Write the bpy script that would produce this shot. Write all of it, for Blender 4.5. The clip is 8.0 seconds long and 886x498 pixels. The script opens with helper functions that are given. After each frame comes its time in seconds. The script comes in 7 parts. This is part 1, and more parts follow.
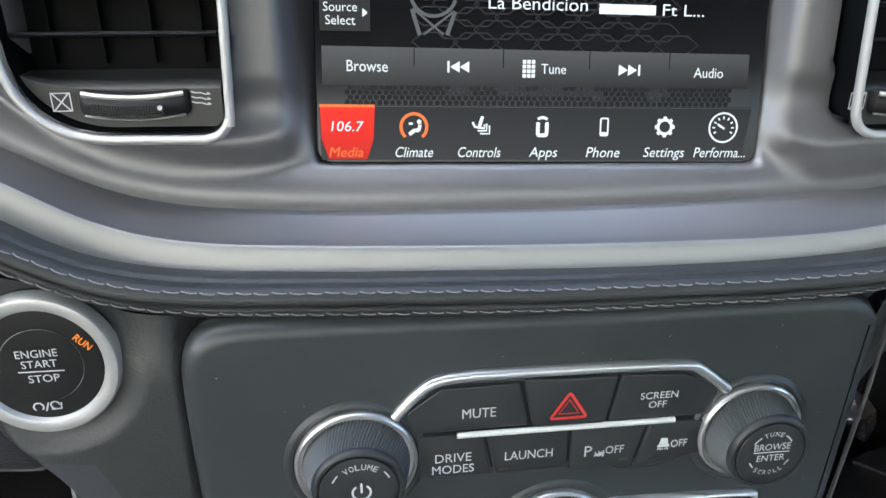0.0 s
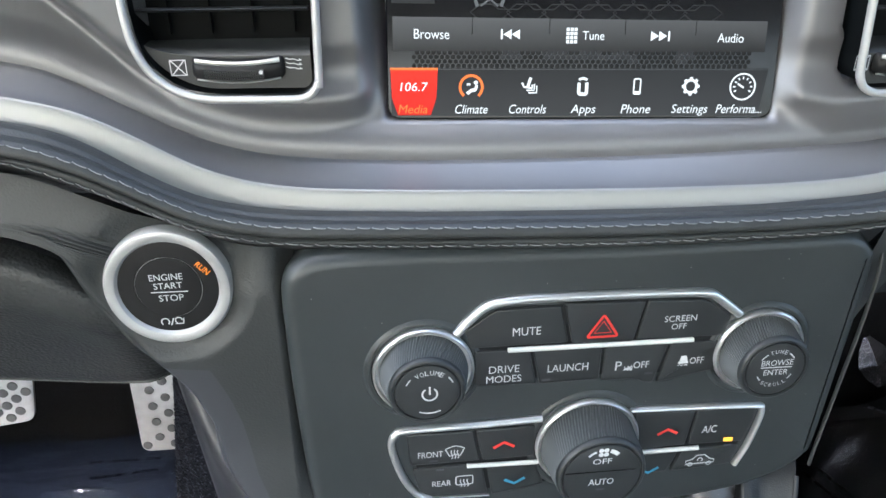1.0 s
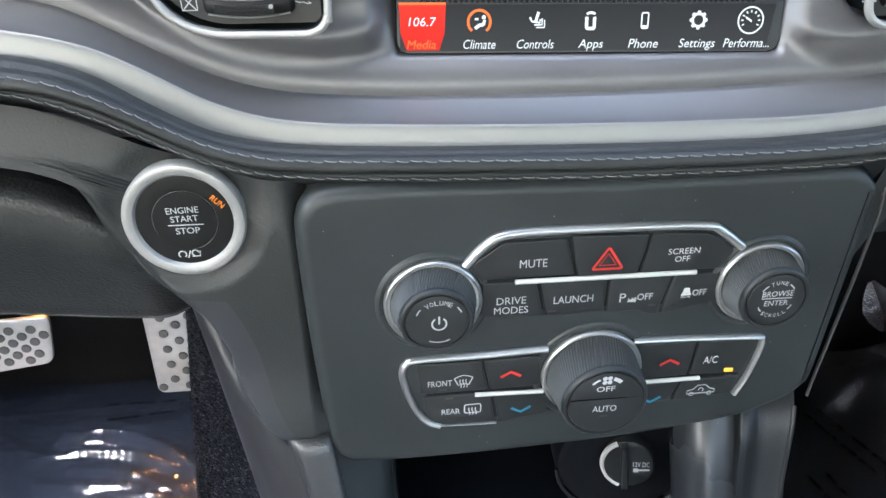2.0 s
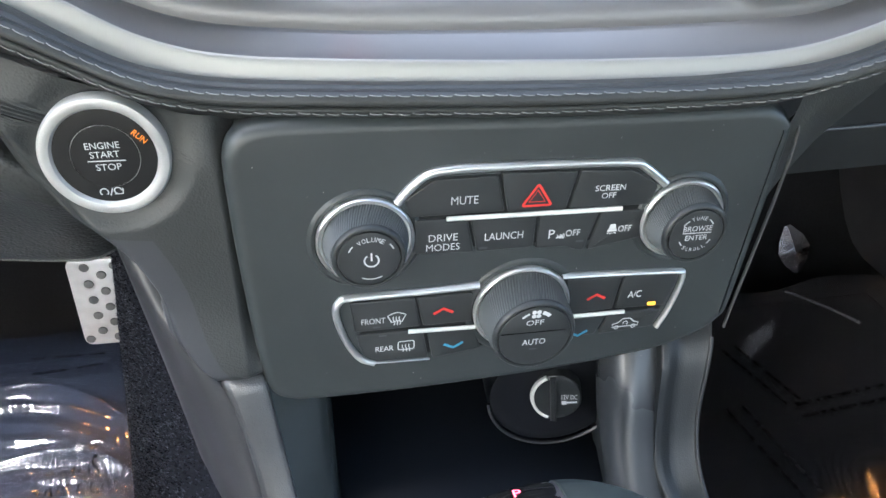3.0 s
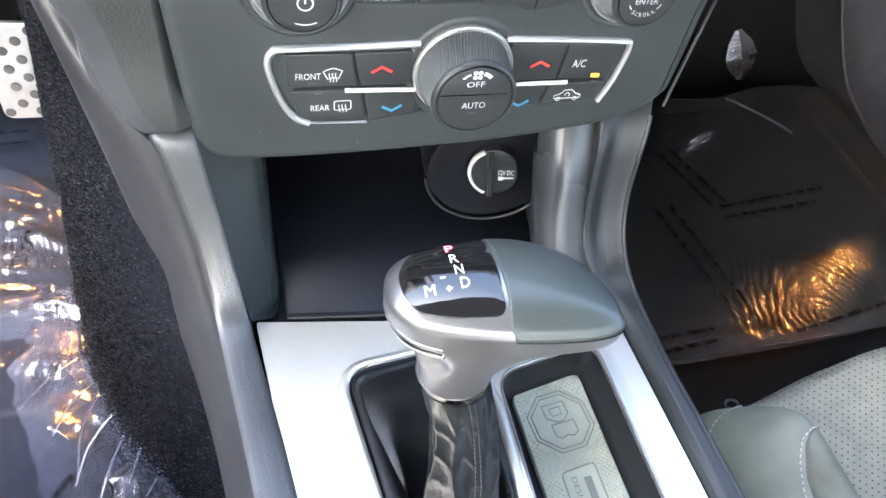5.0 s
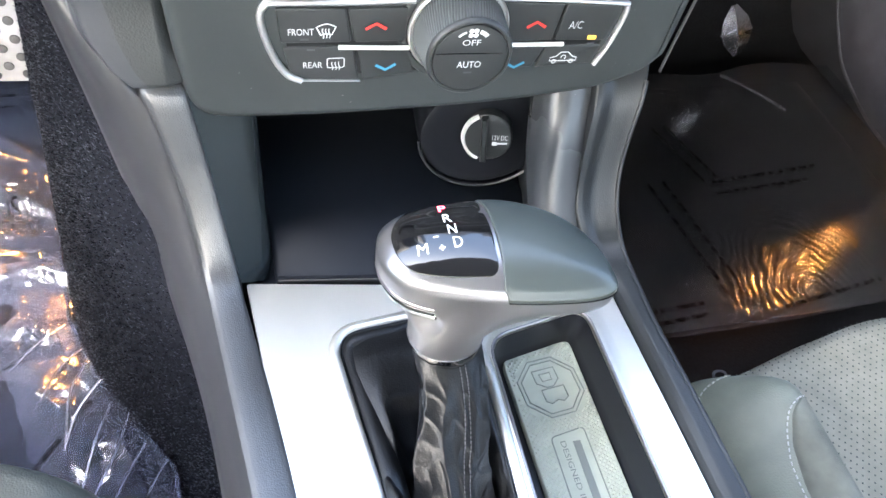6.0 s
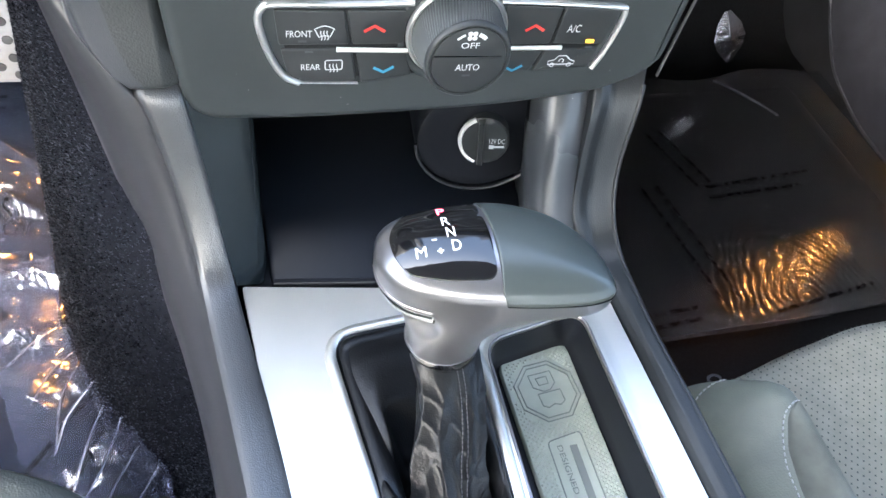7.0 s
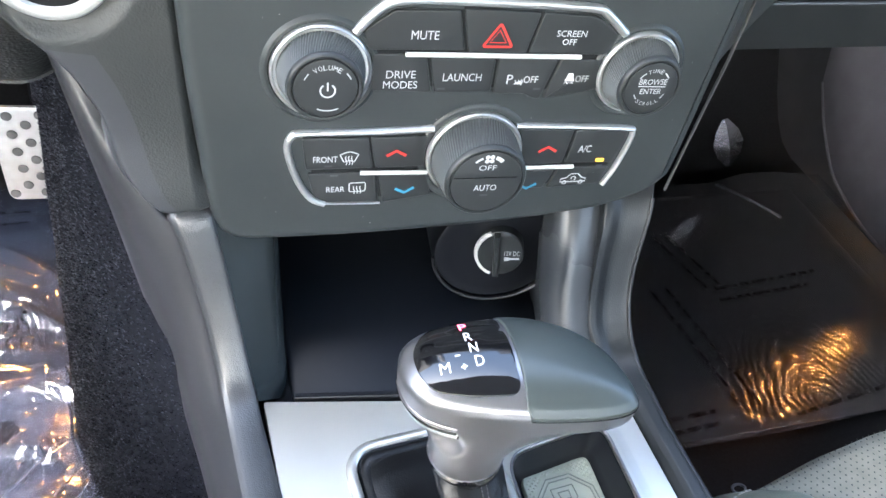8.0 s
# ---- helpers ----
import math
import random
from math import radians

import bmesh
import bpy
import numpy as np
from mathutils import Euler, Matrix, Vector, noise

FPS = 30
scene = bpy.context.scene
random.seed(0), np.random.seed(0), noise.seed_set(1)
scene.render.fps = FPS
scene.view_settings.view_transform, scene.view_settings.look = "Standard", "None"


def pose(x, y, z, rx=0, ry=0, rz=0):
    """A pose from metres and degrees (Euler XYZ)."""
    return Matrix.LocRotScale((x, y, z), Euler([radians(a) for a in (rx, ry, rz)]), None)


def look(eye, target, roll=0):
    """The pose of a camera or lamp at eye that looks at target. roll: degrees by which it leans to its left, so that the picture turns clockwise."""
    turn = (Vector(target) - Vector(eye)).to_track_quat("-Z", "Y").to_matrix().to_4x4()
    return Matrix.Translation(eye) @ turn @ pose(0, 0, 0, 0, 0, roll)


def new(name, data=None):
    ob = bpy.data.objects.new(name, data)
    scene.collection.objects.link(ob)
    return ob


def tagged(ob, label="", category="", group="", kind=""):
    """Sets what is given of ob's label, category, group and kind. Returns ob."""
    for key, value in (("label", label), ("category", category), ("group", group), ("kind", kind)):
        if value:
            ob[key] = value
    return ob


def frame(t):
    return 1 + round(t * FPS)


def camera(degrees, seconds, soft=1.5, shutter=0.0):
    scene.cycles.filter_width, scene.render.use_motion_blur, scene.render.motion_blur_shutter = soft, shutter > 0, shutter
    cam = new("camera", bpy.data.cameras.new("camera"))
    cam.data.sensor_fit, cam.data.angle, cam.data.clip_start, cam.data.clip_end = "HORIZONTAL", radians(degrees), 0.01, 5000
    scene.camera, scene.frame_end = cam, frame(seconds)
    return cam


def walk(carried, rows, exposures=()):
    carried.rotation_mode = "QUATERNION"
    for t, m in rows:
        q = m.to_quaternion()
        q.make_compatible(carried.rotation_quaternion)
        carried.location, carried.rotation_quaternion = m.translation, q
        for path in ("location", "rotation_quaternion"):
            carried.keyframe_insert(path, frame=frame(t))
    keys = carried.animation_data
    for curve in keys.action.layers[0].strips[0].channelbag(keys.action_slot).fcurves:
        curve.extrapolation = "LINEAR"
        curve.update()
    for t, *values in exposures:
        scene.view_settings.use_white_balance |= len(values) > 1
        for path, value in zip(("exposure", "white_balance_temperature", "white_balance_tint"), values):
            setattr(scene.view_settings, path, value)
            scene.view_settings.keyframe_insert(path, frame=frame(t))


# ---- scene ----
cam = camera(62.6, 8.0)
PATH = [
    (0, (0.0065, 0.0058, 0.8102), (0.2990, 1.8190, 0.0187), 0.25),
    (0.5, (0.0013, -0.0103, 0.8175), (0.3217, 1.7713, -0.0330), 0.96),
    (1, (-0.0155, -0.0407, 0.8256), (0.2067, 1.7301, -0.0772), -0.45),
    (1.5, (-0.0179, -0.0487, 0.8237), (0.1431, 1.6966, -0.1397), -1.45),
    (3, (-0.0167, -0.0571, 0.8166), (0.3399, 1.5557, -0.3111), 1.82),
    (3.5, (-0.0159, -0.0575, 0.8108), (0.3980, 1.4852, -0.3928), 3.56),
    (4, (-0.0158, -0.0592, 0.8011), (0.4250, 1.3823, -0.5134), 5.52),
    (4.5, (-0.0145, -0.0604, 0.7928), (0.4391, 1.2310, -0.6655), 8.02),
    (5, (-0.0148, -0.0690, 0.7943), (0.4410, 1.1678, -0.7098), 9.19),
    (6.5, (-0.0174, -0.0740, 0.7835), (0.4698, 1.1009, -0.7600), 11.87),
    (7, (-0.0188, -0.0726, 0.7847), (0.4786, 1.1165, -0.7446), 12.00),
    (7.5, (-0.0208, -0.0710, 0.7869), (0.4876, 1.1647, -0.7013), 11.50),
    (8, (-0.0278, -0.0715, 0.7956), (0.4768, 1.3215, -0.5479), 9.15),
]
walk(cam, [(t, look(eye, target, roll)) for t, eye, target, roll in PATH], exposures=[(0, 3.30, 6050, 3), (0.5, 3.34, 6050, 3), (1, 3.6, 6000, 3), (1.5, 3.47, 6000, 3), (3, 3.79, 6000, 3), (3.5, 4.00, 5960, 3), (4, 4.34, 6040, 4), (4.5, 4.53, 6200, 5), (5, 4.60, 6280, 5), (6.5, 4.63, 6300, 5), (7, 4.31, 6120, 4), (8, 4.36, 6060, 4)])

# ---- daylight ----
world = bpy.data.worlds.new("sky")
scene.world = world
world.use_nodes = True
wn = world.node_tree.nodes
sky = wn.new("ShaderNodeTexSky")
sky.sky_type = "NISHITA"
sky.sun_disc = False
sky.sun_elevation = radians(48)
sky.sun_rotation = radians(215)
sky.air_density, sky.dust_density, sky.ozone_density = 1.0, 6.0, 0.6
wn["Background"].inputs["Strength"].default_value = 0.15
world.node_tree.links.new(sky.outputs[0], wn["Background"].inputs["Color"])
sun_data = bpy.data.lights.new("sun", "SUN")
sun_data.energy, sun_data.angle, sun_data.color = 1.2, radians(25), (1.0, 0.95, 0.88)
sun = new("sun", sun_data)
sun.matrix_world = look((-1.6, -2.2, 3.2), (0, 0, 0))


# ---- materials ----
LIT = 0.12  # how bright the lit legends are beside the daylight


def material(name, color, rough=0.5, metal=0.0, vary=0.15, scale=40.0, bump=0.0, bump_scale=400.0, coat=0.0, kind="noise", spec=0.5):
    m = bpy.data.materials.new(name)
    m.use_nodes = True
    nt = m.node_tree
    n, l = nt.nodes, nt.links
    b = n["Principled BSDF"]
    b.inputs["Roughness"].default_value = rough
    b.inputs["Metallic"].default_value = metal
    b.inputs["Coat Weight"].default_value = coat
    b.inputs["Coat Roughness"].default_value = 0.08
    b.inputs["Specular IOR Level"].default_value = spec
    geo = n.new("ShaderNodeNewGeometry")
    big = n.new("ShaderNodeTexNoise")
    big.inputs["Scale"].default_value = scale
    big.inputs["Detail"].default_value = 6
    l.new(geo.outputs["Position"], big.inputs["Vector"])
    ramp = n.new("ShaderNodeMapRange")
    ramp.inputs["From Min"].default_value, ramp.inputs["From Max"].default_value = 0.3, 0.7
    ramp.inputs["To Min"].default_value, ramp.inputs["To Max"].default_value = 1 - vary, 1 + vary
    l.new(big.outputs["Fac"], ramp.inputs["Value"])
    mix = n.new("ShaderNodeMix")
    mix.data_type, mix.blend_type = "RGBA", "MULTIPLY"
    mix.inputs["Factor"].default_value = 1.0
    mix.inputs["A"].default_value = (*color, 1)
    l.new(ramp.outputs["Result"], mix.inputs["B"])
    l.new(mix.outputs["Result"], b.inputs["Base Color"])
    rr = n.new("ShaderNodeMapRange")
    rr.inputs["To Min"].default_value, rr.inputs["To Max"].default_value = max(0.02, rough * 0.82), min(1, rough * 1.18)
    l.new(big.outputs["Fac"], rr.inputs["Value"])
    l.new(rr.outputs["Result"], b.inputs["Roughness"])
    if bump:
        if kind == "leather":
            fine = n.new("ShaderNodeTexVoronoi")
            fine.feature = "SMOOTH_F1"
            out = fine.outputs["Distance"]
        else:
            fine = n.new("ShaderNodeTexNoise")
            fine.inputs["Detail"].default_value = 4
            out = fine.outputs["Fac"]
        fine.inputs["Scale"].default_value = bump_scale
        l.new(geo.outputs["Position"], fine.inputs["Vector"])
        bp = n.new("ShaderNodeBump")
        bp.inputs["Strength"].default_value = bump
        bp.inputs["Distance"].default_value = 0.0008
        l.new(out, bp.inputs["Height"])
        l.new(bp.outputs["Normal"], b.inputs["Normal"])
    return m


def glow(name, color, strength, print_tone=0.6):
    m = material(name, tuple(c * (0.06 if name.startswith("display") else print_tone) for c in color), 0.4, vary=0.05, spec=0.15 if name.startswith("display") else 0.5)
    b = m.node_tree.nodes["Principled BSDF"]
    b.inputs["Emission Color"].default_value = (*color, 1)
    b.inputs["Emission Strength"].default_value = strength * LIT
    return m


SOFT = material("soft_touch_plastic", (0.0275, 0.0325, 0.0343), 0.44, vary=0.12, scale=25, bump=0.08, bump_scale=2600)
KEY = material("key_plastic", (0.021, 0.0235, 0.025), 0.42, vary=0.1, bump=0.05, bump_scale=2500)
COARSE = material("grained_leather", (0.0270, 0.0288, 0.0292), 0.46, vary=0.15, scale=30, bump=0.55, bump_scale=620, kind="leather", spec=0.35)
LEATHER = material("dash_leather", (0.0285, 0.0312, 0.0318), 0.52, vary=0.12, scale=30, bump=0.2, bump_scale=1000, kind="leather", spec=0.44)
GRAIN = material("grained_plastic", (0.042, 0.044, 0.048), 0.33, spec=0.75, vary=0.12, scale=30, bump=0.22, bump_scale=1500, kind="leather")
SMOOTH = material("smooth_plastic", (0.046, 0.047, 0.052), 0.42, vary=0.1, scale=20, bump=0.05, bump_scale=2000)
DARK = material("dark_plastic", (0.0035, 0.0042, 0.0065), 0.5, vary=0.2, scale=30, bump=0.1, bump_scale=1500, spec=0.12)
GLOSS = material("gloss_black", (0.006, 0.006, 0.007), 0.07, vary=0.1, coat=0.5)
SCREENGLASS = material("screen_glass", (0.004, 0.004, 0.005), 0.14, vary=0.1, spec=0.22)
GUNMETAL = material("gunmetal_paint", (0.158, 0.159, 0.167), 0.43, metal=0.55, vary=0.05, scale=15, bump=0.03, bump_scale=3000)
SILVER = material("satin_silver", (0.71, 0.71, 0.68), 0.38, metal=0.35, vary=0.05, scale=20, bump=0.03, bump_scale=3000)
STRIPM = material("satin_trim", (0.250, 0.251, 0.245), 0.42, metal=0.4, vary=0.05, scale=20, bump=0.03, bump_scale=3000)
RING = material("satin_ring", (0.44, 0.445, 0.445), 0.42, metal=0.5, vary=0.05, scale=60, bump=0.05, bump_scale=2500)
CHROME = material("bright_chrome", (0.56, 0.57, 0.57), 0.30, metal=0.8, vary=0.04, scale=60)
PLATE = material("brushed_aluminium", (0.62, 0.61, 0.57), 0.34, metal=0.8, vary=0.04, scale=15, bump=0.04, bump_scale=1800)
WELL = material("key_gap", (0.011, 0.012, 0.013), 0.5, vary=0.1, spec=0.3)
RUBBER = material("knob_rubber", (0.062, 0.068, 0.070), 0.5, vary=0.1, bump=0.1, bump_scale=2000)
MATTE = material("matte_grey_cap", (0.044, 0.052, 0.049), 0.34, vary=0.05, scale=40, bump=0.03, bump_scale=3000)
TITAN = material("satin_titanium", (0.27, 0.262, 0.27), 0.33, metal=0.85, vary=0.04, scale=40)
BOOT = material("boot_leather", (0.0060, 0.0064, 0.0074), 0.33, spec=0.30, vary=0.25, scale=60, bump=0.12, bump_scale=1300, kind="leather")
GROOVE = material("mat_groove", (0.17, 0.185, 0.165), 0.6, vary=0.08)
MATRUB = material("grey_rubber_mat", (0.375, 0.400, 0.330), 0.62, vary=0.08, scale=60, bump=0.15, bump_scale=1500)
CARPET = material("black_carpet", (0.0095, 0.0105, 0.0150), 0.95, vary=0.45, scale=620, bump=0.8, bump_scale=700, spec=0.04)
ASPHALT = material("asphalt", (0.10, 0.10, 0.10), 0.9, vary=0.25, scale=3, bump=0.5, bump_scale=60)
COLUMN = material("column_gloss", (0.038, 0.041, 0.045), 0.27, spec=0.42, metal=0.0, vary=0.01, scale=2)
FLOORC = material("dark_carpet", (0.0090, 0.0090, 0.0102), 0.95, vary=0.35, scale=260, bump=0.5, bump_scale=400, spec=0.2)
SEATTHREAD = material("pale_thread", (0.40, 0.395, 0.37), 0.7, vary=0.2, scale=300, bump=0.3, bump_scale=3000)
THREAD = material("grey_thread", (0.215, 0.218, 0.218), 0.7, vary=0.2, scale=300, bump=0.3, bump_scale=3000)
INSERT = material("dark_suede", (0.135, 0.136, 0.112), 0.8, vary=0.25, scale=45, bump=0.4, bump_scale=1800, spec=0.3)
SUEDE = material("grey_suede", (0.205, 0.199, 0.163), 0.85, vary=0.12, scale=80, bump=0.4, bump_scale=1800, spec=0.3)
wrinkle = BOOT.node_tree.nodes.new("ShaderNodeTexNoise")
wrinkle.inputs["Scale"].default_value, wrinkle.inputs["Detail"].default_value, wrinkle.inputs["Distortion"].default_value = 240, 3, 1.5
crinkle = BOOT.node_tree.nodes.new("ShaderNodeBump")
crinkle.inputs["Strength"].default_value, crinkle.inputs["Distance"].default_value = 0.10, 0.0012
BOOT.node_tree.links.new(wrinkle.outputs["Fac"], crinkle.inputs["Height"])
place = BOOT.node_tree.nodes.new("ShaderNodeNewGeometry")
BOOT.node_tree.links.new(place.outputs["Position"], wrinkle.inputs["Vector"])
BOOT.node_tree.links.new(crinkle.outputs["Normal"], BOOT.node_tree.nodes["Bump"].inputs["Normal"])
DARKSEAT = material("dark_seat_leather", (0.075, 0.078, 0.068), 0.5, vary=0.12, scale=40, bump=0.3, bump_scale=1000, kind="leather")
SEATL = material("seat_leather", (0.195, 0.204, 0.163), 0.5, vary=0.12, scale=40, bump=0.3, bump_scale=1000, kind="leather")
HOLE = material("perforation", (0.05, 0.055, 0.052), 0.9, vary=0.1)
# pushed near black: the shade deep inside the vents is in this colour
VOID = material("vent_shade", (0.0014, 0.0022, 0.0028), 0.6, vary=0.1, spec=0.1)
PADSIDE = material("pad_side", (0.037, 0.039, 0.045), 0.46, vary=0.12, scale=30, bump=0.10, bump_scale=1400)
FLANK = material("flank_plastic", (0.026, 0.0265, 0.030), 0.40, vary=0.12, scale=20, bump=0.06, bump_scale=1800)
CUBW = material("cubby_plastic", (0.024, 0.030, 0.032), 0.26, vary=0.05, scale=3, bump=0.03, bump_scale=2000)
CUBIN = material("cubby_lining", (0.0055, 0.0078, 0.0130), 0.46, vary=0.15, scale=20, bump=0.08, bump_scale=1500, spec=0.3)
KICK = material("kick_plastic", (0.105, 0.10, 0.115), 0.45, vary=0.12, scale=25, bump=0.15, bump_scale=1200)
DARKTHREAD = material("dark_thread", (0.062, 0.062, 0.066), 0.7, vary=0.2, scale=300, bump=0.3, bump_scale=3000)
PILE = material("carpet_fibre", (0.040, 0.038, 0.038), 0.9, vary=0.6, scale=900, spec=0.04)
pile_nodes, pile_links = PILE.node_tree.nodes, PILE.node_tree.links
pile_geo = pile_nodes.new("ShaderNodeNewGeometry")
pile_ramp = pile_nodes.new("ShaderNodeValToRGB")
pile_ramp.color_ramp.elements[0].color, pile_ramp.color_ramp.elements[1].color = (0.010, 0.0110, 0.0155, 1), (0.150, 0.158, 0.190, 1)
pile_ramp.color_ramp.elements[0].position, pile_ramp.color_ramp.elements[1].position = 0.45, 1.0
pile_links.new(pile_geo.outputs["Random Per Island"], pile_ramp.inputs["Fac"])
pile_links.new(pile_ramp.outputs["Color"], pile_nodes["Principled BSDF"].inputs["Base Color"])
# paler than the leather beside it: an edge highlight put into the colour
EDGEGLINT = material("edge_glint", (0.06, 0.062, 0.064), 0.30, vary=0.08, scale=20, bump=0.04, bump_scale=2000)
RAILP = material("rail_plastic", (0.014, 0.016, 0.018), 0.38, spec=0.34, vary=0.12, scale=20, bump=0.12, bump_scale=1300, kind="leather")
TRAYP = material("tray_plastic", (0.008, 0.009, 0.012), 0.36, spec=0.28, vary=0.1, scale=25, bump=0.04, bump_scale=1800)
CAPBLACK = material("button_black", (0.010, 0.010, 0.011), 0.5, vary=0.1, bump=0.04, bump_scale=2500, spec=0.3)
STUD = material("grey_rubber_stud", (0.11, 0.11, 0.115), 0.6, vary=0.1)
STEEL = material("brushed_steel", (0.56, 0.56, 0.57), 0.36, metal=0.45, vary=0.08, scale=90, bump=0.1, bump_scale=1600)
LINER = material("headliner_fabric", (0.55, 0.55, 0.54), 0.95, vary=0.1, scale=60, bump=0.3, bump_scale=800, spec=0.2)
TRIMP = material("cabin_trim", (0.06, 0.06, 0.065), 0.6, vary=0.15, scale=20, bump=0.2, bump_scale=700)
PRINT = material("film_print", (0.007, 0.007, 0.008), 0.8, vary=0.1, spec=0.03)
worn = PRINT.node_tree.nodes.new("ShaderNodeTexNoise")
worn.inputs["Scale"].default_value, worn.inputs["Detail"].default_value = 180, 3
worn_range = PRINT.node_tree.nodes.new("ShaderNodeMapRange")
worn_range.inputs["From Min"].default_value, worn_range.inputs["From Max"].default_value = 0.35, 0.62
worn_range.inputs["To Min"].default_value, worn_range.inputs["To Max"].default_value = 0.15, 0.85
worn_at = PRINT.node_tree.nodes.new("ShaderNodeNewGeometry")
PRINT.node_tree.links.new(worn_at.outputs["Position"], worn.inputs["Vector"])
PRINT.node_tree.links.new(worn.outputs["Fac"], worn_range.inputs["Value"])
PRINT.node_tree.links.new(worn_range.outputs["Result"], PRINT.node_tree.nodes["Principled BSDF"].inputs["Alpha"])
LEGEND_DUST = material("dust_speck", (0.36, 0.36, 0.35), 0.9, vary=0.2)
LEGEND = glow("legend_white", (0.80, 0.82, 0.84), 0.10)
RED = glow("legend_red", (0.85, 0.06, 0.05), 0.15)
BLUE = glow("legend_blue", (0.08, 0.36, 0.58), 0.12)
AMBER = glow("amber_lamp", (1.0, 0.45, 0.05), 1.2)
ORANGE = glow("orange_legend", (1.0, 0.28, 0.03), 0.8)
SCR_WHITE = glow("display_white", (0.85, 0.87, 0.90), 1.0)
SCR_GREY = glow("display_grey", (0.30, 0.31, 0.33), 0.30)
SCR_BAR = glow("display_bar", (0.10, 0.10, 0.11), 0.20)
SCR_ORANGE = glow("display_orange", (1.0, 0.22, 0.05), 0.9)
SCR_HEX = [glow("display_cell", (0.10 * k, 0.10 * k, 0.11 * k), 0.28) for k in (0.25, 0.85, 1.9)]
SCR_LINE = glow("display_line", (0.05, 0.05, 0.055), 0.35)


def glow_gradient(name, low, high, strength, axis="Z"):
    """A lit surface that runs from one colour to another over its own height."""
    m = glow(name, high, strength)
    nt = m.node_tree
    co = nt.nodes.new("ShaderNodeTexCoord")
    sep = nt.nodes.new("ShaderNodeSeparateXYZ")
    mix = nt.nodes.new("ShaderNodeMix")
    mix.data_type = "RGBA"
    mix.inputs["A"].default_value = (*low, 1)
    mix.inputs["B"].default_value = (*high, 1)
    nt.links.new(co.outputs["Generated"], sep.inputs[0])
    nt.links.new(sep.outputs[axis], mix.inputs["Factor"])
    nt.links.new(mix.outputs["Result"], nt.nodes["Principled BSDF"].inputs["Emission Color"])
    return m


SCR_BARG = glow_gradient("display_bar_shade", (0.012, 0.012, 0.013), (0.16, 0.16, 0.165), 0.55)
SCR_REDG = glow_gradient("display_red_shade", (0.55, 0.012, 0.008), (1.0, 0.03, 0.015), 0.9)
SCR_NAVG = glow_gradient("display_nav_shade", (0.075, 0.075, 0.08), (0.035, 0.036, 0.04), 0.5)
GEARRED = glow("gear_red", (1.0, 0.08, 0.14), 7.0)


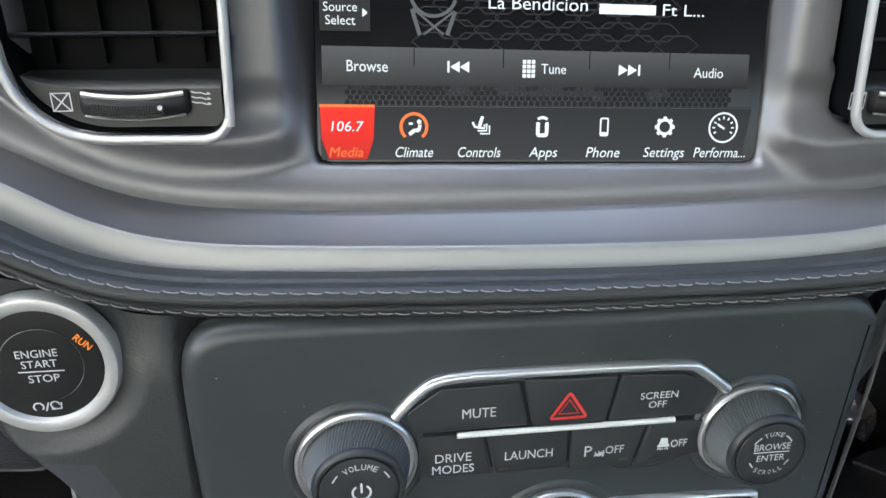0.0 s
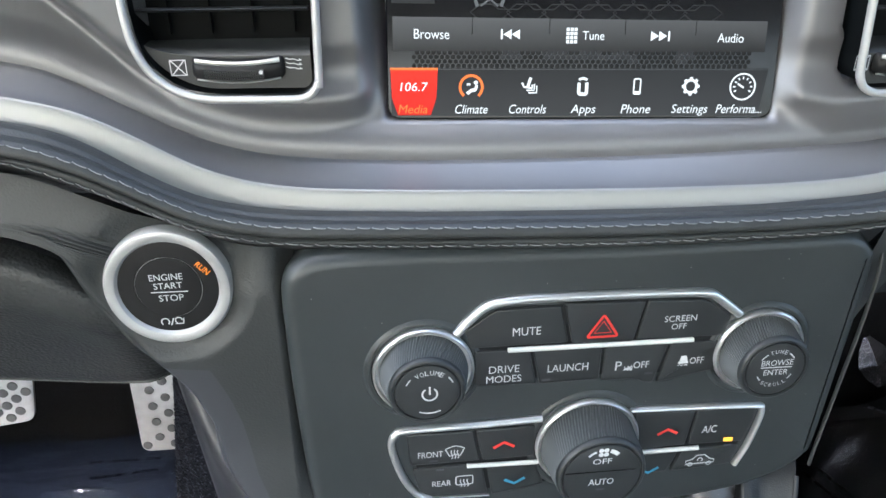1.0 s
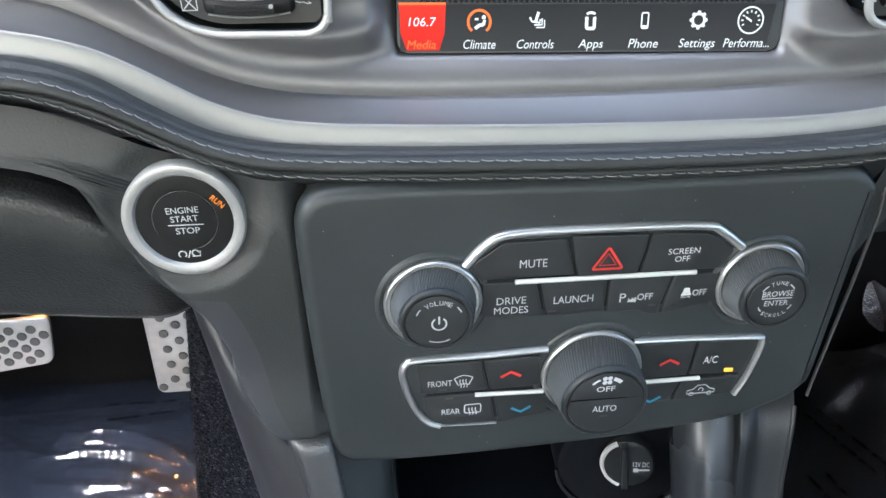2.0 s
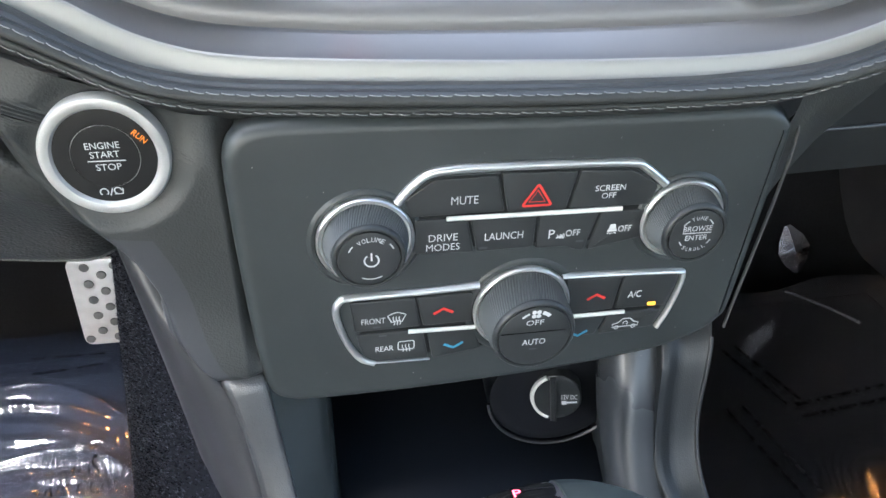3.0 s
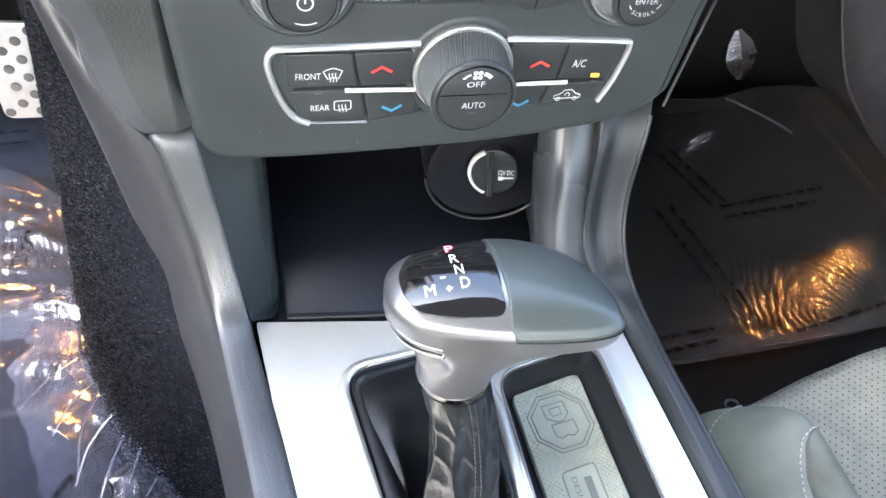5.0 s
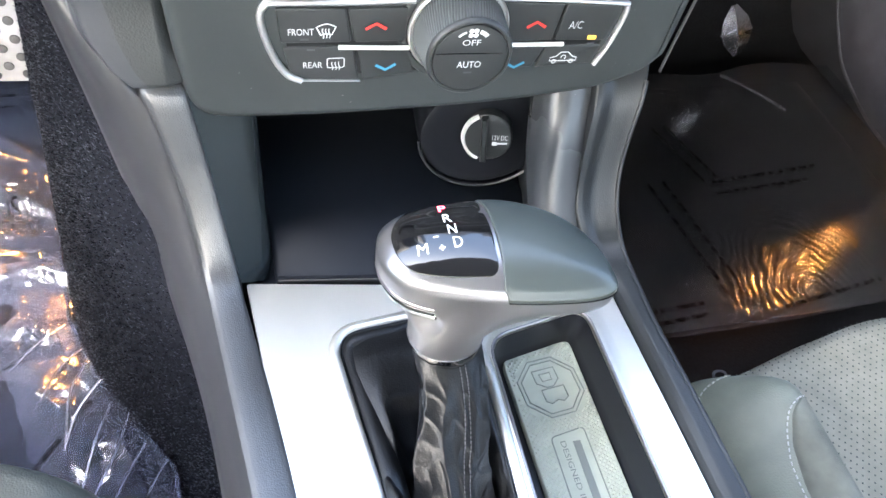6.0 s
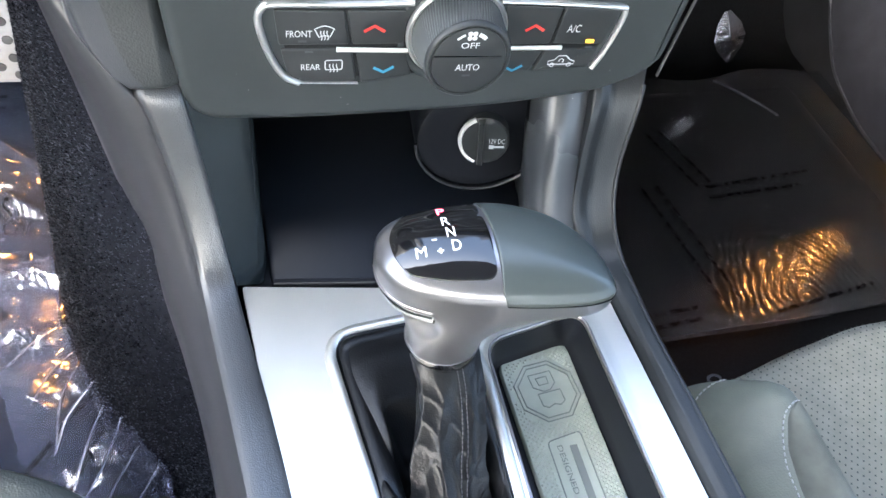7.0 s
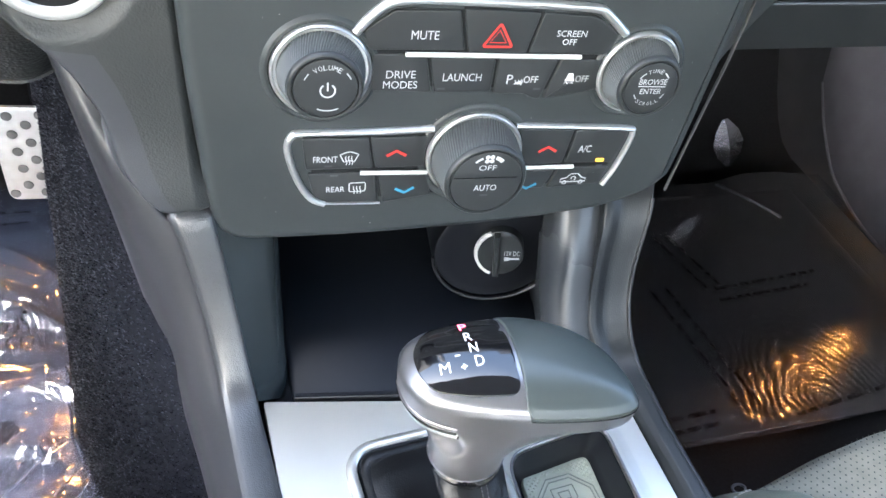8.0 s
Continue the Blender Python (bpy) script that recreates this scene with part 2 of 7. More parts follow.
def film_material(name, bump, gloss, haze_amount, swirls=(), swirl_bump=0.5, rough=0.08, tint=(0.18, 0.25, 0.50, 1)):
    """Clear film; swirls are (x, y, reach) of fingerprint-like rucks pressed into it."""
    m = bpy.data.materials.new(name)
    m.use_nodes = True
    nt = m.node_tree
    n, l = nt.nodes, nt.links
    n.remove(n["Principled BSDF"])
    clear = n.new("ShaderNodeBsdfTransparent")
    clear.inputs["Color"].default_value = (0.86, 0.87, 0.92, 1)
    shine = n.new("ShaderNodeBsdfGlossy")
    shine.inputs["Roughness"].default_value = rough
    shine.inputs["Color"].default_value = (0.95, 0.95, 1.0, 1)
    # tinted diffuse haze: reflected light put into the film's own colour
    haze = n.new("ShaderNodeBsdfDiffuse")
    haze.inputs["Color"].default_value = tint
    geo = n.new("ShaderNodeNewGeometry")
    noi = n.new("ShaderNodeTexNoise")
    noi.inputs["Scale"].default_value = 45
    noi.inputs["Detail"].default_value = 5
    noi.inputs["Distortion"].default_value = 1.2
    l.new(geo.outputs["Position"], noi.inputs["Vector"])
    bp = n.new("ShaderNodeBump")
    bp.inputs["Strength"].default_value = bump
    bp.inputs["Distance"].default_value = 0.004
    l.new(noi.outputs["Fac"], bp.inputs["Height"])
    last = bp
    for cx, cy, reach_out in swirls:
        shift = n.new("ShaderNodeVectorMath")
        shift.operation = "SUBTRACT"
        shift.inputs[1].default_value = (cx, cy, 0.055)
        l.new(geo.outputs["Position"], shift.inputs[0])
        wave = n.new("ShaderNodeTexWave")
        wave.wave_type, wave.rings_direction = "RINGS", "SPHERICAL"
        wave.inputs["Scale"].default_value = 34
        wave.inputs["Distortion"].default_value = 7.0
        wave.inputs["Detail"].default_value = 2.5
        wave.inputs["Detail Scale"].default_value = 0.9
        dist = n.new("ShaderNodeVectorMath")
        dist.operation = "LENGTH"
        l.new(shift.outputs[0], dist.inputs[0])
        flatten = n.new("ShaderNodeVectorMath")
        flatten.operation = "MULTIPLY"
        flatten.inputs[1].default_value = (1.0, 0.55, 1.0)
        l.new(shift.outputs[0], flatten.inputs[0])
        l.new(flatten.outputs[0], wave.inputs["Vector"])
        mask = n.new("ShaderNodeMapRange")
        mask.interpolation_type = "SMOOTHSTEP"
        mask.inputs["From Min"].default_value, mask.inputs["From Max"].default_value = reach_out * 1.15, reach_out * 0.1
        l.new(dist.outputs["Value"], mask.inputs["Value"])
        amount = n.new("ShaderNodeMath")
        amount.operation = "MULTIPLY"
        l.new(mask.outputs["Result"], amount.inputs[0])
        l.new(wave.outputs["Fac"], amount.inputs[1])
        ruck = n.new("ShaderNodeBump")
        ruck.inputs["Strength"].default_value = swirl_bump
        ruck.inputs["Distance"].default_value = 0.0015
        l.new(amount.outputs[0], ruck.inputs["Height"])
        l.new(last.outputs["Normal"], ruck.inputs["Normal"])
        last = ruck
    fres = n.new("ShaderNodeFresnel")
    fres.inputs["IOR"].default_value = gloss
    for s in (fres, shine):
        l.new(last.outputs["Normal"], s.inputs["Normal"])
    m1, m2 = n.new("ShaderNodeMixShader"), n.new("ShaderNodeMixShader")
    m1.inputs[0].default_value = haze_amount
    l.new(clear.outputs[0], m1.inputs[1])
    l.new(haze.outputs[0], m1.inputs[2])
    l.new(fres.outputs[0], m2.inputs[0])
    l.new(m1.outputs[0], m2.inputs[1])
    l.new(shine.outputs[0], m2.inputs[2])
    l.new(m2.outputs[0], n["Material Output"].inputs["Surface"])
    return m


# haze tints paint in reflections: bluish sky, pale window, brownish surroundings
FILM = film_material("clear_film", 0.10, 1.60, 0.075, ((-0.31, 0.625, 0.085), (-0.285, 0.465, 0.055)), 1.0, 0.09)
HEMFILM = film_material("bunched_film", 0.35, 1.85, 0.10, (), 0.5, 0.07, (0.36, 0.42, 0.66, 1))
FOIL = film_material("glint_film", 0.25, 1.75, 0.16, (), 0.5, 0.14, (0.55, 0.58, 0.68, 1))
TIPFOIL = film_material("foil_tip", 0.5, 2.6, 0.22, (), 0.5, 0.10, (0.66, 0.70, 0.70, 1))
FLATFILM = film_material("flat_clear_film", 0.06, 1.60, 0.17, (), 0.50, 0.15, (0.40, 0.375, 0.375, 1))


# ---- building tools ----
def thing(name, at, label, category, group="", kind=""):
    ob = new(name)
    ob.empty_display_size = 0.02
    ob.location = at
    return tagged(ob, label, category, group, kind)


def finish(bm, name, mat, smooth=True):
    bmesh.ops.recalc_face_normals(bm, faces=bm.faces)
    me = bpy.data.meshes.new(name)
    for f in bm.faces:
        f.smooth = smooth
    bm.to_mesh(me)
    bm.free()
    me.materials.append(mat)
    return me


def sharpen(me, angle=40):
    me.set_sharp_from_angle(angle=radians(angle))


def part(name, bm, mat, parent, label="", smooth=True, angle=40):
    me = finish(bm, name, mat, smooth) if isinstance(bm, bmesh.types.BMesh) else bm
    if smooth:
        sharpen(me, angle)
    ob = new(name, me)
    if parent is not None:
        ob.parent = parent
        root = parent if parent.parent is None else parent.parent
        ob.matrix_parent_inverse = Matrix.Translation(-root.location) if parent is root else Matrix.Identity(4)
        if parent is not root:
            ob.matrix_parent_inverse = Matrix.Identity(4)
    if label:
        ob["label"] = label
    return ob


FRONT = Matrix(((1, 0, 0, 0), (0, 0, -1, 0), (0, 1, 0, 0), (0, 0, 0, 1)))


def face_at(y):
    """Local x, y to world x, z; local z comes out towards the driver from the plane y."""
    return Matrix.Translation((0, y, 0)) @ FRONT


def grid(f, nu, nv, wrap=False, bm=None):
    bm = bm or bmesh.new()
    rows = [[bm.verts.new(f(i / nu, j / nv)) for j in range(nv + 1)] for i in range(nu + (0 if wrap else 1))]
    for i in range(nu):
        a, b = rows[i], rows[(i + 1) % len(rows)]
        for j in range(nv):
            bm.faces.new((a[j], b[j], b[j + 1], a[j + 1]))
    return bm


def lathe(profile, n=64, m=Matrix.Identity(4), bm=None, knurl=()):
    """Turn (radius, height) pairs round local z; knurl: indices of rings with teeth."""
    bm = bm or bmesh.new()
    rings = []
    for k, (r, h) in enumerate(profile):
        ring = []
        for i in range(n):
            a = 2 * math.pi * i / n
            q = r * (0.972 if k in knurl and i % 2 else 1)
            ring.append(bm.verts.new(m @ Vector((q * math.cos(a), q * math.sin(a), h))))
        rings.append(ring)
    for a, b in zip(rings, rings[1:]):
        for i in range(n):
            bm.faces.new((a[i], a[(i + 1) % n], b[(i + 1) % n], b[i]))
    for ring in (rings[0], rings[-1]):
        bm.faces.new(ring)
    return bm


def smooth_line(pts, n):
    """Catmull-Rom through the points, n samples a span."""
    p = [Vector(q) for q in pts]
    p = [2 * p[0] - p[1], *p, 2 * p[-1] - p[-2]]
    out = []
    for a, b, c, d in zip(p, p[1:], p[2:], p[3:]):
        for i in range(n):
            t = i / n
            out.append(0.5 * (2 * b + (c - a) * t + (2 * a - 5 * b + 4 * c - d) * t * t + (3 * b - a - 3 * c + d) * t ** 3))
    return out + [p[-2]]


def rounded(poly, r, n=5):
    out = []
    k = len(poly)
    for i in range(k):
        p, a, b = Vector(poly[i]), Vector(poly[i - 1]), Vector(poly[(i + 1) % k])
        ra = min(r, (a - p).length * 0.45, (b - p).length * 0.45)
        s, e = p + (a - p).normalized() * ra, p + (b - p).normalized() * ra
        for j in range(n + 1):
            t = j / n
            out.append(s * (1 - t) ** 2 + p * 2 * t * (1 - t) + e * t * t)
    return out


def inset(poly, d):
    k = len(poly)
    area = sum(poly[i - 1][0] * poly[i][1] - poly[i][0] * poly[i - 1][1] for i in range(k))
    s = 1 if area > 0 else -1
    out = []
    for i in range(k):
        p, a, b = Vector(poly[i]), Vector(poly[i - 1]), Vector(poly[(i + 1) % k])
        t1, t2 = p - a, b - p
        if t1.length < 1e-7:
            t1 = t2
        if t2.length < 1e-7:
            t2 = t1
        n1, n2 = Vector((-t1.y, t1.x)).normalized(), Vector((-t2.y, t2.x)).normalized()
        nn = n1 + n2
        nn = nn.normalized() if nn.length > 1e-6 else n1
        out.append(p + nn * s * d / max(0.5, nn.dot(n1)))
    return out


def prism(poly, levels, m, bm=None):
    """Stack the outline at (inset, height) levels from the back to the front; closed at both ends."""
    bm = bm or bmesh.new()
    rings = [[bm.verts.new(m @ Vector((*p, h))) for p in inset(poly, d)] for d, h in levels]
    k = len(poly)
    for a, b in zip(rings, rings[1:]):
        for i in range(k):
            bm.faces.new((a[i], a[(i + 1) % k], b[(i + 1) % k], b[i]))
    bm.faces.new(rings[0])
    bm.faces.new(rings[-1])
    return bm


def slab(cx, cy, cz, sx, sy, sz, bevel=0.004, m=Matrix.Identity(4), bm=None):
    poly = rounded([(cx - sx / 2, cy - sy / 2), (cx + sx / 2, cy - sy / 2), (cx + sx / 2, cy + sy / 2), (cx - sx / 2, cy + sy / 2)], min(sx, sy) * 0.2 + bevel, 4)
    z0, z1 = cz - sz / 2, cz + sz / 2
    return prism(poly, [(bevel, z0), (0, z0 + bevel), (0, z1 - bevel), (bevel * 0.3, z1 - bevel * 0.3), (bevel, z1)], m, bm)


def box(x0, x1, y0, y1, z0, z1, bm=None):
    bm = bm or bmesh.new()
    v = [bm.verts.new((x, y, z)) for x in (x0, x1) for y in (y0, y1) for z in (z0, z1)]
    for q in ((0, 1, 3, 2), (4, 6, 7, 5), (0, 4, 5, 1), (2, 3, 7, 6), (0, 2, 6, 4), (1, 5, 7, 3)):
        bm.faces.new([v[i] for i in q])
    return bm


def sweep(path, section, normal, bm=None, closed=False):
    """Sweep a closed section (across, out) along a path; out is along normal. Ends are capped."""
    bm = bm or bmesh.new()
    path = [Vector(p) for p in path]
    k = len(path)
    rings = []
    for i, p in enumerate(path):
        a = path[i - 1] if closed or i else p
        b = path[(i + 1) % k] if closed or i < k - 1 else p
        t = (b - a).normalized()
        nrm = Vector(normal(p) if callable(normal) else normal).normalized()
        side = t.cross(nrm).normalized()
        out = side.cross(t)
        rings.append([bm.verts.new(p + side * u + out * w) for u, w in section])
    s = len(section)
    for a, b in zip(rings, rings[1:] + ([rings[0]] if closed else [])):
        for i in range(s):
            bm.faces.new((a[i], a[(i + 1) % s], b[(i + 1) % s], b[i]))
    if not closed:
        bm.faces.new(rings[0])
        bm.faces.new(rings[-1])
    return bm


def oval(w, h, n=10):
    return [(w / 2 * math.cos(2 * math.pi * i / n), h / 2 * math.sin(2 * math.pi * i / n)) for i in range(n)]


def lettering(body, x0, y0, x1, y1, m, name="legend", lift=0.0003, slope=0.0, italic=0.0):
    """A word fitted into a rectangle of the local plane of m."""
    c = bpy.data.curves.new(name, "FONT")
    c.body, c.extrude, c.resolution_u = body, 0.0, 3
    tmp = bpy.data.objects.new(name, c)
    scene.collection.objects.link(tmp)
    bpy.context.view_layer.update()
    me = bpy.data.meshes.new_from_object(tmp.evaluated_get(bpy.context.evaluated_depsgraph_get()))
    bpy.data.objects.remove(tmp)
    xs = [v.co.x for v in me.vertices]
    ys = [v.co.y for v in me.vertices]
    lo, hi, bo, to = min(xs), max(xs), min(ys), max(ys)
    for v in me.vertices:
        x = x0 + (v.co.x - lo) / (hi - lo) * (x1 - x0)
        y = y0 + (v.co.y - bo) / (to - bo) * (y1 - y0)
        v.co = m @ Vector((x + (y - y0) * italic, y + (x - x0) * slope, lift))
    return me


def word(body, x0, y0, x1, y1, m, mat, parent, name="legend", label="", slope=0.0, italic=0.0, lift=0.0003):
    me = lettering(body, x0, y0, x1, y1, m, name, lift, slope, italic)
    me.materials.append(mat)
    return part(name, me, mat, parent, label, smooth=False)


def ribbon(pts, width, m, lift=0.0003, closed=False, bm=None):
    """A flat line of that width in the local plane of m."""
    bm = bm or bmesh.new()
    p = [Vector(q) for q in pts]
    k = len(p)
    rows = []
    for i in range(k):
        a = p[i - 1] if closed or i else p[i]
        b = p[(i + 1) % k] if closed or i < k - 1 else p[i]
        t = (b - a).normalized()
        s = Vector((-t.y, t.x)) * width / 2
        rows.append((bm.verts.new(m @ Vector((*(p[i] + s), lift))), bm.verts.new(m @ Vector((*(p[i] - s), lift)))))
    for a, b in zip(rows, rows[1:] + ([rows[0]] if closed else [])):
        bm.faces.new((a[0], a[1], b[1], b[0]))
    return bm


def patch(poly, m, lift=0.0003, bm=None):
    bm = bm or bmesh.new()
    bm.faces.new([bm.verts.new(m @ Vector((*p, lift))) for p in poly])
    return bm


def circle(cx, cy, r, n=32, a0=0, a1=360):
    full = a1 - a0 >= 360
    k = n if full else n + 1
    return [(cx + r * math.cos(radians(a0 + (a1 - a0) * i / n)), cy + r * math.sin(radians(a0 + (a1 - a0) * i / n))) for i in range(k)]


def blend(a, b, x):
    t = min(1, max(0, (x - a) / (b - a)))
    return t * t * (3 - 2 * t)


def curve_of(table, soft=0.012):
    """A smooth function through (x, value) pairs."""
    xs, ys = [a for a, b in table], [b for a, b in table]

    def f(x):
        return float(sum(np.interp(x + d * soft, xs, ys) * w for d, w in ((-1, 0.12), (-0.5, 0.22), (0, 0.32), (0.5, 0.22), (1, 0.12))))
    return f


# ---- cabin shell ----
def shell(name, bm, mat, label):
    ob = part(name, bm, mat, None, "", smooth=False)
    return tagged(ob, label, "structure", kind="structure")


def floor_sheet(u, v):
    x, y = -1.0 + 2.4 * u, -1.8 + 3.0 * v
    toe = 0.45 * blend(0.90, 1.3, y)
    return Vector((x, y, 0.035 + toe + 0.004 * noise.noise((x * 9, y * 9, 0))))


tagged(part("floor", grid(floor_sheet, 60, 80), FLOORC, None), "dark carpeted car floor rising to the toe board", "floor", kind="structure")
shell("ceiling", box(-0.95, 1.25, -1.8, 0.12, 1.20, 1.24), LINER, "pale fabric headliner over the seats")
shell("wall_right", box(1.02, 1.08, -1.8, 1.2, 0.03, 0.74), TRIMP, "dark trimmed passenger door below its window")
shell("wall_left", box(-0.98, -0.92, -1.8, 1.2, 0.03, 0.70), TRIMP, "dark trimmed driver door below its window")
shell("wall_rear", box(-0.92, 1.02, -1.8, -1.74, 0.03, 0.80), TRIMP, "dark trimmed rear bulkhead below the rear window")
shell("wall_front", box(-0.92, 1.02, 1.15, 1.2, 0.03, 0.86), TRIMP, "dark firewall under the windscreen")
shell("wall_right", box(1.02, 1.08, 0.44, 1.2, 0.74, 0.90), TRIMP, "dark cowl side beside the windscreen")
shell("wall_left", box(-0.98, -0.92, 0.44, 1.2, 0.70, 0.90), TRIMP, "dark cowl side beside the windscreen")
shell("pillar", box(-0.98, -0.92, -0.62, -0.45, 0.70, 1.20), TRIMP, "dark door pillar")
shell("pillar", box(1.02, 1.08, -0.62, -0.45, 0.74, 1.20), TRIMP, "dark door pillar")


shell("ground", grid(lambda u, v: Vector((-150 + 300 * u, -150 + 300 * v, -0.28)), 4, 4), ASPHALT, "grey asphalt ground outside the car")
# out of view: filler that keeps light from coming in behind the dash
shell("wall_front", box(-0.92, 1.02, 0.46, 1.15, 0.86, 0.885), TRIMP, "unseen dark dashboard filler under the windscreen, added to block light")


# ---- dashboard ----
def slant(x):
    return -0.07 * (x - 0.03)


trim_low = curve_of([(-0.45, 0.742), (-0.30, 0.744), (-0.20, 0.7415), (-0.177, 0.7394), (-0.154, 0.7362), (-0.1316, 0.7287), (-0.1101, 0.7136), (-0.0871, 0.7006), (-0.0621, 0.6946), (-0.0363, 0.692),
                     (0.012, 0.6899), (0.069, 0.6887), (0.123, 0.688), (0.176, 0.6887), (0.205, 0.6905), (0.225, 0.6922), (0.239, 0.6948), (0.253, 0.698), (0.271, 0.705), (0.31, 0.724), (0.36, 0.738), (0.45, 0.742)])
trim_high = curve_of([(-0.45, 0.752), (-0.30, 0.754), (-0.20, 0.7515), (-0.176, 0.7488), (-0.153, 0.7449), (-0.130, 0.7388), (-0.108, 0.7266), (-0.0857, 0.7127), (-0.0612, 0.7044), (-0.0356, 0.701),
                      (0.0125, 0.6988), (0.07, 0.6973), (0.123, 0.6965), (0.177, 0.6968), (0.205, 0.698), (0.225, 0.6999), (0.239, 0.7028), (0.2526, 0.7068), (0.2705, 0.7135), (0.31, 0.732), (0.36, 0.747), (0.45, 0.751)])
stitch_high = curve_of([(-0.45, 0.7385), (-0.30, 0.7405), (-0.20, 0.738), (-0.168, 0.7357), (-0.1464, 0.7329), (-0.1256, 0.7249), (-0.105, 0.7133), (-0.0832, 0.7014), (-0.06, 0.6952), (-0.0357, 0.6932),
                        (0.0095, 0.6918), (0.088, 0.69), (0.163, 0.6904), (0.205, 0.6923), (0.225, 0.6945), (0.245, 0.700), (0.2623, 0.7065), (0.31, 0.726), (0.45, 0.745)])
stitch_low = curve_of([(-0.45, 0.728), (-0.30, 0.730), (-0.20, 0.7285), (-0.174, 0.7265), (-0.152, 0.7233), (-0.130, 0.7144), (-0.1086, 0.7035), (-0.086, 0.6913), (-0.062, 0.6851), (-0.037, 0.6824),
                       (0.01, 0.6803), (0.092, 0.6786), (0.17, 0.6796), (0.20, 0.681), (0.218, 0.6832), (0.244, 0.6914), (0.262, 0.6967), (0.31, 0.716), (0.45, 0.735)])
crease = curve_of([(-0.45, 0.765), (-0.20, 0.762), (-0.15, 0.752), (-0.118, 0.7341), (-0.099, 0.7235), (-0.0795, 0.7148), (-0.0584, 0.7094), (-0.0364, 0.7069), (0.009, 0.7043), (0.052, 0.7038),
                   (0.104, 0.7036), (0.153, 0.7043), (0.2035, 0.706), (0.2464, 0.7088), (0.30, 0.724), (0.36, 0.752), (0.45, 0.76)])
block_left = curve_of([(-0.45, 0.80), (-0.15, 0.785), (-0.125, 0.762), (-0.113, 0.7482), (-0.0955, 0.735), (-0.0762, 0.7268), (-0.0557, 0.7222), (-0.0344, 0.7207), (-0.0168, 0.7219), (0.0013, 0.7284), (0.01, 0.735)], 0.006)
block_right = curve_of([(0.17, 0.731), (0.182, 0.7244), (0.198, 0.7192), (0.216, 0.715), (0.2405, 0.7169), (0.27, 0.722), (0.31, 0.735), (0.35, 0.755), (0.45, 0.80)], 0.006)

dashboard = thing("dashboard", (0.09, 0.30, 0.66), "black stitched leather and gunmetal car dashboard", "dashboard")


def bezel(u, v):
    """v: 0 at the silver strip, then a shelf, the crease, and up past the screen."""
    x = -0.42 + 0.86 * u
    z0, zc = trim_high(x) - 0.002, crease(x)
    if v < 0.18:
        t = v / 0.18
        y = 0.2672 + 0.0228 * t
        z = z0 + (zc - z0) * (t ** 1.5)
    else:
        t = (v - 0.18) / 0.82
        z = zc + (0.90 - zc) * t ** 1.35
        y = 0.290 + 0.0025 + (z - zc) * 0.48 * blend(0, 0.02, z - zc)
    y += slant(x)
    h = 0.011
    if x < 0.09:
        edge = blend(block_left(x) - 0.004, block_left(x) + 0.015, z) if z > zc else 0
        side = 1 - blend(-0.0125, 0.001, x)
        y -= edge * side * (h + (z - 0.74) * 0.40 * blend(0.735, 0.76, z))
    else:
        edge = blend(block_right(x) - 0.004, block_right(x) + 0.015, z) if z > zc else 0
        side = blend(0.189, 0.2015, x - 0.0015 * blend(0.73, 0.70, z))
        y -= edge * side * (h + (z - 0.74) * 0.40 * blend(0.735, 0.76, z))
    # openings of the two vents, pressed back into the dash
    for a, b, drop in ((-0.1070, -0.0285, 0.0), (0.216, 0.305, 0.004)):
        h = z + drop
        low = 0.003 * blend(0.785, 0.745, h)
        a1, b1 = (a, b - low) if a < 0 else (a + low, b)
        inner = blend(a1, a1 + 0.004, x) * (1 - blend(b1 - 0.004, b1, x)) * blend(0.7385, 0.7425, h)
        corner = math.hypot(max(0, a + 0.026 - x), max(0, 0.765 - h)) if a < 0 else math.hypot(max(0, x - b + 0.026), max(0, 0.765 - h))
        inner *= 1 - blend(0.021, 0.026, corner)
        small = math.hypot(max(0, x - b1 + 0.011), max(0, 0.7515 - h)) if a < 0 else math.hypot(max(0, a1 + 0.011 - x), max(0, 0.7515 - h))
        inner *= 1 - blend(0.0095, 0.0125, small)
        y += 0.05 * inner
    # pocket of the touch screen
    pocket = blend(0.0005, 0.0035, x) * (1 - blend(0.1885, 0.1915, x)) * blend(0.7215 - 0.019 * x, 0.7245 - 0.019 * x, z)
    y += 0.012 * pocket
    return Vector((x, y, z))


part("upper_bezel", grid(bezel, 430, 150), GUNMETAL, dashboard, "satin gunmetal painted bezel", angle=70)


def along(n=220, x0=-0.44, x1=0.44):
    return [x0 + (x1 - x0) * i / n for i in range(n + 1)]


def strip(u, v):
    x = -0.44 + 0.88 * u
    lo, hi = trim_low(x), trim_high(x)
    a = math.pi * v
    return Vector((x, 0.2628 + slant(x) - 0.0005 * math.sin(a) + 0.0040 * v, lo - 0.0005 + (hi - lo + 0.001) * (1 - math.cos(a)) / 2))


part("silver_trim", grid(strip, 260, 14), STRIPM, dashboard, "satin silver trim strip")

pad_profile = [(0.280, -0.008), (0.268, -0.0045), (0.264, -0.0022), (0.260, -0.0010), (0.255, 0.0003), (0.250, 0.0014), (0.246, 0.0030), (0.2425, 0.0036), (0.240, 0.0026), (0.2385, 0.0006), (0.2384, -0.0010), (0.2393, -0.0022), (0.2420, -0.0028)]


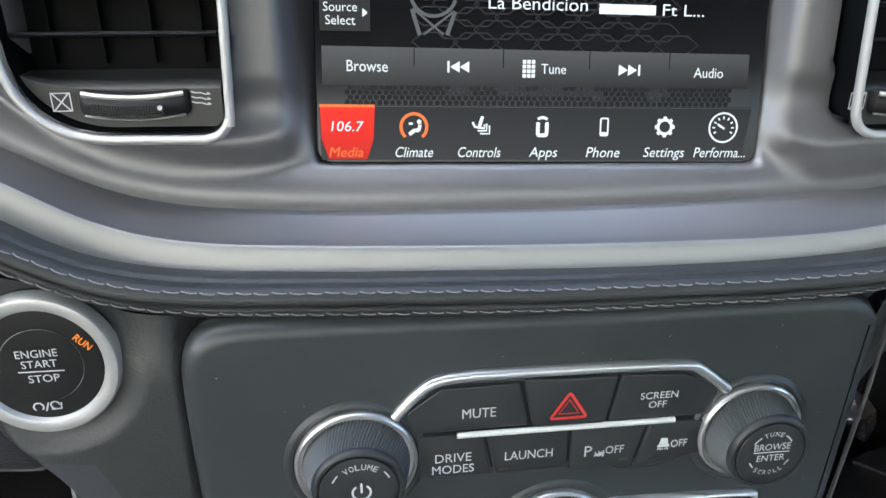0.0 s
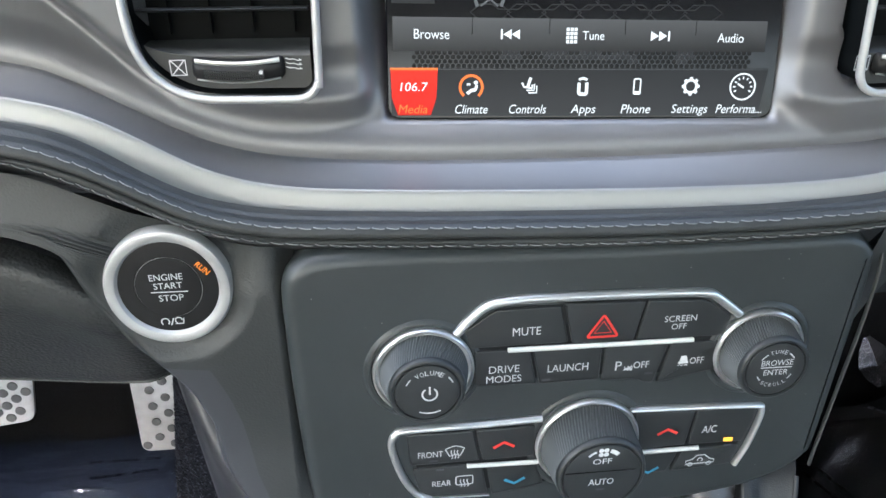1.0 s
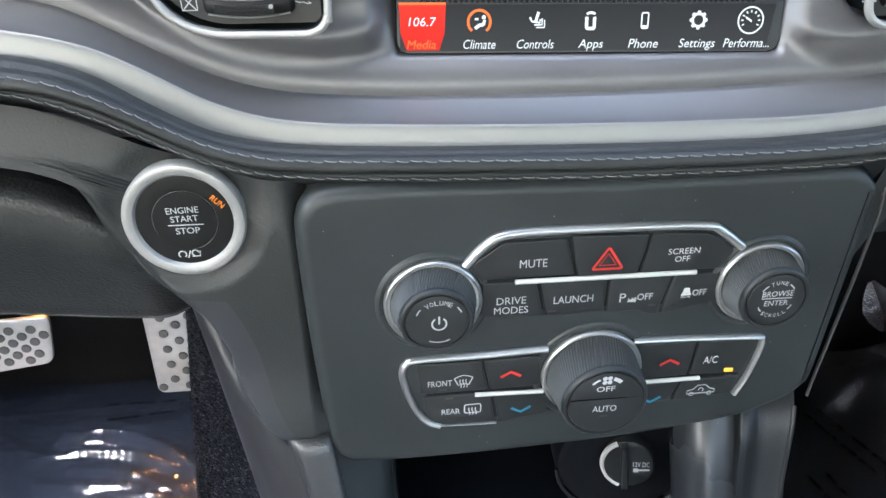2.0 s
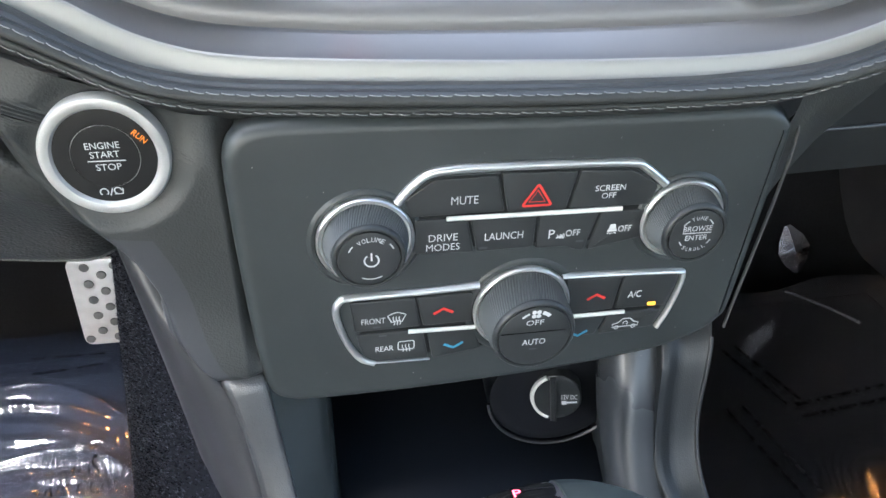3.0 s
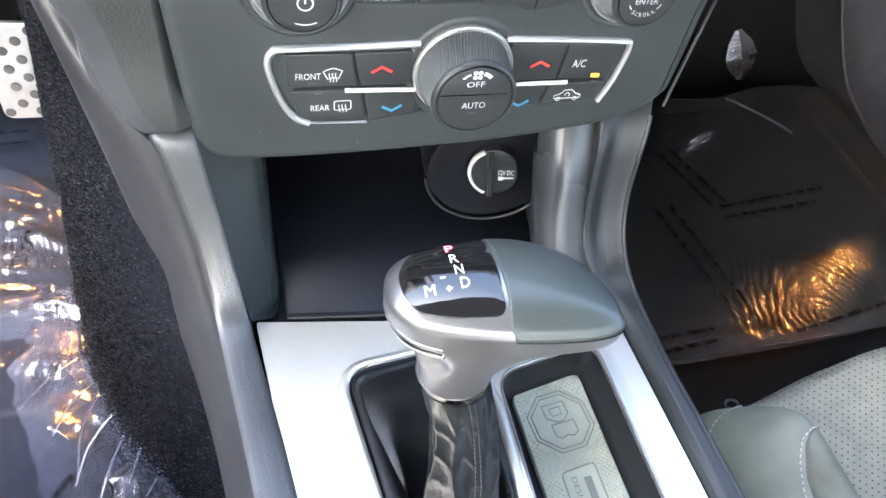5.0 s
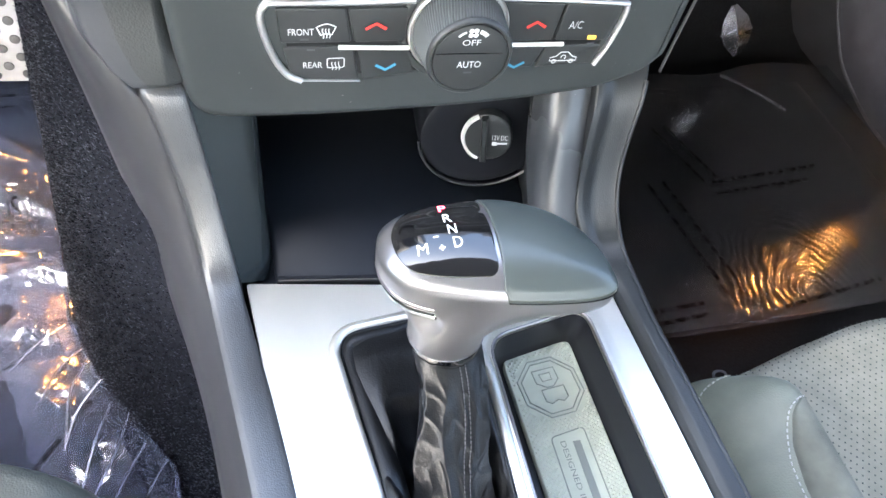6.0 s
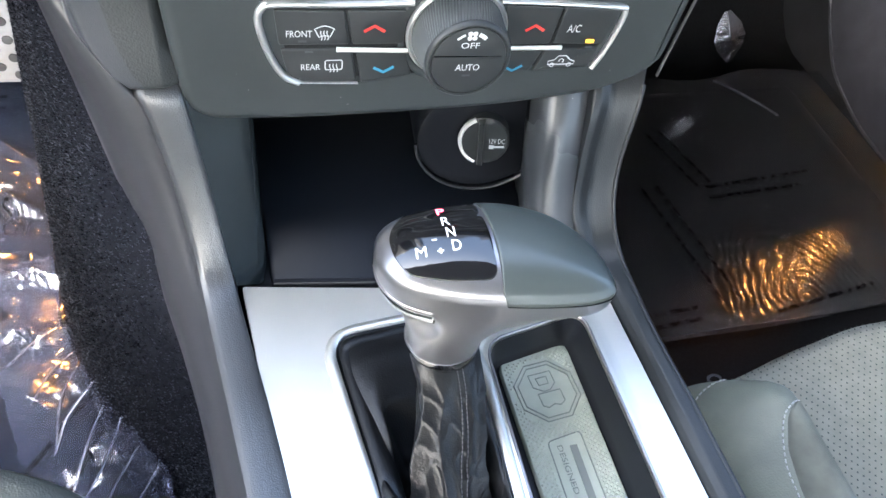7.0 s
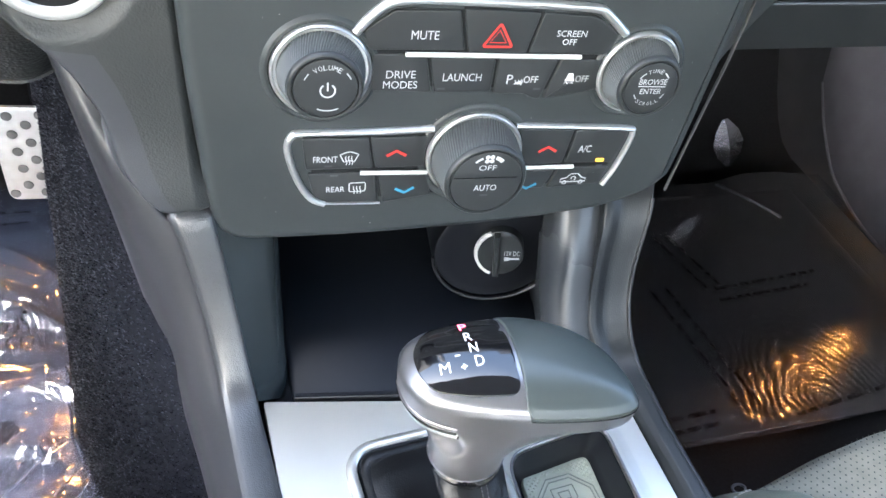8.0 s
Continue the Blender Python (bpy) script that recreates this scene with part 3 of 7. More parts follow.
def pad(u, v):
    x = -0.44 + 0.88 * u
    k = v * (len(pad_profile) - 1)
    i = min(int(k), len(pad_profile) - 2)
    (ya, za), (yb, zb) = pad_profile[i], pad_profile[i + 1]
    t = k - i
    y, dz = ya + (yb - ya) * t, za + (zb - za) * t
    w = blend(0.258, 0.240, y)
    return Vector((x, y + slant(x), (trim_low(x) + 0.002) * (1 - w) + stitch_high(x) * w + (dz if w < 0.5 else dz - 0.002)))


pad_bm = grid(pad, 260, 36)
part("leather_roll", pad_bm, LEATHER, dashboard, "black leather roll with twin seams", angle=60)


def lip(u, v):
    """From the lower seam down and under to the control panel."""
    x = -0.44 + 0.88 * u
    zt = stitch_high(x) - 0.0046
    zl = stitch_low(x) + 0.0035
    pts = [(0.2425, zt), (0.2402, zt - 0.0002), (0.2392, zt - 0.0010), (0.2391, zl + 0.0014), (0.2397, zl + 0.0002), (0.2406, zl - 0.0012), (0.2440, zl - 0.0035), (0.2550, zl - 0.0100), (0.30, zl - 0.03)]
    k = v * (len(pts) - 1)
    i = min(int(k), len(pts) - 2)
    t = k - i
    return Vector((x, pts[i][0] + (pts[i + 1][0] - pts[i][0]) * t + slant(x), pts[i][1] + (pts[i + 1][1] - pts[i][1]) * t))


part("leather_lip", grid(lip, 260, 24), LEATHER, dashboard, angle=60)


def stitches(line, y, up, out):
    bm = bmesh.new()
    x = -0.30
    k = 0
    while x < 0.33:
        step = 0.0062
        slope = (line(x + 0.005) - line(x)) / 0.005
        dx = step / math.hypot(1, slope)
        wob = 0.0002 * math.sin(k * 2.3)
        ends = [Vector((x + dx * a, y + slant(x + dx * a) - out - 0.0004 * b, line(x + dx * a) + up + wob + c)) for a, b, c in ((0.06, -1, 0.0002), (0.3, 1, 0.0001), (0.62, 1, -0.0001), (0.90, -1, -0.0003))]
        sweep(ends, oval(0.00048, 0.00048, 6), (0, -1, 0.3), bm)
        x += dx
        k += 1
    return bm


part("upper_stitching", stitches(stitch_high, 0.2400, 0.0008, 0.0004), THREAD, dashboard, "grey thread seam")
part("lower_stitching", stitches(stitch_low, 0.2400, 0.0038, 0.0008), THREAD, dashboard, "grey thread seam")

left_edge = curve_of([(0.50, -0.062), (0.525, -0.066), (0.535, -0.074), (0.545, -0.084), (0.561, -0.092), (0.592, -0.099), (0.608, -0.106), (0.618, -0.113), (0.627, -0.120), (0.637, -0.129), (0.645, -0.136), (0.654, -0.1405), (0.661, -0.145), (0.665, -0.155), (0.668, -0.20), (0.671, -0.42), (0.80, -0.42)], 0.003)
pad_crease = curve_of([(-0.42, 0.686), (-0.20, 0.6815), (-0.169, 0.6775), (-0.155, 0.6735), (-0.145, 0.667), (-0.141, 0.661), (-0.1385, 0.652)], 0.004)


def lower_pad(u, v):
    z0 = 0.5335 + v * (0.688 - 0.5335)
    xl = left_edge(z0)
    x = -0.046 + (xl + 0.046) * u
    z = z0 + blend(0.35, 1.0, v) * (stitch_low(x) - 0.002 - 0.688)
    y = 0.2465 + max(0, -0.125 - x) * 0.10
    y -= 0.0065 * blend(0.585, 0.5345, z0)
    y += (0.010 - 0.0065 * blend(0.570, 0.540, z0)) * blend(-0.056, -0.046, x)
    y += 0.012 * (1 - blend(0.0, 0.025, v)) ** 2
    y += 0.006 * blend(0.66, 0.69, z0) 
    # the swelling round the start button and its rolled outer edge
    d = math.hypot(x + 0.1003, z - 0.6672)
    y += 0.0040 * blend(0.038, 0.028, d)
    y += 0.0070 * (1 - blend(0.0, 0.012, x - xl)) ** 2 * blend(0.612, 0.630, z0)
    if x < -0.139:
        y += 0.010 * blend(pad_crease(x) + 0.006, pad_crease(x) - 0.001, z)
    roll = blend(0.80, 1.0, u) * blend(0.634, 0.606, z0)
    y += roll * roll * (0.010 + 0.030 * blend(0.565, 0.60, z0))
    return Vector((x, y, z))


part("lower_pad", grid(lambda u, v: lower_pad(0.60 * u, v), 66, 110), LEATHER, dashboard, "black grained leather knee pad", angle=80)
part("pad_side", grid(lambda u, v: lower_pad(0.60 + 0.40 * u, 0.58 * v), 44, 64), PADSIDE, dashboard, "smooth side of the knee pad", angle=80)
part("column_pad", grid(lambda u, v: lower_pad(0.60 + 0.40 * u, 0.58 + 0.42 * v), 60, 60), LEATHER, dashboard, "black leather pad beside the start button", angle=80)
# two out-of-view covers, added to close the dash against outside light
part("dash_cover", grid(lambda u, v: Vector((-0.93 + 1.95 * u, 0.335 + 0.14 * v + 0.05 * (1 - v) ** 2 * 0, 0.83 + 0.055 * math.sin(v * math.pi / 2))), 20, 12), LEATHER, dashboard, "unseen black dashboard top closing the cabin")
part("column_cover", grid(lambda u, v: Vector((-0.93 + 0.53 * u, 0.30 + 0.05 * math.cos(math.pi * v), 0.63 + 0.22 * v)), 12, 20), LEATHER, dashboard, "unseen dark filler pad where the steering wheel would be")
bolster_top = curve_of([(-0.92, 0.705), (-0.30, 0.700), (-0.24, 0.694), (-0.188, 0.6850), (-0.165, 0.681), (-0.150, 0.674), (-0.138, 0.666), (-0.125, 0.655), (-0.110, 0.640), (-0.098, 0.625)], 0.008)
bolster_low = curve_of([(-0.92, 0.600), (-0.23, 0.588), (-0.16, 0.582), (-0.140, 0.581), (-0.128, 0.584), (-0.112, 0.590), (-0.098, 0.598)], 0.006)


def knee(u, v):
    """v: 0 tucked under the crease, then the swelling face, then the turn below."""
    x = -0.098 - 0.82 * u ** 1.6
    hi, lo = bolster_top(x), bolster_low(x)
    rise = hi - lo
    y0 = 0.2550 + max(0, -0.125 - x) * 0.08 + 0.016 * blend(-0.140, -0.104, x)
    pts = smooth_line([(y0 + 0.012, hi + 0.001, 0), (y0 + 0.002, hi - 0.0015, 0), (y0 - 0.0015, hi - 0.10 * rise, 0), (y0 + 0.002, hi - 0.28 * rise, 0), (y0 + 0.022, hi - 0.56 * rise, 0), (y0 + 0.047, lo + 0.06 * rise, 0), (y0 + 0.058, lo - 0.008, 0), (y0 + 0.085, lo - 0.010, 0), (y0 + 0.30, lo + 0.004, 0)], 6)
    p = pts[min(int(v * (len(pts) - 1) + 0.5), len(pts) - 1)]
    return Vector((x, p.x, p.y))


part("knee_bolster", grid(knee, 70, 48), COARSE, dashboard, "black grained leather knee bolster", angle=80)

right_out = curve_of([(0.50, 0.232), (0.525, 0.2335), (0.55, 0.242), (0.59, 0.2575), (0.62, 0.270), (0.646, 0.283), (0.665, 0.300), (0.69, 0.34), (0.75, 0.40)], 0.006)


def right_leg(u, v):
    z = 0.5170 + v * 0.178
    xi = 0.221 + 0.008 * v
    xo = right_out(z)
    x = xi + (xo - xi) * u
    zz = z + blend(0.80, 1.0, v) * (stitch_low(x) - 0.002 - 0.695)
    y = 0.2535 - 0.006 * math.sin(math.pi * min(1, u * 1.6) * 0.5) * blend(0.0, 0.2, u) + slant(x) * blend(0.4, 1, v)
    y += 0.035 * u + 0.03 * blend(0.62, 1.0, u) ** 2
    return Vector((x, y, zz))


part("right_leg", grid(right_leg, 30, 60), LEATHER, dashboard, "black leather edge beside the control panel", angle=80)
# added strip that draws the highlight on the edge beside the panel
edge_line = smooth_line([(0.2295, 0.2455, 0.527), (0.2305, 0.2452, 0.548), (0.2335, 0.245, 0.588), (0.2358, 0.2445, 0.625), (0.2368, 0.245, 0.655), (0.2355, 0.249, 0.668)], 8)
part("edge_highlight", sweep(edge_line, oval(0.0015, 0.0024, 10), (0, -1, 0)), EDGEGLINT, dashboard, "thin paler strip drawn as the highlight along the plastic edge")


def glove(u, v):
    x = 0.236 + 0.78 * u
    k = v * 5
    pts = [(0.322, 0.712), (0.323, 0.684), (0.332, 0.650), (0.352, 0.600), (0.372, 0.555), (0.60, 0.520)]
    i = min(int(k), 4)
    t = k - i
    y = pts[i][0] + (pts[i + 1][0] - pts[i][0]) * t
    z = pts[i][1] + (pts[i + 1][1] - pts[i][1]) * t
    return Vector((x, y + 0.02 * u, z))


part("passenger_pad", grid(lambda u, v: Vector((0.42 + 0.62 * u, 0.262 + 0.09 * v, 0.735 + 0.11 * math.sin(v * math.pi / 2))), 12, 16), LEATHER, dashboard, "black padded passenger fascia")
part("glove_box", grid(glove, 20, 40), KEY, dashboard, "dark plastic glove box face")
seam = [(0.30 + 0.03 * i, 0.3495 + 0.0008 * i, 0.6035) for i in range(22)]
part("glove_seam", sweep(seam, oval(0.003, 0.003, 8), (0, -1, 0)), SMOOTH, dashboard, "lid edge of the glove box")

# ---- control panel ----
panel = thing("control_panel", (0.09, 0.25, 0.515), "matte black audio and climate control panel with three knobs", "control panel")
outline = [(-0.0528, 0.652), (-0.0520, 0.6655), (-0.0480, 0.6755), (-0.0400, 0.6812), (-0.028, 0.6832), (0.0, 0.683), (0.05, 0.681), (0.105, 0.679), (0.163, 0.678), (0.208, 0.677), (0.2205, 0.6745), (0.2285, 0.668), (0.2315, 0.657), (0.2295, 0.60), (0.2268, 0.548), (0.2235, 0.5385), (0.2150, 0.5300), (0.203, 0.5240), (0.180, 0.517), (0.126, 0.5115), (0.075, 0.5095), (0.024, 0.509), (-0.020, 0.5105), (-0.0345, 0.5125), (-0.0445, 0.5185), (-0.0485, 0.529), (-0.0505, 0.56), (-0.0525, 0.615)]
outline = [p.to_2d() for p in smooth_line([(*p, 0) for p in outline + outline[:1]], 5)[:-1]]
F = face_at(0.24)
face = prism(outline, [(0.004, -0.055), (0.002, -0.018), (0.0, -0.010), (0.0005, -0.0062), (0.0018, -0.0030), (0.0036, -0.0012), (0.0056, -0.0003), (0.0075, 0.0)], F)
part("panel_face", face, SOFT, panel, "soft matte black face", angle=50)


def key(name, poly, parent=panel, lift=0.0014):
    bm = prism(rounded(poly, 0.0016, 3), [(0.0, -0.001), (0.0, lift - 0.0006), (0.0003, lift - 0.0001), (0.0008, lift)], F)
    return part(name, bm, KEY, parent, angle=50)


T = face_at(0.2386)
SL = -0.018
# dark gaps behind the keys
part("key_well", prism(rounded([(0.031, 0.6395), (0.0440, 0.6505), (0.1450, 0.6480), (0.160, 0.637), (0.157, 0.612), (0.128, 0.606), (0.098, 0.608), (0.036, 0.610)], 0.004, 4), [(0, -0.002), (0, 0.0004)], F), WELL, panel)
part("key_well", prism(rounded([(0.002, 0.5808), (0.183, 0.5785), (0.183, 0.571), (0.1755, 0.5435), (0.10, 0.5415), (0.014, 0.5395), (0.0075, 0.5440)], 0.004, 4), [(0, -0.002), (0, 0.0004)], F), WELL, panel)

mute = key("mute_button", [(0.0295, 0.6395), (0.0435, 0.6498), (0.0748, 0.6495), (0.0795, 0.6290), (0.032, 0.6298)])
word("MUTE", 0.0520, 0.6353, 0.0655, 0.6398, T, LEGEND, mute, slope=SL)
haz = key("hazard_button", [(0.0762, 0.6510), (0.1152, 0.6492), (0.1112, 0.6272), (0.0812, 0.6282)], lift=0.0022)
T2 = face_at(0.2378)
tri = [(0.0878, 0.6318), (0.1030, 0.6315), (0.0954, 0.6437)]
part("legend", ribbon(rounded(tri, 0.0012, 3), 0.0012, T2, closed=True), RED, haz, "red warning triangle", smooth=False)
tri2 = [(0.0912, 0.6339), (0.0996, 0.6337), (0.0954, 0.6403)]
part("legend", ribbon(tri2, 0.0007, T2, closed=True), RED, haz, smooth=False)
soff = key("screen_off_button", [(0.1170, 0.6490), (0.1440, 0.6470), (0.1500, 0.6442), (0.1600, 0.6368), (0.1580, 0.6258), (0.1128, 0.6272)])
word("SCREEN", 0.1258, 0.6365, 0.1420, 0.6398, T, LEGEND, soff, slope=SL)
word("OFF", 0.1298, 0.6320, 0.1375, 0.6352, T, LEGEND, soff, slope=SL)
drive = key("drive_modes_button", [(0.0340, 0.6280), (0.0605, 0.6270), (0.0650, 0.6060), (0.0340, 0.6078)])
word("DRIVE", 0.0412, 0.6148, 0.0560, 0.6190, T, LEGEND, drive, slope=SL)
word("MODES", 0.0400, 0.6092, 0.0572, 0.6133, T, LEGEND, drive, slope=SL)
launch = key("launch_button", [(0.0620, 0.6268), (0.0965, 0.6255), (0.0965, 0.6058), (0.0665, 0.6058)])
word("LAUNCH", 0.0700, 0.6127, 0.0902, 0.6170, T, LEGEND, launch, slope=SL)
park = key("park_assist_button", [(0.0980, 0.6255), (0.1302, 0.6240), (0.1245, 0.6005), (0.1195, 0.6015), (0.1150, 0.6040), (0.0980, 0.6045)])
word("P", 0.1040, 0.6105, 0.1072, 0.6157, T, LEGEND, park, slope=SL)
arcs = bmesh.new()
for i in range(3):
    ribbon(circle(0.1072 + 0.0014 * i, 0.6112, 0.0018 + 0.0004 * i, 6, -40, 40), 0.0005, T, bm=arcs)
patch([(0.1080, 0.6102), (0.1122, 0.6101), (0.1120, 0.6122), (0.1090, 0.6112)], T, bm=arcs)
part("legend", arcs, LEGEND, park, smooth=False)
word("OFF", 0.1132, 0.6108, 0.1212, 0.6147, T, LEGEND, park, slope=SL)
esc = key("traction_button", [(0.1320, 0.6240), (0.1562, 0.6230), (0.1570, 0.6060), (0.1265, 0.6005)])
car = bmesh.new()
patch([(0.1368, 0.6128), (0.1410, 0.6127), (0.1403, 0.6158), (0.1375, 0.6159)], T, bm=car)
patch([(0.1362, 0.6113), (0.1416, 0.6112), (0.1414, 0.6126), (0.1364, 0.6127)], T, bm=car)
ribbon([(0.1362, 0.6100), (0.1372, 0.6109), (0.1380, 0.6098), (0.1388, 0.6106)], 0.0005, T, bm=car)
ribbon([(0.1396, 0.6100), (0.1404, 0.6108), (0.1412, 0.6097)], 0.0005, T, bm=car)
part("legend", car, LEGEND, esc, "skidding car symbol", smooth=False)
word("OFF", 0.1422, 0.6107, 0.1495, 0.6145, T, LEGEND, esc, slope=SL)

front = key("front_defrost_button", [(0.0005, 0.5812), (0.0345, 0.5800), (0.0378, 0.5606), (0.0022, 0.5612)])
word("FRONT", 0.0060, 0.5660, 0.0187, 0.5698, T, LEGEND, front, slope=SL)
rear = key("rear_defrost_button", [(0.0030, 0.5588), (0.0388, 0.5582), (0.0422, 0.5372), (0.0120, 0.5385), (0.0062, 0.5430)])
word("REAR", 0.0130, 0.5460, 0.0228, 0.5496, T, LEGEND, rear, slope=SL)


def heat_icon(cx, cz, w, h):
    bm = bmesh.new()
    ribbon(rounded([(cx - w / 2, cz - h * 0.3), (cx + w / 2, cz - h * 0.3), (cx + w / 2, cz + h * 0.45), (cx - w / 2, cz + h * 0.45)], 0.0012, 3), 0.0006, T, closed=True, bm=bm)
    for i in (-1, 0, 1):
        ribbon([(cx + i * w * 0.2 + 0.0004 * math.sin(k), cz - h * 0.5 + k * h * 0.11) for k in range(7)], 0.00055, T, bm=bm)
    return bm


def flat(pts):
    return [(p[0], p[1]) for p in pts]


def front_icon(cx, cz, w, h):
    bm = bmesh.new()
    ring = flat(smooth_line([(cx - w * 0.5, cz + h * 0.28, 0), (cx, cz + h * 0.48, 0), (cx + w * 0.5, cz + h * 0.28, 0)], 6)) + flat(smooth_line([(cx + w * 0.28, cz - h * 0.28, 0), (cx, cz - h * 0.18, 0), (cx - w * 0.28, cz - h * 0.28, 0)], 5))
    ribbon(ring, 0.0006, T, closed=True, bm=bm)
    for i in (-1, 0, 1):
        ribbon([(cx + i * w * 0.16 + 0.0004 * math.sin(k), cz - h * 0.5 + k * h * 0.11) for k in range(7)], 0.00055, T, bm=bm)
    return bm


part("legend", front_icon(0.0248, 0.5680, 0.0098, 0.0085), LEGEND, front, "windscreen heating symbol", smooth=False)
part("legend", heat_icon(0.0297, 0.5480, 0.0088, 0.0078), LEGEND, rear, "rear window heating symbol", smooth=False)


def chevron(cx, cz, up, mat, parent):
    s = 1 if up else -1
    bm = ribbon([(cx - 0.0054, cz - s * 0.0017), (cx, cz + s * 0.0014), (cx + 0.0054, cz - s * 0.0019)], 0.0017, T)
    part("legend", bm, mat, parent, smooth=False)


warm_l = key("warmer_button", [(0.0356, 0.5800), (0.0660, 0.5800), (0.0660, 0.5602), (0.0392, 0.5605)])
chevron(0.0500, 0.5700, True, RED, warm_l)
cool_l = key("cooler_button", [(0.0408, 0.5576), (0.0670, 0.5562), (0.0720, 0.5400), (0.0445, 0.5362)])
chevron(0.0562, 0.5443, False, BLUE, cool_l)
warm_r = key("warmer_button", [(0.1180, 0.5822), (0.1505, 0.5802), (0.1480, 0.5576), (0.1210, 0.5572)])
chevron(0.1370, 0.5682, True, RED, warm_r)
cool_r = key("cooler_button", [(0.1180, 0.5535), (0.1450, 0.5535), (0.1400, 0.5400), (0.1140, 0.5405)])
chevron(0.1296, 0.5420, False, BLUE, cool_r)
ac = key("air_conditioning_button", [(0.1520, 0.5802), (0.1842, 0.5785), (0.1842, 0.5710), (0.1802, 0.5562), (0.1495, 0.5576)])
word("A/C", 0.1560, 0.5648, 0.1640, 0.5696, T, LEGEND, ac, slope=SL)
part("indicator", prism(rounded([(0.1692, 0.5578), (0.1742, 0.5575), (0.1743, 0.5597), (0.1693, 0.5600)], 0.0005, 3), [(0, 0), (0, 0.0018)], F), AMBER, ac, "lit amber indicator")
recirc = key("recirculation_button", [(0.1470, 0.5542), (0.1790, 0.5535), (0.1760, 0.5412), (0.1420, 0.5395)])
body_line = [(0.1500, 0.5440), (0.1502, 0.5462), (0.1535, 0.5470), (0.1558, 0.5496), (0.1602, 0.5496), (0.1632, 0.5468), (0.1660, 0.5458), (0.1660, 0.5438)]
bm = ribbon(body_line, 0.0007, T, closed=True)
ribbon(circle(0.1528, 0.5436, 0.0012, 10), 0.0006, T, closed=True, bm=bm)
ribbon(circle(0.1632, 0.5434, 0.0012, 10), 0.0006, T, closed=True, bm=bm)
ribbon(circle(0.158, 0.5462, 0.0014, 8, -60, 200), 0.0006, T, bm=bm)
part("legend", bm, LEGEND, recirc, "car with looping arrow symbol", smooth=False)

# status bars on the keys
for host, pts in ((launch, (0.0675, 0.6078)), (park, (0.1195, 0.6065)), (front, (0.0118, 0.5628)), (rear, (0.0150, 0.5565)), (ac, (0.170, 0.5545))):
    x, z = pts
    part("status_bar", patch([(x, z), (x + 0.0042, z - 0.0001), (x + 0.0042, z + 0.0012), (x, z + 0.0013)], T), SMOOTH, host, smooth=False)


def rail3(pts, y=0.2392):
    return [(x, y, z) for x, z in flat(smooth_line([(a, b, 0) for a, b in pts], 6))]


def trim(name, pts, w, h, mat=CHROME):
    return part(name, sweep(rail3(pts), oval(w, h, 12), (0, -1, 0)), mat, panel, "chrome frame")


trim("upper_frame", [(0.0255, 0.6385), (0.0335, 0.6475), (0.0410, 0.6530), (0.0520, 0.6545), (0.0660, 0.6545), (0.0930, 0.6537), (0.1200, 0.6527), (0.1440, 0.6510), (0.1510, 0.6480), (0.1640, 0.6375)], 0.0045, 0.0050)
trim("lower_frame_left", [(0.0690, 0.5842), (0.0380, 0.5838), (0.0020, 0.5842), (-0.0045, 0.5825), (-0.0070, 0.5755), (-0.0045, 0.5620), (-0.0002, 0.5500), (0.0052, 0.5415), (0.0120, 0.5378)], 0.0038, 0.0046)
trim("lower_frame_right", [(0.1150, 0.5845), (0.1500, 0.5825), (0.1830, 0.5800), (0.1872, 0.5775), (0.1872, 0.5700), (0.1835, 0.5530), (0.1785, 0.5400)], 0.0032, 0.0044)
part("frame_foot", sweep(rail3([(0.0120, 0.5376), (0.028, 0.5366), (0.043, 0.5358)]), oval(0.0008, 0.002, 8), (0, -1, 0)), CHROME, panel)
for a, b in (((0.0500, 0.6277), (0.1420, 0.6252)), ((0.0310, 0.5582), (0.0680, 0.5563)), ((0.1215, 0.5560), (0.1555, 0.5552))):
    part("divider_bar", sweep([(a[0], 0.2382, a[1]), (b[0], 0.2382, b[1])], oval(0.0026, 0.0024, 10), (0, -1, 0)), SILVER, panel, "satin silver divider bar")


def knurled(rb, rt, h0, h1, m, n=190, rows=14):
    """A tapered drum cut with a fine diamond knurl."""
    bm = bmesh.new()
    rings = []
    for k in range(rows + 1):
        t = k / rows
        r, h = rb + (rt - rb) * t, h0 + (h1 - h0) * t
        ring = []
        for i in range(n):
            a = 2 * math.pi * (i + 0.5 * (k % 2)) / n
            q = r * (0.972 if (i + k // 2) % 2 else 1.0)
            ring.append(bm.verts.new(m @ Vector((q * math.cos(a), q * math.sin(a), h))))
        rings.append(ring)
    for k, (a, b) in enumerate(zip(rings, rings[1:])):
        for i in range(n):
            j = (i + 1) % n
            if k % 2:
                bm.faces.new((a[i], b[j], b[i]))
                bm.faces.new((a[i], a[j], b[j]))
            else:
                bm.faces.new((a[i], a[j], b[i]))
                bm.faces.new((a[j], b[j], b[i]))
    return bm


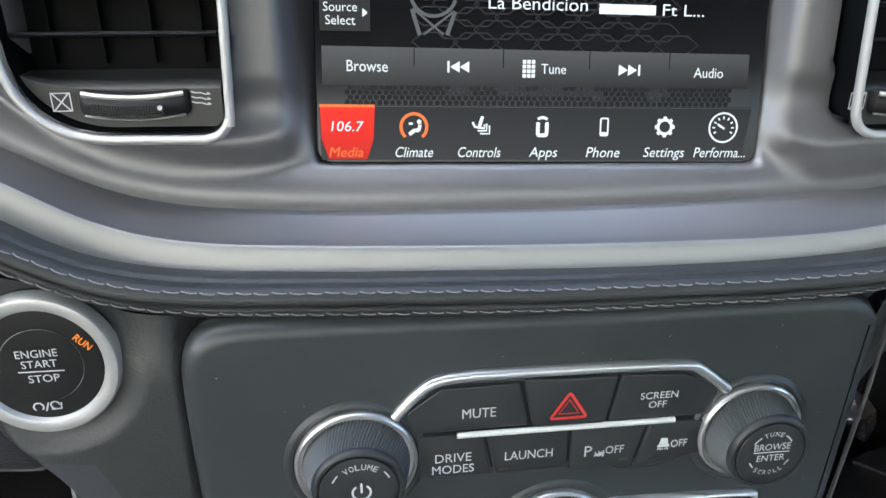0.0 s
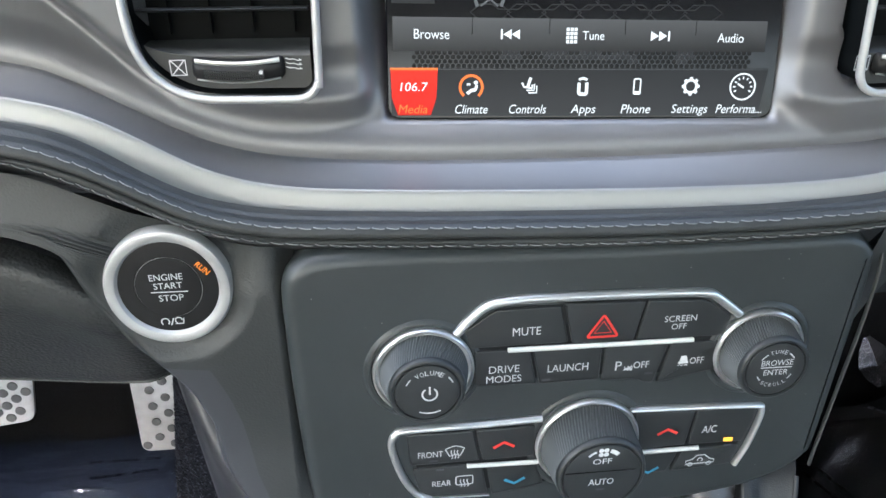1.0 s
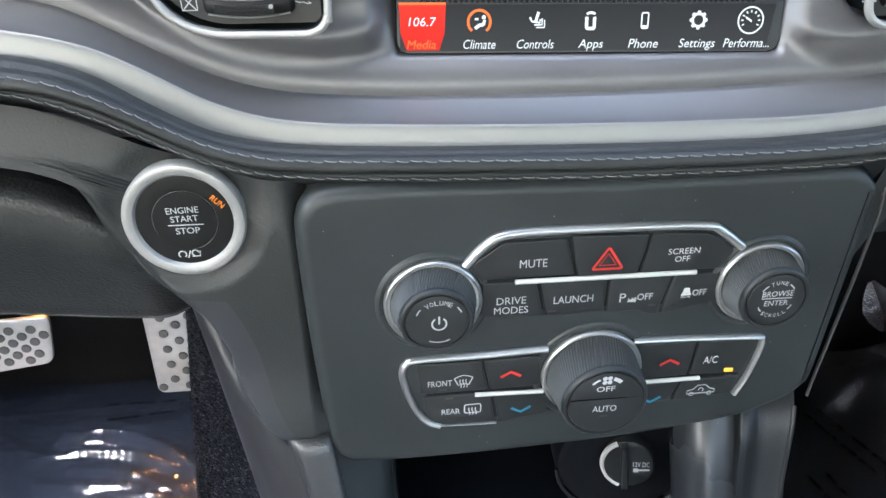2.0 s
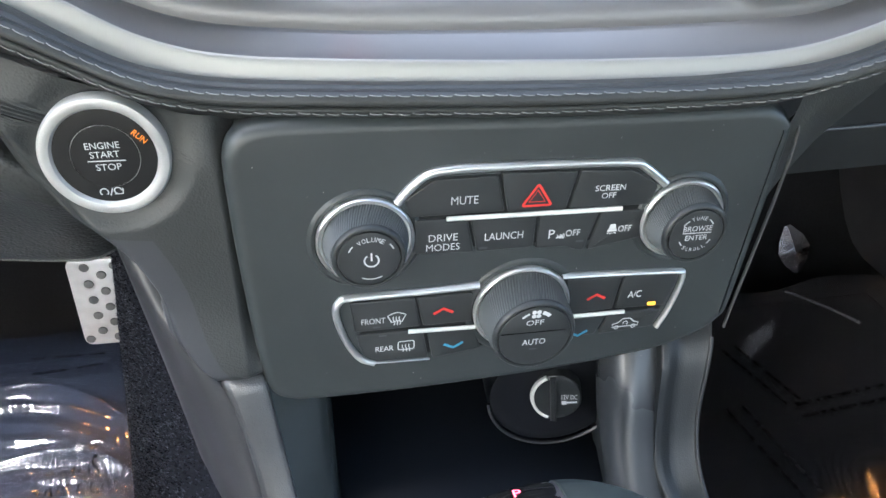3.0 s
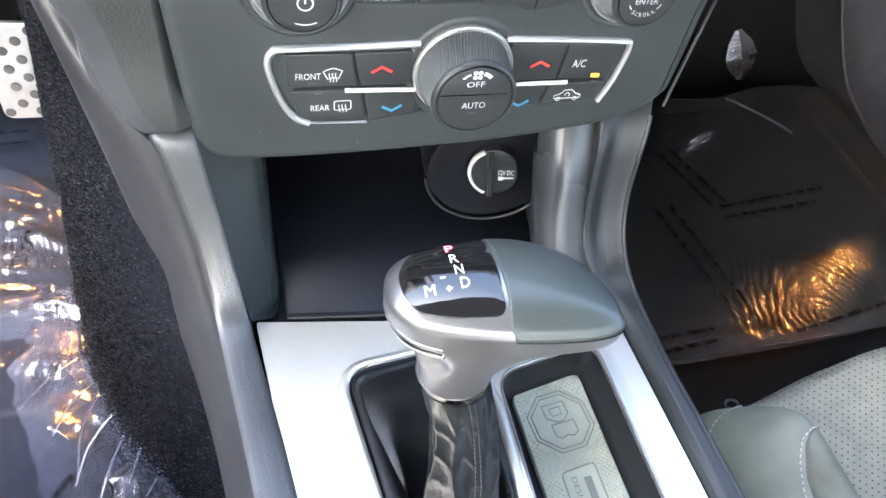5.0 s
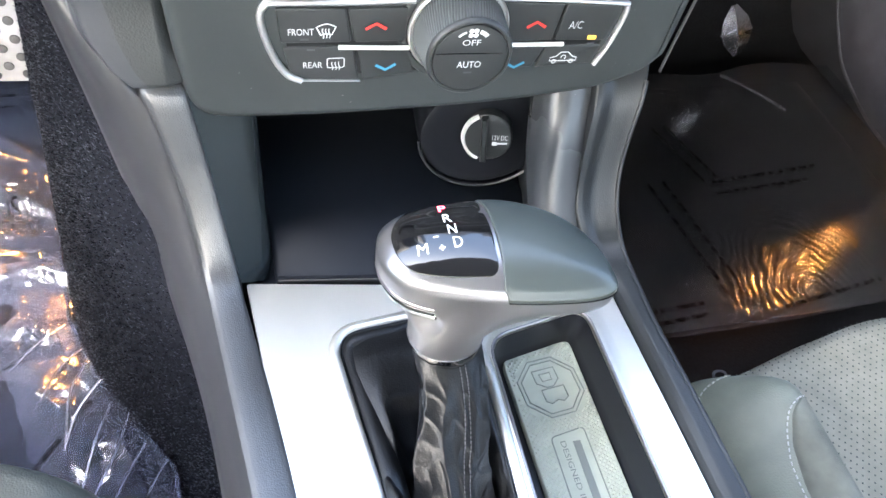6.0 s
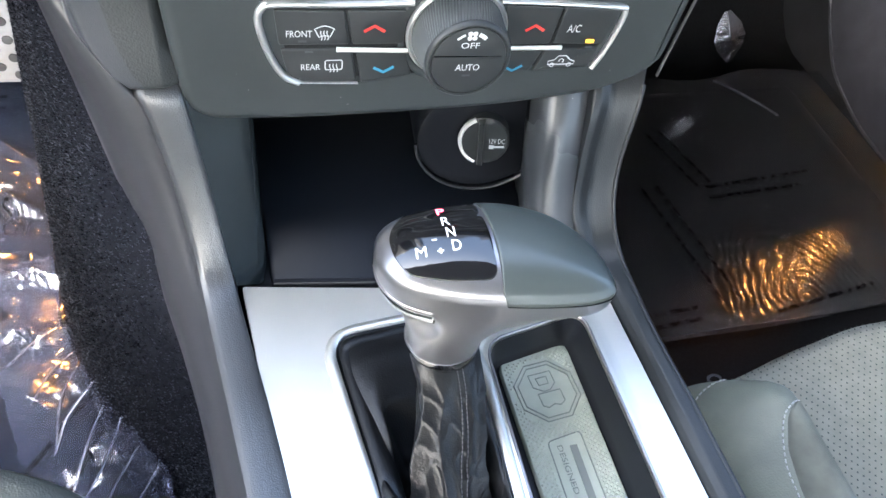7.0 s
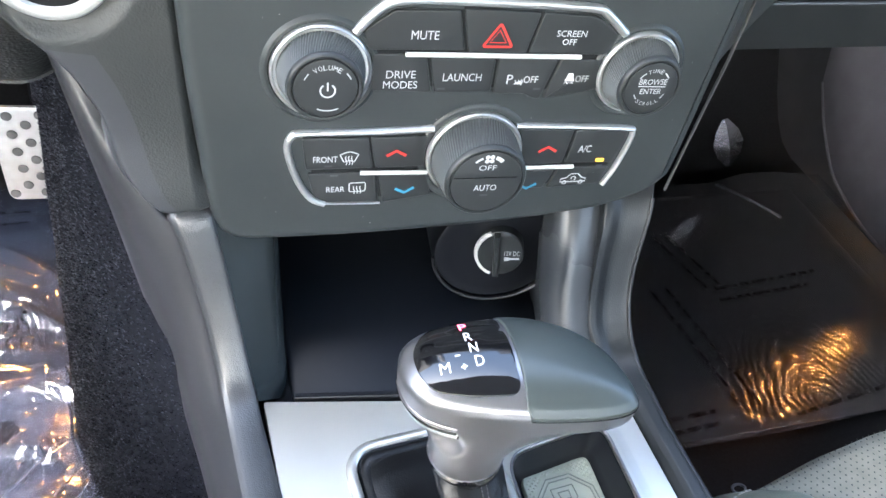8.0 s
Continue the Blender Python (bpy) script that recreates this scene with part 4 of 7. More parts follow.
def knob(cx, cz, ring_r, shoulder_r, cap_r, depth, parent=panel):
    """A chrome base ring, a knurled drum, a smooth rounded shoulder and a flat cap."""
    m = Matrix.Translation((cx, 0.24, cz)) @ FRONT
    base_r = ring_r - 0.0020
    d = depth
    k = part("knob", knurled(base_r, shoulder_r * 1.04, 0.0, d - 0.0026, m), RUBBER, parent, "black knurled rubber knob", angle=12)
    part("shoulder", lathe([(shoulder_r * 1.02, d - 0.0034), (shoulder_r * 1.025, d - 0.0026), (shoulder_r * 1.02, d - 0.0018), (shoulder_r * 1.0, d - 0.0008), (shoulder_r * 0.975, d - 0.0002), (cap_r + 0.0012, d), (cap_r + 0.0004, d - 0.0003), (cap_r + 0.0001, d - 0.0012)], 96, m), KEY, k, "smooth rounded front edge", angle=50)
    part("chrome_ring", lathe([(ring_r - 0.0014, -0.001), (ring_r + 0.0004, -0.001), (ring_r + 0.0004, 0.0018), (ring_r, 0.0030), (ring_r - 0.0006, 0.0034), (ring_r - 0.0012, 0.0030), (ring_r - 0.0014, 0.0018)], 96, m), CHROME, k, "satin chrome ring")
    part("collar", lathe([(ring_r * 1.22, -0.001), (ring_r * 1.18, 0.0006), (ring_r * 1.11, 0.0013), (ring_r * 1.05, 0.0008), (ring_r * 1.01, -0.001)], 96, m), SOFT, k)
    part("cap", lathe([(cap_r - 0.0002, d - 0.0030), (cap_r - 0.0002, d - 0.0006), (cap_r - 0.0005, d - 0.0001), (cap_r - 0.0012, d + 0.0001), (cap_r * 0.3, d + 0.0001)], 96, m), KEY, k, "smooth black cap")
    return k, face_at(0.24 - depth)


vol, TV = knob(0.0100, 0.6188, 0.0238, 0.0174, 0.0151, 0.0172)
TV = TV @ Matrix.Translation((-0.0002, 0.0006, 0))
sym = bmesh.new()
ribbon(circle(0.0112, 0.6175, 0.0034, 20, 125, 415), 0.0008, TV, bm=sym)
ribbon([(0.0112, 0.6173), (0.0112, 0.6218)], 0.0008, TV, bm=sym)
ribbon(circle(0.0112, 0.6185, 0.0116, 12, 245, 295), 0.0006, TV, bm=sym)
ribbon(circle(0.0112, 0.6185, 0.0116, 6, 24, 42), 0.0006, TV, bm=sym)
ribbon(circle(0.0112, 0.6185, 0.0116, 6, 138, 156), 0.0006, TV, bm=sym)
part("legend", sym, LEGEND, vol, "power symbol", smooth=False)


def arc_word(body, cx, cz, r, a0, a1, size, plane, parent, inward=False):
    """Letters set one by one round a circle; angles in degrees."""
    bm = bmesh.new()
    for i, ch in enumerate(body):
        a = radians(a0 + (a1 - a0) * i / max(1, len(body) - 1))
        me = lettering(ch, -size * (0.12 if ch == "I" else 0.36), -size / 2, size * (0.12 if ch == "I" else 0.36), size / 2, Matrix.Identity(4))
        turn = a - math.pi / 2 if not inward else a + math.pi / 2
        m = plane @ Matrix.Translation((cx + r * math.cos(a), cz + r * math.sin(a), 0)) @ Matrix.Rotation(turn, 4, "Z")
        me.transform(m)
        bm.from_mesh(me)
        bpy.data.meshes.remove(me)
    return part("legend", bm, LEGEND, parent, smooth=False)


arc_word("VOLUME", 0.0112, 0.6185, 0.0108, 121, 59, 0.0025, TV, vol)
tune, TT = knob(0.1775, 0.6155, 0.0229, 0.0174, 0.0151, 0.0180)
TT = TT @ Matrix.Translation((-0.0007, 0.0010, 0))
word("BROWSE", 0.1702, 0.6172, 0.1862, 0.6204, TT, LEGEND, tune, slope=SL)
word("ENTER", 0.1722, 0.6118, 0.1845, 0.6148, TT, LEGEND, tune, slope=SL)
rim = ribbon([(0.1702, 0.6163), (0.1860, 0.6157)], 0.0005, TT)
for a0, a1 in ((32, 56), (124, 148), (206, 224), (316, 334)):
    ribbon(circle(0.1780, 0.6156, 0.0096, 5, a0, a1), 0.0006, TT, bm=rim)
part("legend", rim, LEGEND, tune, smooth=False)
arc_word("TUNE", 0.1780, 0.6156, 0.0094, 112, 68, 0.0022, TT, tune)
arc_word("SCROLL", 0.1780, 0.6156, 0.0098, 236, 304, 0.0021, TT, tune, True)
fan, TF = knob(0.0938, 0.5660, 0.0270, 0.0220, 0.0198, 0.0258)
TF = TF @ Matrix.Translation((-0.0013, 0.0028, 0))
word("OFF", 0.0895, 0.5715, 0.0990, 0.5748, TF, LEGEND, fan, slope=SL)
word("AUTO", 0.0884, 0.5582, 0.1010, 0.5620, TF, LEGEND, fan, slope=SL)
split = ribbon([(0.0765, 0.5671), (0.1115, 0.5661)], 0.0006, TF)
part("split_line", split, GLOSS, fan, smooth=False)
blade = bmesh.new()
for i in range(4):
    a = radians(45 + 90 * i)
    patch(circle(0.0945 + 0.0018 * math.cos(a), 0.5785 + 0.0018 * math.sin(a), 0.0013, 10), TF, bm=blade)
ribbon(circle(0.0945, 0.5700, 0.0098, 6, 112, 138), 0.0012, TF, bm=blade)
ribbon(circle(0.0945, 0.5700, 0.0098, 6, 42, 70), 0.0022, TF, bm=blade)
part("legend", blade, LEGEND, fan, "fan speed symbol", smooth=False)
part("status_bar", patch([(0.0925, 0.5545), (0.0968, 0.5544), (0.0968, 0.5556), (0.0925, 0.5557)], TF), SMOOTH, fan, smooth=False)

# a little dust on the face of the panel
rng = random.Random(3)
dust = bmesh.new()
for k in range(70):
    x, z, r = -0.04 + 0.26 * rng.random(), 0.516 + 0.155 * rng.random(), 0.00010 + 0.00018 * rng.random()
    patch([(x + r * math.cos(a + k) * (1 + 0.5 * rng.random()), z + r * math.sin(a + k)) for a in (0, 1.3, 2.5, 3.8, 5.0)], F, 0.0002, bm=dust)
tagged(part("dust", dust, LEGEND_DUST, panel, "pale specks of dust", smooth=False), kind="stuff")

# ---- touch screen ----
screen = thing("touch_screen", (0.096, 0.31, 0.722), "lit black touch screen showing a radio menu, set in the dashboard", "screen")
SX = Vector((0.1876, -0.0140, -0.0039)).normalized()
SN = SX.cross(Vector((0, math.sin(radians(12)), math.cos(radians(12))))).normalized()
SY = SN.cross(SX)
S = Matrix.Translation((0.0022, 0.3036, 0.7236)) @ Matrix((SX, SY, SN)).transposed().to_4x4()
W, Hh = 0.1885, 0.142
part("glass", prism(rounded([(-0.001, -0.001), (W + 0.001, -0.001), (W + 0.001, Hh), (-0.001, Hh)], 0.007, 5), [(0, -0.008), (0, -0.0006), (0.0006, 0)], S), SCREENGLASS, screen, "glossy black glass")
nav = part("menu_bar", patch([(0.001, 0.0004), (W - 0.006, 0.0004), (W - 0.003, 0.0222), (0.0005, 0.0222)], S, 0.0002), SCR_NAVG, screen, smooth=False)


def tone(poly, mat, name, parent, lift=0.0003, label=""):
    return part(name, patch(poly, S, lift), mat, parent, label, smooth=False)


def rect(x0, y0, x1, y1):
    return [(x0, y0), (x1, y0), (x1, y1), (x0, y1)]


tone(rect(0.001, 0.0226, W - 0.003, 0.0230), SCR_BAR, "menu_edge", nav, 0.0003)
media = tone([(0.0040, 0.0008), (0.0200, 0.0008), (0.0226, 0.0090), (0.0232, 0.0222), (0.0008, 0.0222), (0.0012, 0.0090)], SCR_REDG, "media_tile", screen, 0.0003, "red lit menu tile")
tone(rect(0.0005, 0.0220, 0.0232, 0.0231), SCR_ORANGE, "tile_edge", media, 0.0004)
word("106.7", 0.0052, 0.0122, 0.0180, 0.0163, S, SCR_WHITE, media, italic=0.15, lift=0.0005)
word("Media", 0.0042, 0.0016, 0.0182, 0.0057, S, SCR_ORANGE, media, italic=0.2, lift=0.0005)
for name, x0, x1 in (("Climate", 0.0313, 0.0472), ("Controls", 0.0576, 0.0758), ("Apps", 0.0880, 0.1000), ("Phone", 0.1131, 0.1276), ("Settings", 0.1380, 0.1560), ("Performa...", 0.1608, 0.1840)):
    low = 0.0003 if name in ("Apps", "Settings") else 0.0015
    word(name, x0, low, x1, 0.0058, S, SCR_WHITE, nav, italic=0.2, lift=0.0005)
    tone(rect(x0 + 0.001, -0.0002, x1 - 0.001, 0.0000), SCR_GREY, "underline", nav, 0.0006)


def icon(bm, mat=SCR_WHITE, label=""):
    part("menu_icon", bm, mat, nav, label, smooth=False)


icon(ribbon(circle(0.0394, 0.0141, 0.0054, 24, -50, 230), 0.0013, S, 0.0005), SCR_ORANGE, "orange ring of the climate icon")
bm = ribbon([(0.0372, 0.0154), (0.0390, 0.0154)], 0.0010, S, 0.0005)
ribbon([(0.0374, 0.0110), (0.0396, 0.0126), (0.0416, 0.0128)], 0.0016, S, 0.0005, bm=bm)
ribbon([(0.0414, 0.0126), (0.0420, 0.0150)], 0.0014, S, 0.0006, bm=bm)
patch(circle(0.0416, 0.0162, 0.0010, 10), S, 0.0005, bm=bm)
icon(bm)
bm = ribbon([(0.0682, 0.0186), (0.0668, 0.0140)], 0.0014, S, 0.0005)
ribbon([(0.0640, 0.0162), (0.0650, 0.0142), (0.0690, 0.0136), (0.0690, 0.0152)], 0.0010, S, 0.0006, bm=bm)
ribbon([(0.0662, 0.0126), (0.0700, 0.0126), (0.0700, 0.0156)], 0.0007, S, 0.0005, bm=bm)
ribbon([(0.0672, 0.0114), (0.0712, 0.0114), (0.0712, 0.0148)], 0.0007, S, 0.0005, bm=bm)
icon(bm, label="heated seat icon")
bm = ribbon(rounded([(0.0919, 0.0166), (0.0919, 0.0108), (0.0957, 0.0108), (0.0957, 0.0166)], 0.0008, 3)[2:-2], 0.0016, S, 0.0005)
ribbon(circle(0.0938, 0.0150, 0.0032, 8, 50, 130), 0.0012, S, 0.0006, bm=bm)
icon(bm)
bm = ribbon(rounded(rect(0.1190, 0.0108, 0.1222, 0.0180), 0.0007, 3), 0.0007, S, 0.0005, closed=True)
patch(rect(0.1192, 0.0108, 0.1220, 0.0122), S, 0.0004, bm=bm)
icon(bm, SCR_WHITE, "handset icon")
bm = ribbon(circle(0.1472, 0.0145, 0.0030, 20), 0.0013, S, 0.0005, closed=True)
for k in range(8):
    a = radians(45 * k)
    ribbon([(0.1472 + 0.0034 * math.cos(a), 0.0145 + 0.0034 * math.sin(a)), (0.1472 + 0.0044 * math.cos(a), 0.0145 + 0.0044 * math.sin(a))], 0.0015, S, 0.0006, bm=bm)
icon(bm, label="gear wheel icon")
bm = ribbon(circle(0.1733, 0.0143, 0.0062, 28), 0.0008, S, 0.0005, closed=True)
ribbon([(0.1706, 0.0158), (0.1738, 0.0138)], 0.0009, S, 0.0006, bm=bm)
for k in range(9):
    a = radians(-30 + 30 * k)
    ribbon([(0.1733 + 0.0036 * math.cos(a), 0.0143 + 0.0036 * math.sin(a)), (0.1733 + 0.0048 * math.cos(a), 0.0143 + 0.0048 * math.sin(a))], 0.0007, S, 0.0005, bm=bm)
icon(bm, label="dial icon")

bar = part("tool_bar", patch([(0.0020, 0.0308), (W - 0.006, 0.0308), (W - 0.006, 0.0450), (0.0020, 0.0464)], S, 0.0003), SCR_BARG, screen, smooth=False)
TS = -0.010
word("Browse", 0.0120, 0.0364, 0.0287, 0.0409, S, SCR_WHITE, bar, lift=0.0006, slope=TS)
word("Tune", 0.0925, 0.0362, 0.1030, 0.0402, S, SCR_WHITE, bar, lift=0.0006, slope=TS)
word("Audio", 0.1584, 0.0352, 0.1713, 0.0394, S, SCR_WHITE, bar, lift=0.0006, slope=TS)
bm = bmesh.new()
for i in range(3):
    for j in range(4):
        patch(rect(0.0846 + 0.0019 * i, 0.0345 + 0.0019 * j, 0.0861 + 0.0019 * i, 0.0360 + 0.0019 * j), S, 0.0006, bm=bm)
part("keypad_icon", bm, SCR_WHITE, bar, smooth=False)
for x0, s in ((0.0532, -1), (0.1256, 1)):
    bm = bmesh.new()
    zc = 0.0386 if s < 0 else 0.0380
    for k in (0, 1):
        a = x0 + 0.0040 * k + (0.0 if s > 0 else 0.0012)
        patch([(a, zc - 0.0023), (a, zc + 0.0023), (a + 0.0039, zc)] if s > 0 else [(a + 0.0039, zc - 0.0023), (a + 0.0039, zc + 0.0023), (a, zc)], S, 0.0006, bm=bm)
    e = x0 + (0.0084 if s > 0 else 0.0)
    patch(rect(e, zc - 0.0023, e + 0.0009, zc + 0.0023), S, 0.0006, bm=bm)
    part("skip_icon", bm, SCR_WHITE, bar, smooth=False)
for x in (0.0395, 0.0765, 0.1130, 0.1475):
    part("tool_gap", ribbon([(x, 0.0385), (x, 0.0462 - 0.0075 * x)], 0.0004, S, 0.0005), GLOSS, bar, smooth=False)
# honeycomb artwork behind the menu, in three tones
cells = [bmesh.new() for k in range(3)]
for j in range(4):
    for i in range(62):
        x, y = 0.012 + 0.00265 * i + 0.00132 * (j % 2), 0.0240 + 0.00205 * j
        fade = 1 - abs(i - 30) / 36
        tone_at = fade * (0.35 + 0.65 * noise.noise((x * 60, y * 90, 2.0)) ** 2 * 3) * (1 - 0.2 * abs(j - 2))
        k = 0 if tone_at < 0.30 else 1 if tone_at < 0.62 else 2
        patch(circle(x, y, 0.00118, 6, 30, 390), S, 0.0002, bm=cells[k])
for k in range(3):
    tagged(part("honeycomb", cells[k], SCR_HEX[k], screen, "grey honeycomb artwork", smooth=False), kind="stuff")
bm = bmesh.new()
for j in range(5):
    for i in range(9):
        x, y = 0.048 + 0.0170 * i + 0.0085 * (j % 2), 0.0485 + 0.0050 * j
        if x < 0.152 - 0.4 * (y - 0.05):
            ribbon([(x + 0.0095 * math.cos(radians(60 * q)), y + 0.0042 * math.sin(radians(60 * q))) for q in range(6)], 0.0007, S, 0.0002, closed=True, bm=bm)
tagged(part("honeycomb", bm, SCR_LINE, screen, "faint honeycomb outlines", smooth=False), kind="stuff")
word("La Bendicion", 0.0699, 0.0618, 0.1112, 0.0668, S, SCR_WHITE, screen, lift=0.0005, slope=TS)
tone([(0.1161, 0.0605), (0.1402, 0.0603), (0.1402, 0.0643), (0.1161, 0.0646)], SCR_WHITE, "title_bar", screen, 0.0005)
word("Ft L...", 0.1432, 0.0602, 0.1611, 0.0648, S, SCR_WHITE, screen, lift=0.0005, slope=TS)
src = tone(rect(0.0015, 0.0522, 0.0218, 0.0760), SCR_BAR, "source_tile", screen, 0.0003)
word("Source", 0.0030, 0.0598, 0.0166, 0.0634, S, SCR_WHITE, src, lift=0.0005)
word("Select", 0.0038, 0.0546, 0.0158, 0.0583, S, SCR_WHITE, src, lift=0.0005)
part("menu_icon", patch([(0.0187, 0.0576), (0.0187, 0.0612), (0.0208, 0.0594)], S, 0.0005), SCR_WHITE, src, smooth=False)
bm = ribbon([(0.0386, 0.0612), (0.0418, 0.0510)], 0.0017, S, 0.0005)
ribbon([(0.0562, 0.0604), (0.0530, 0.0510)], 0.0017, S, 0.0005, bm=bm)
ribbon([(0.0390, 0.0614), (0.0516, 0.0512)], 0.0009, S, 0.0006, bm=bm)
ribbon([(0.0560, 0.0606), (0.0434, 0.0512)], 0.0009, S, 0.0007, bm=bm)
ribbon(circle(0.0474, 0.0680, 0.0095, 12, 200, 340), 0.0014, S, 0.0005, bm=bm)
part("emblem", bm, SCR_GREY, screen, "plain angular emblem shape", smooth=False)


# ---- air vents ----
def air_vent(label, a, b, left):
    cx = (a + b) / 2
    y0 = 0.2835 + slant(cx)
    v = thing("air_vent", (cx, y0 + 0.03, 0.745), label, "air vent", "dashboard air vents")
    zb, zt = 0.7395, 0.845
    drop = 0.0 if left else 0.004
    xa, xb = a + 0.001, b - 0.001
    big, small = (0.036, 0.012) if left else (0.012, 0.036)
    poly = []
    for q, rr in zip(range(4), (big, small, 0.006, 0.006)):
        pts = [(xa, zb + 0.0005), (xb, zb - 0.0006), (xb + 0.003, zt), (xa - 0.003, zt)]
        p, a, b = Vector(pts[q]), Vector(pts[q - 1]), Vector(pts[(q + 1) % 4])
        s0, e0 = p + (a - p).normalized() * rr, p + (b - p).normalized() * rr
        poly += [s0 * (1 - t) ** 2 + p * 2 * t * (1 - t) + e0 * t * t for t in (i / 8 for i in range(9))]

    def out(p, off):
        x, z = p
        return Vector((x, y0 + slant(x) - slant(cx) + off + (z - 0.745) * 0.05, z - drop))
    ring = [out(p, -0.0034) for p in flat(smooth_line([(*p, 0) for p in poly + poly[:1]], 2)[:-1])]
    part("frame", sweep(ring, oval(0.0036, 0.0044, 12), (0, -1, 0), closed=True), RING, v, "satin silver frame")
    inner = inset(poly, 0.0018)
    bm = bmesh.new()
    rings = [[bm.verts.new(out(p, o)) for p in inset(inner, d)] for d, o in ((0, 0.0), (0.0006, 0.004), (0.001, 0.022))]
    k = len(inner)
    for q, w in zip(rings, rings[1:]):
        for i in range(k):
            bm.faces.new((q[i], q[(i + 1) % k], w[(i + 1) % k], w[i]))
    bm.faces.new(rings[-1])
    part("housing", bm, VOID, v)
    # sill with the thumb wheel
    wide = xb - xa - 0.006

    def sill_at(s, t):
        """The sill's lower edge follows the large rounded corner of the frame."""
        near = (s if left else 1 - s) * wide + 0.002
        lift = 0.034 * (1 - math.sqrt(max(0.0, 1 - ((0.034 - near) / 0.034) ** 2))) if near < 0.034 else 0.0
        return out((xa + 0.003 + wide * s, 0.7425 + 0.9 * lift + (0.020 - 0.9 * lift) * t), 0.0035 + 0.010 * blend(0.72, 1.0, t) + 0.001 * math.sin(math.pi * s))
    sill = grid(sill_at, 40, 14)
    part("sill", sill, KEY, v, "dark plastic sill")
    wx0, wx1 = (-0.0845, -0.0440) if left else (0.226, 0.268)
    wheel = bmesh.new()
    wz = 0.7525
    
    def half(s):
        """Half the height of the wheel along its length; its ends are rounded."""
        return 0.0030 + 0.0020 * min(1.0, min(s, 1 - s) / 0.05) ** 0.5

    def sag(s):
        return -0.0016 * math.sin(math.pi * s)
    grid(lambda s, t: out((wx0 + (wx1 - wx0) * s, wz + sag(s) + half(s) * (2 * t - 1)), 0.0030 - 0.0058 * math.sin(math.pi * t) ** 0.5 * math.sin(math.pi * s) ** 0.35), 40, 12, bm=wheel)
    wh = part("thumb_wheel", wheel, CAPBLACK, v, "knurled black thumb wheel")
    for side, tall in ((0.72, 0.0022), (-0.92, 0.0010)):
        path = [out((wx0 + (wx1 - wx0) * q / 20, wz + sag(q / 20) + side * half(q / 20)), -0.0022 + (0.0008 if side > 0 else 0.0022) + 0.003 * (1 - math.sin(math.pi * q / 20) ** 0.4)) for q in range(1, 20)]
        part("chrome_edge", sweep(path, oval(tall, 0.0014, 8), (0, -1, 0)), CHROME, wh)
    teeth = bmesh.new()
    for i in range(26):
        for j in range(3):
            x = wx0 + 0.006 + 0.0010 * i
            p = out((x, wz - 0.0026 + 0.0014 * j + sag((x - wx0) / (wx1 - wx0))), -0.0036)
            box(p.x - 0.00035, p.x + 0.00035, p.y, p.y + 0.002, p.z - 0.0005, p.z + 0.0005, teeth)
    part("knurling", teeth, KEY, wh)
    dot = out((wx1 - 0.010, wz - 0.0010), -0.0042)
    part("marker", lathe([(0.0009, 0), (0.0009, 0.0008)], 12, Matrix.Translation(dot) @ FRONT), LEGEND, wh)
    M = Matrix.Translation((0, y0 + slant(wx0) - slant(cx) + 0.0022, -drop)) @ FRONT
    bx = wx0 - 0.0058
    bm = ribbon(rect(bx - 0.0033, wz - 0.0030, bx + 0.0033, wz + 0.0036), 0.0006, M, 0.0, closed=True)
    ribbon([(bx - 0.003, wz - 0.003), (bx + 0.003, wz + 0.0036)], 0.0005, M, 0.0, bm=bm)
    ribbon([(bx - 0.003, wz + 0.0036), (bx + 0.003, wz - 0.003)], 0.0005, M, 0.0, bm=bm)
    part("closed_symbol", bm, LEGEND, v, smooth=False)
    M2 = Matrix.Translation((0, y0 + slant(wx1) - slant(cx) + 0.0022, -drop)) @ FRONT
    bm = bmesh.new()
    for k in range(3):
        top = wz + 0.0030 - 0.0019 * k
        ribbon([(wx1 + 0.0006, top + 0.0006), (wx1 + 0.0022, top), (wx1 + 0.0040, top + 0.0001), (wx1 + 0.0058, top - 0.0006), (wx1 + 0.0074, top - 0.0005)], 0.00042, M2, 0.0, bm=bm)
        ribbon([(wx1 + 0.0064, top + 0.0001), (wx1 + 0.0075, top - 0.0006)], 0.00042, M2, 0.0001, bm=bm)
    part("open_symbol", bm, LEGEND, v, smooth=False)
    for k in range(6):
        z = 0.7759 + 0.0135 * k
        w = xb - xa - 0.005

        def slat(s, t, z=z, w=w):
            a = 2 * math.pi * t
            p = out((xa + 0.0025 + w * s, z + 0.0011 * math.sin(a) - 0.003 * math.cos(a) * 0.3), 0.010 + 0.008 * math.cos(a))
            return p
        part("slat", grid(slat, 6, 12), KEY, v)
    for k in range(4):
        x = xa + 0.012 + (xb - xa - 0.022) * k / 3
        p = out((x, 0.80), 0.021)
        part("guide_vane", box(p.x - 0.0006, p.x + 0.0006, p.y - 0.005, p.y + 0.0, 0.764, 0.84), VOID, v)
    return v


air_vent("black slatted air vent with a silver frame, beside the screen", -0.1085, -0.0285, True)
air_vent("black slatted air vent with a silver frame, on the passenger half", 0.2160, 0.3030, False)

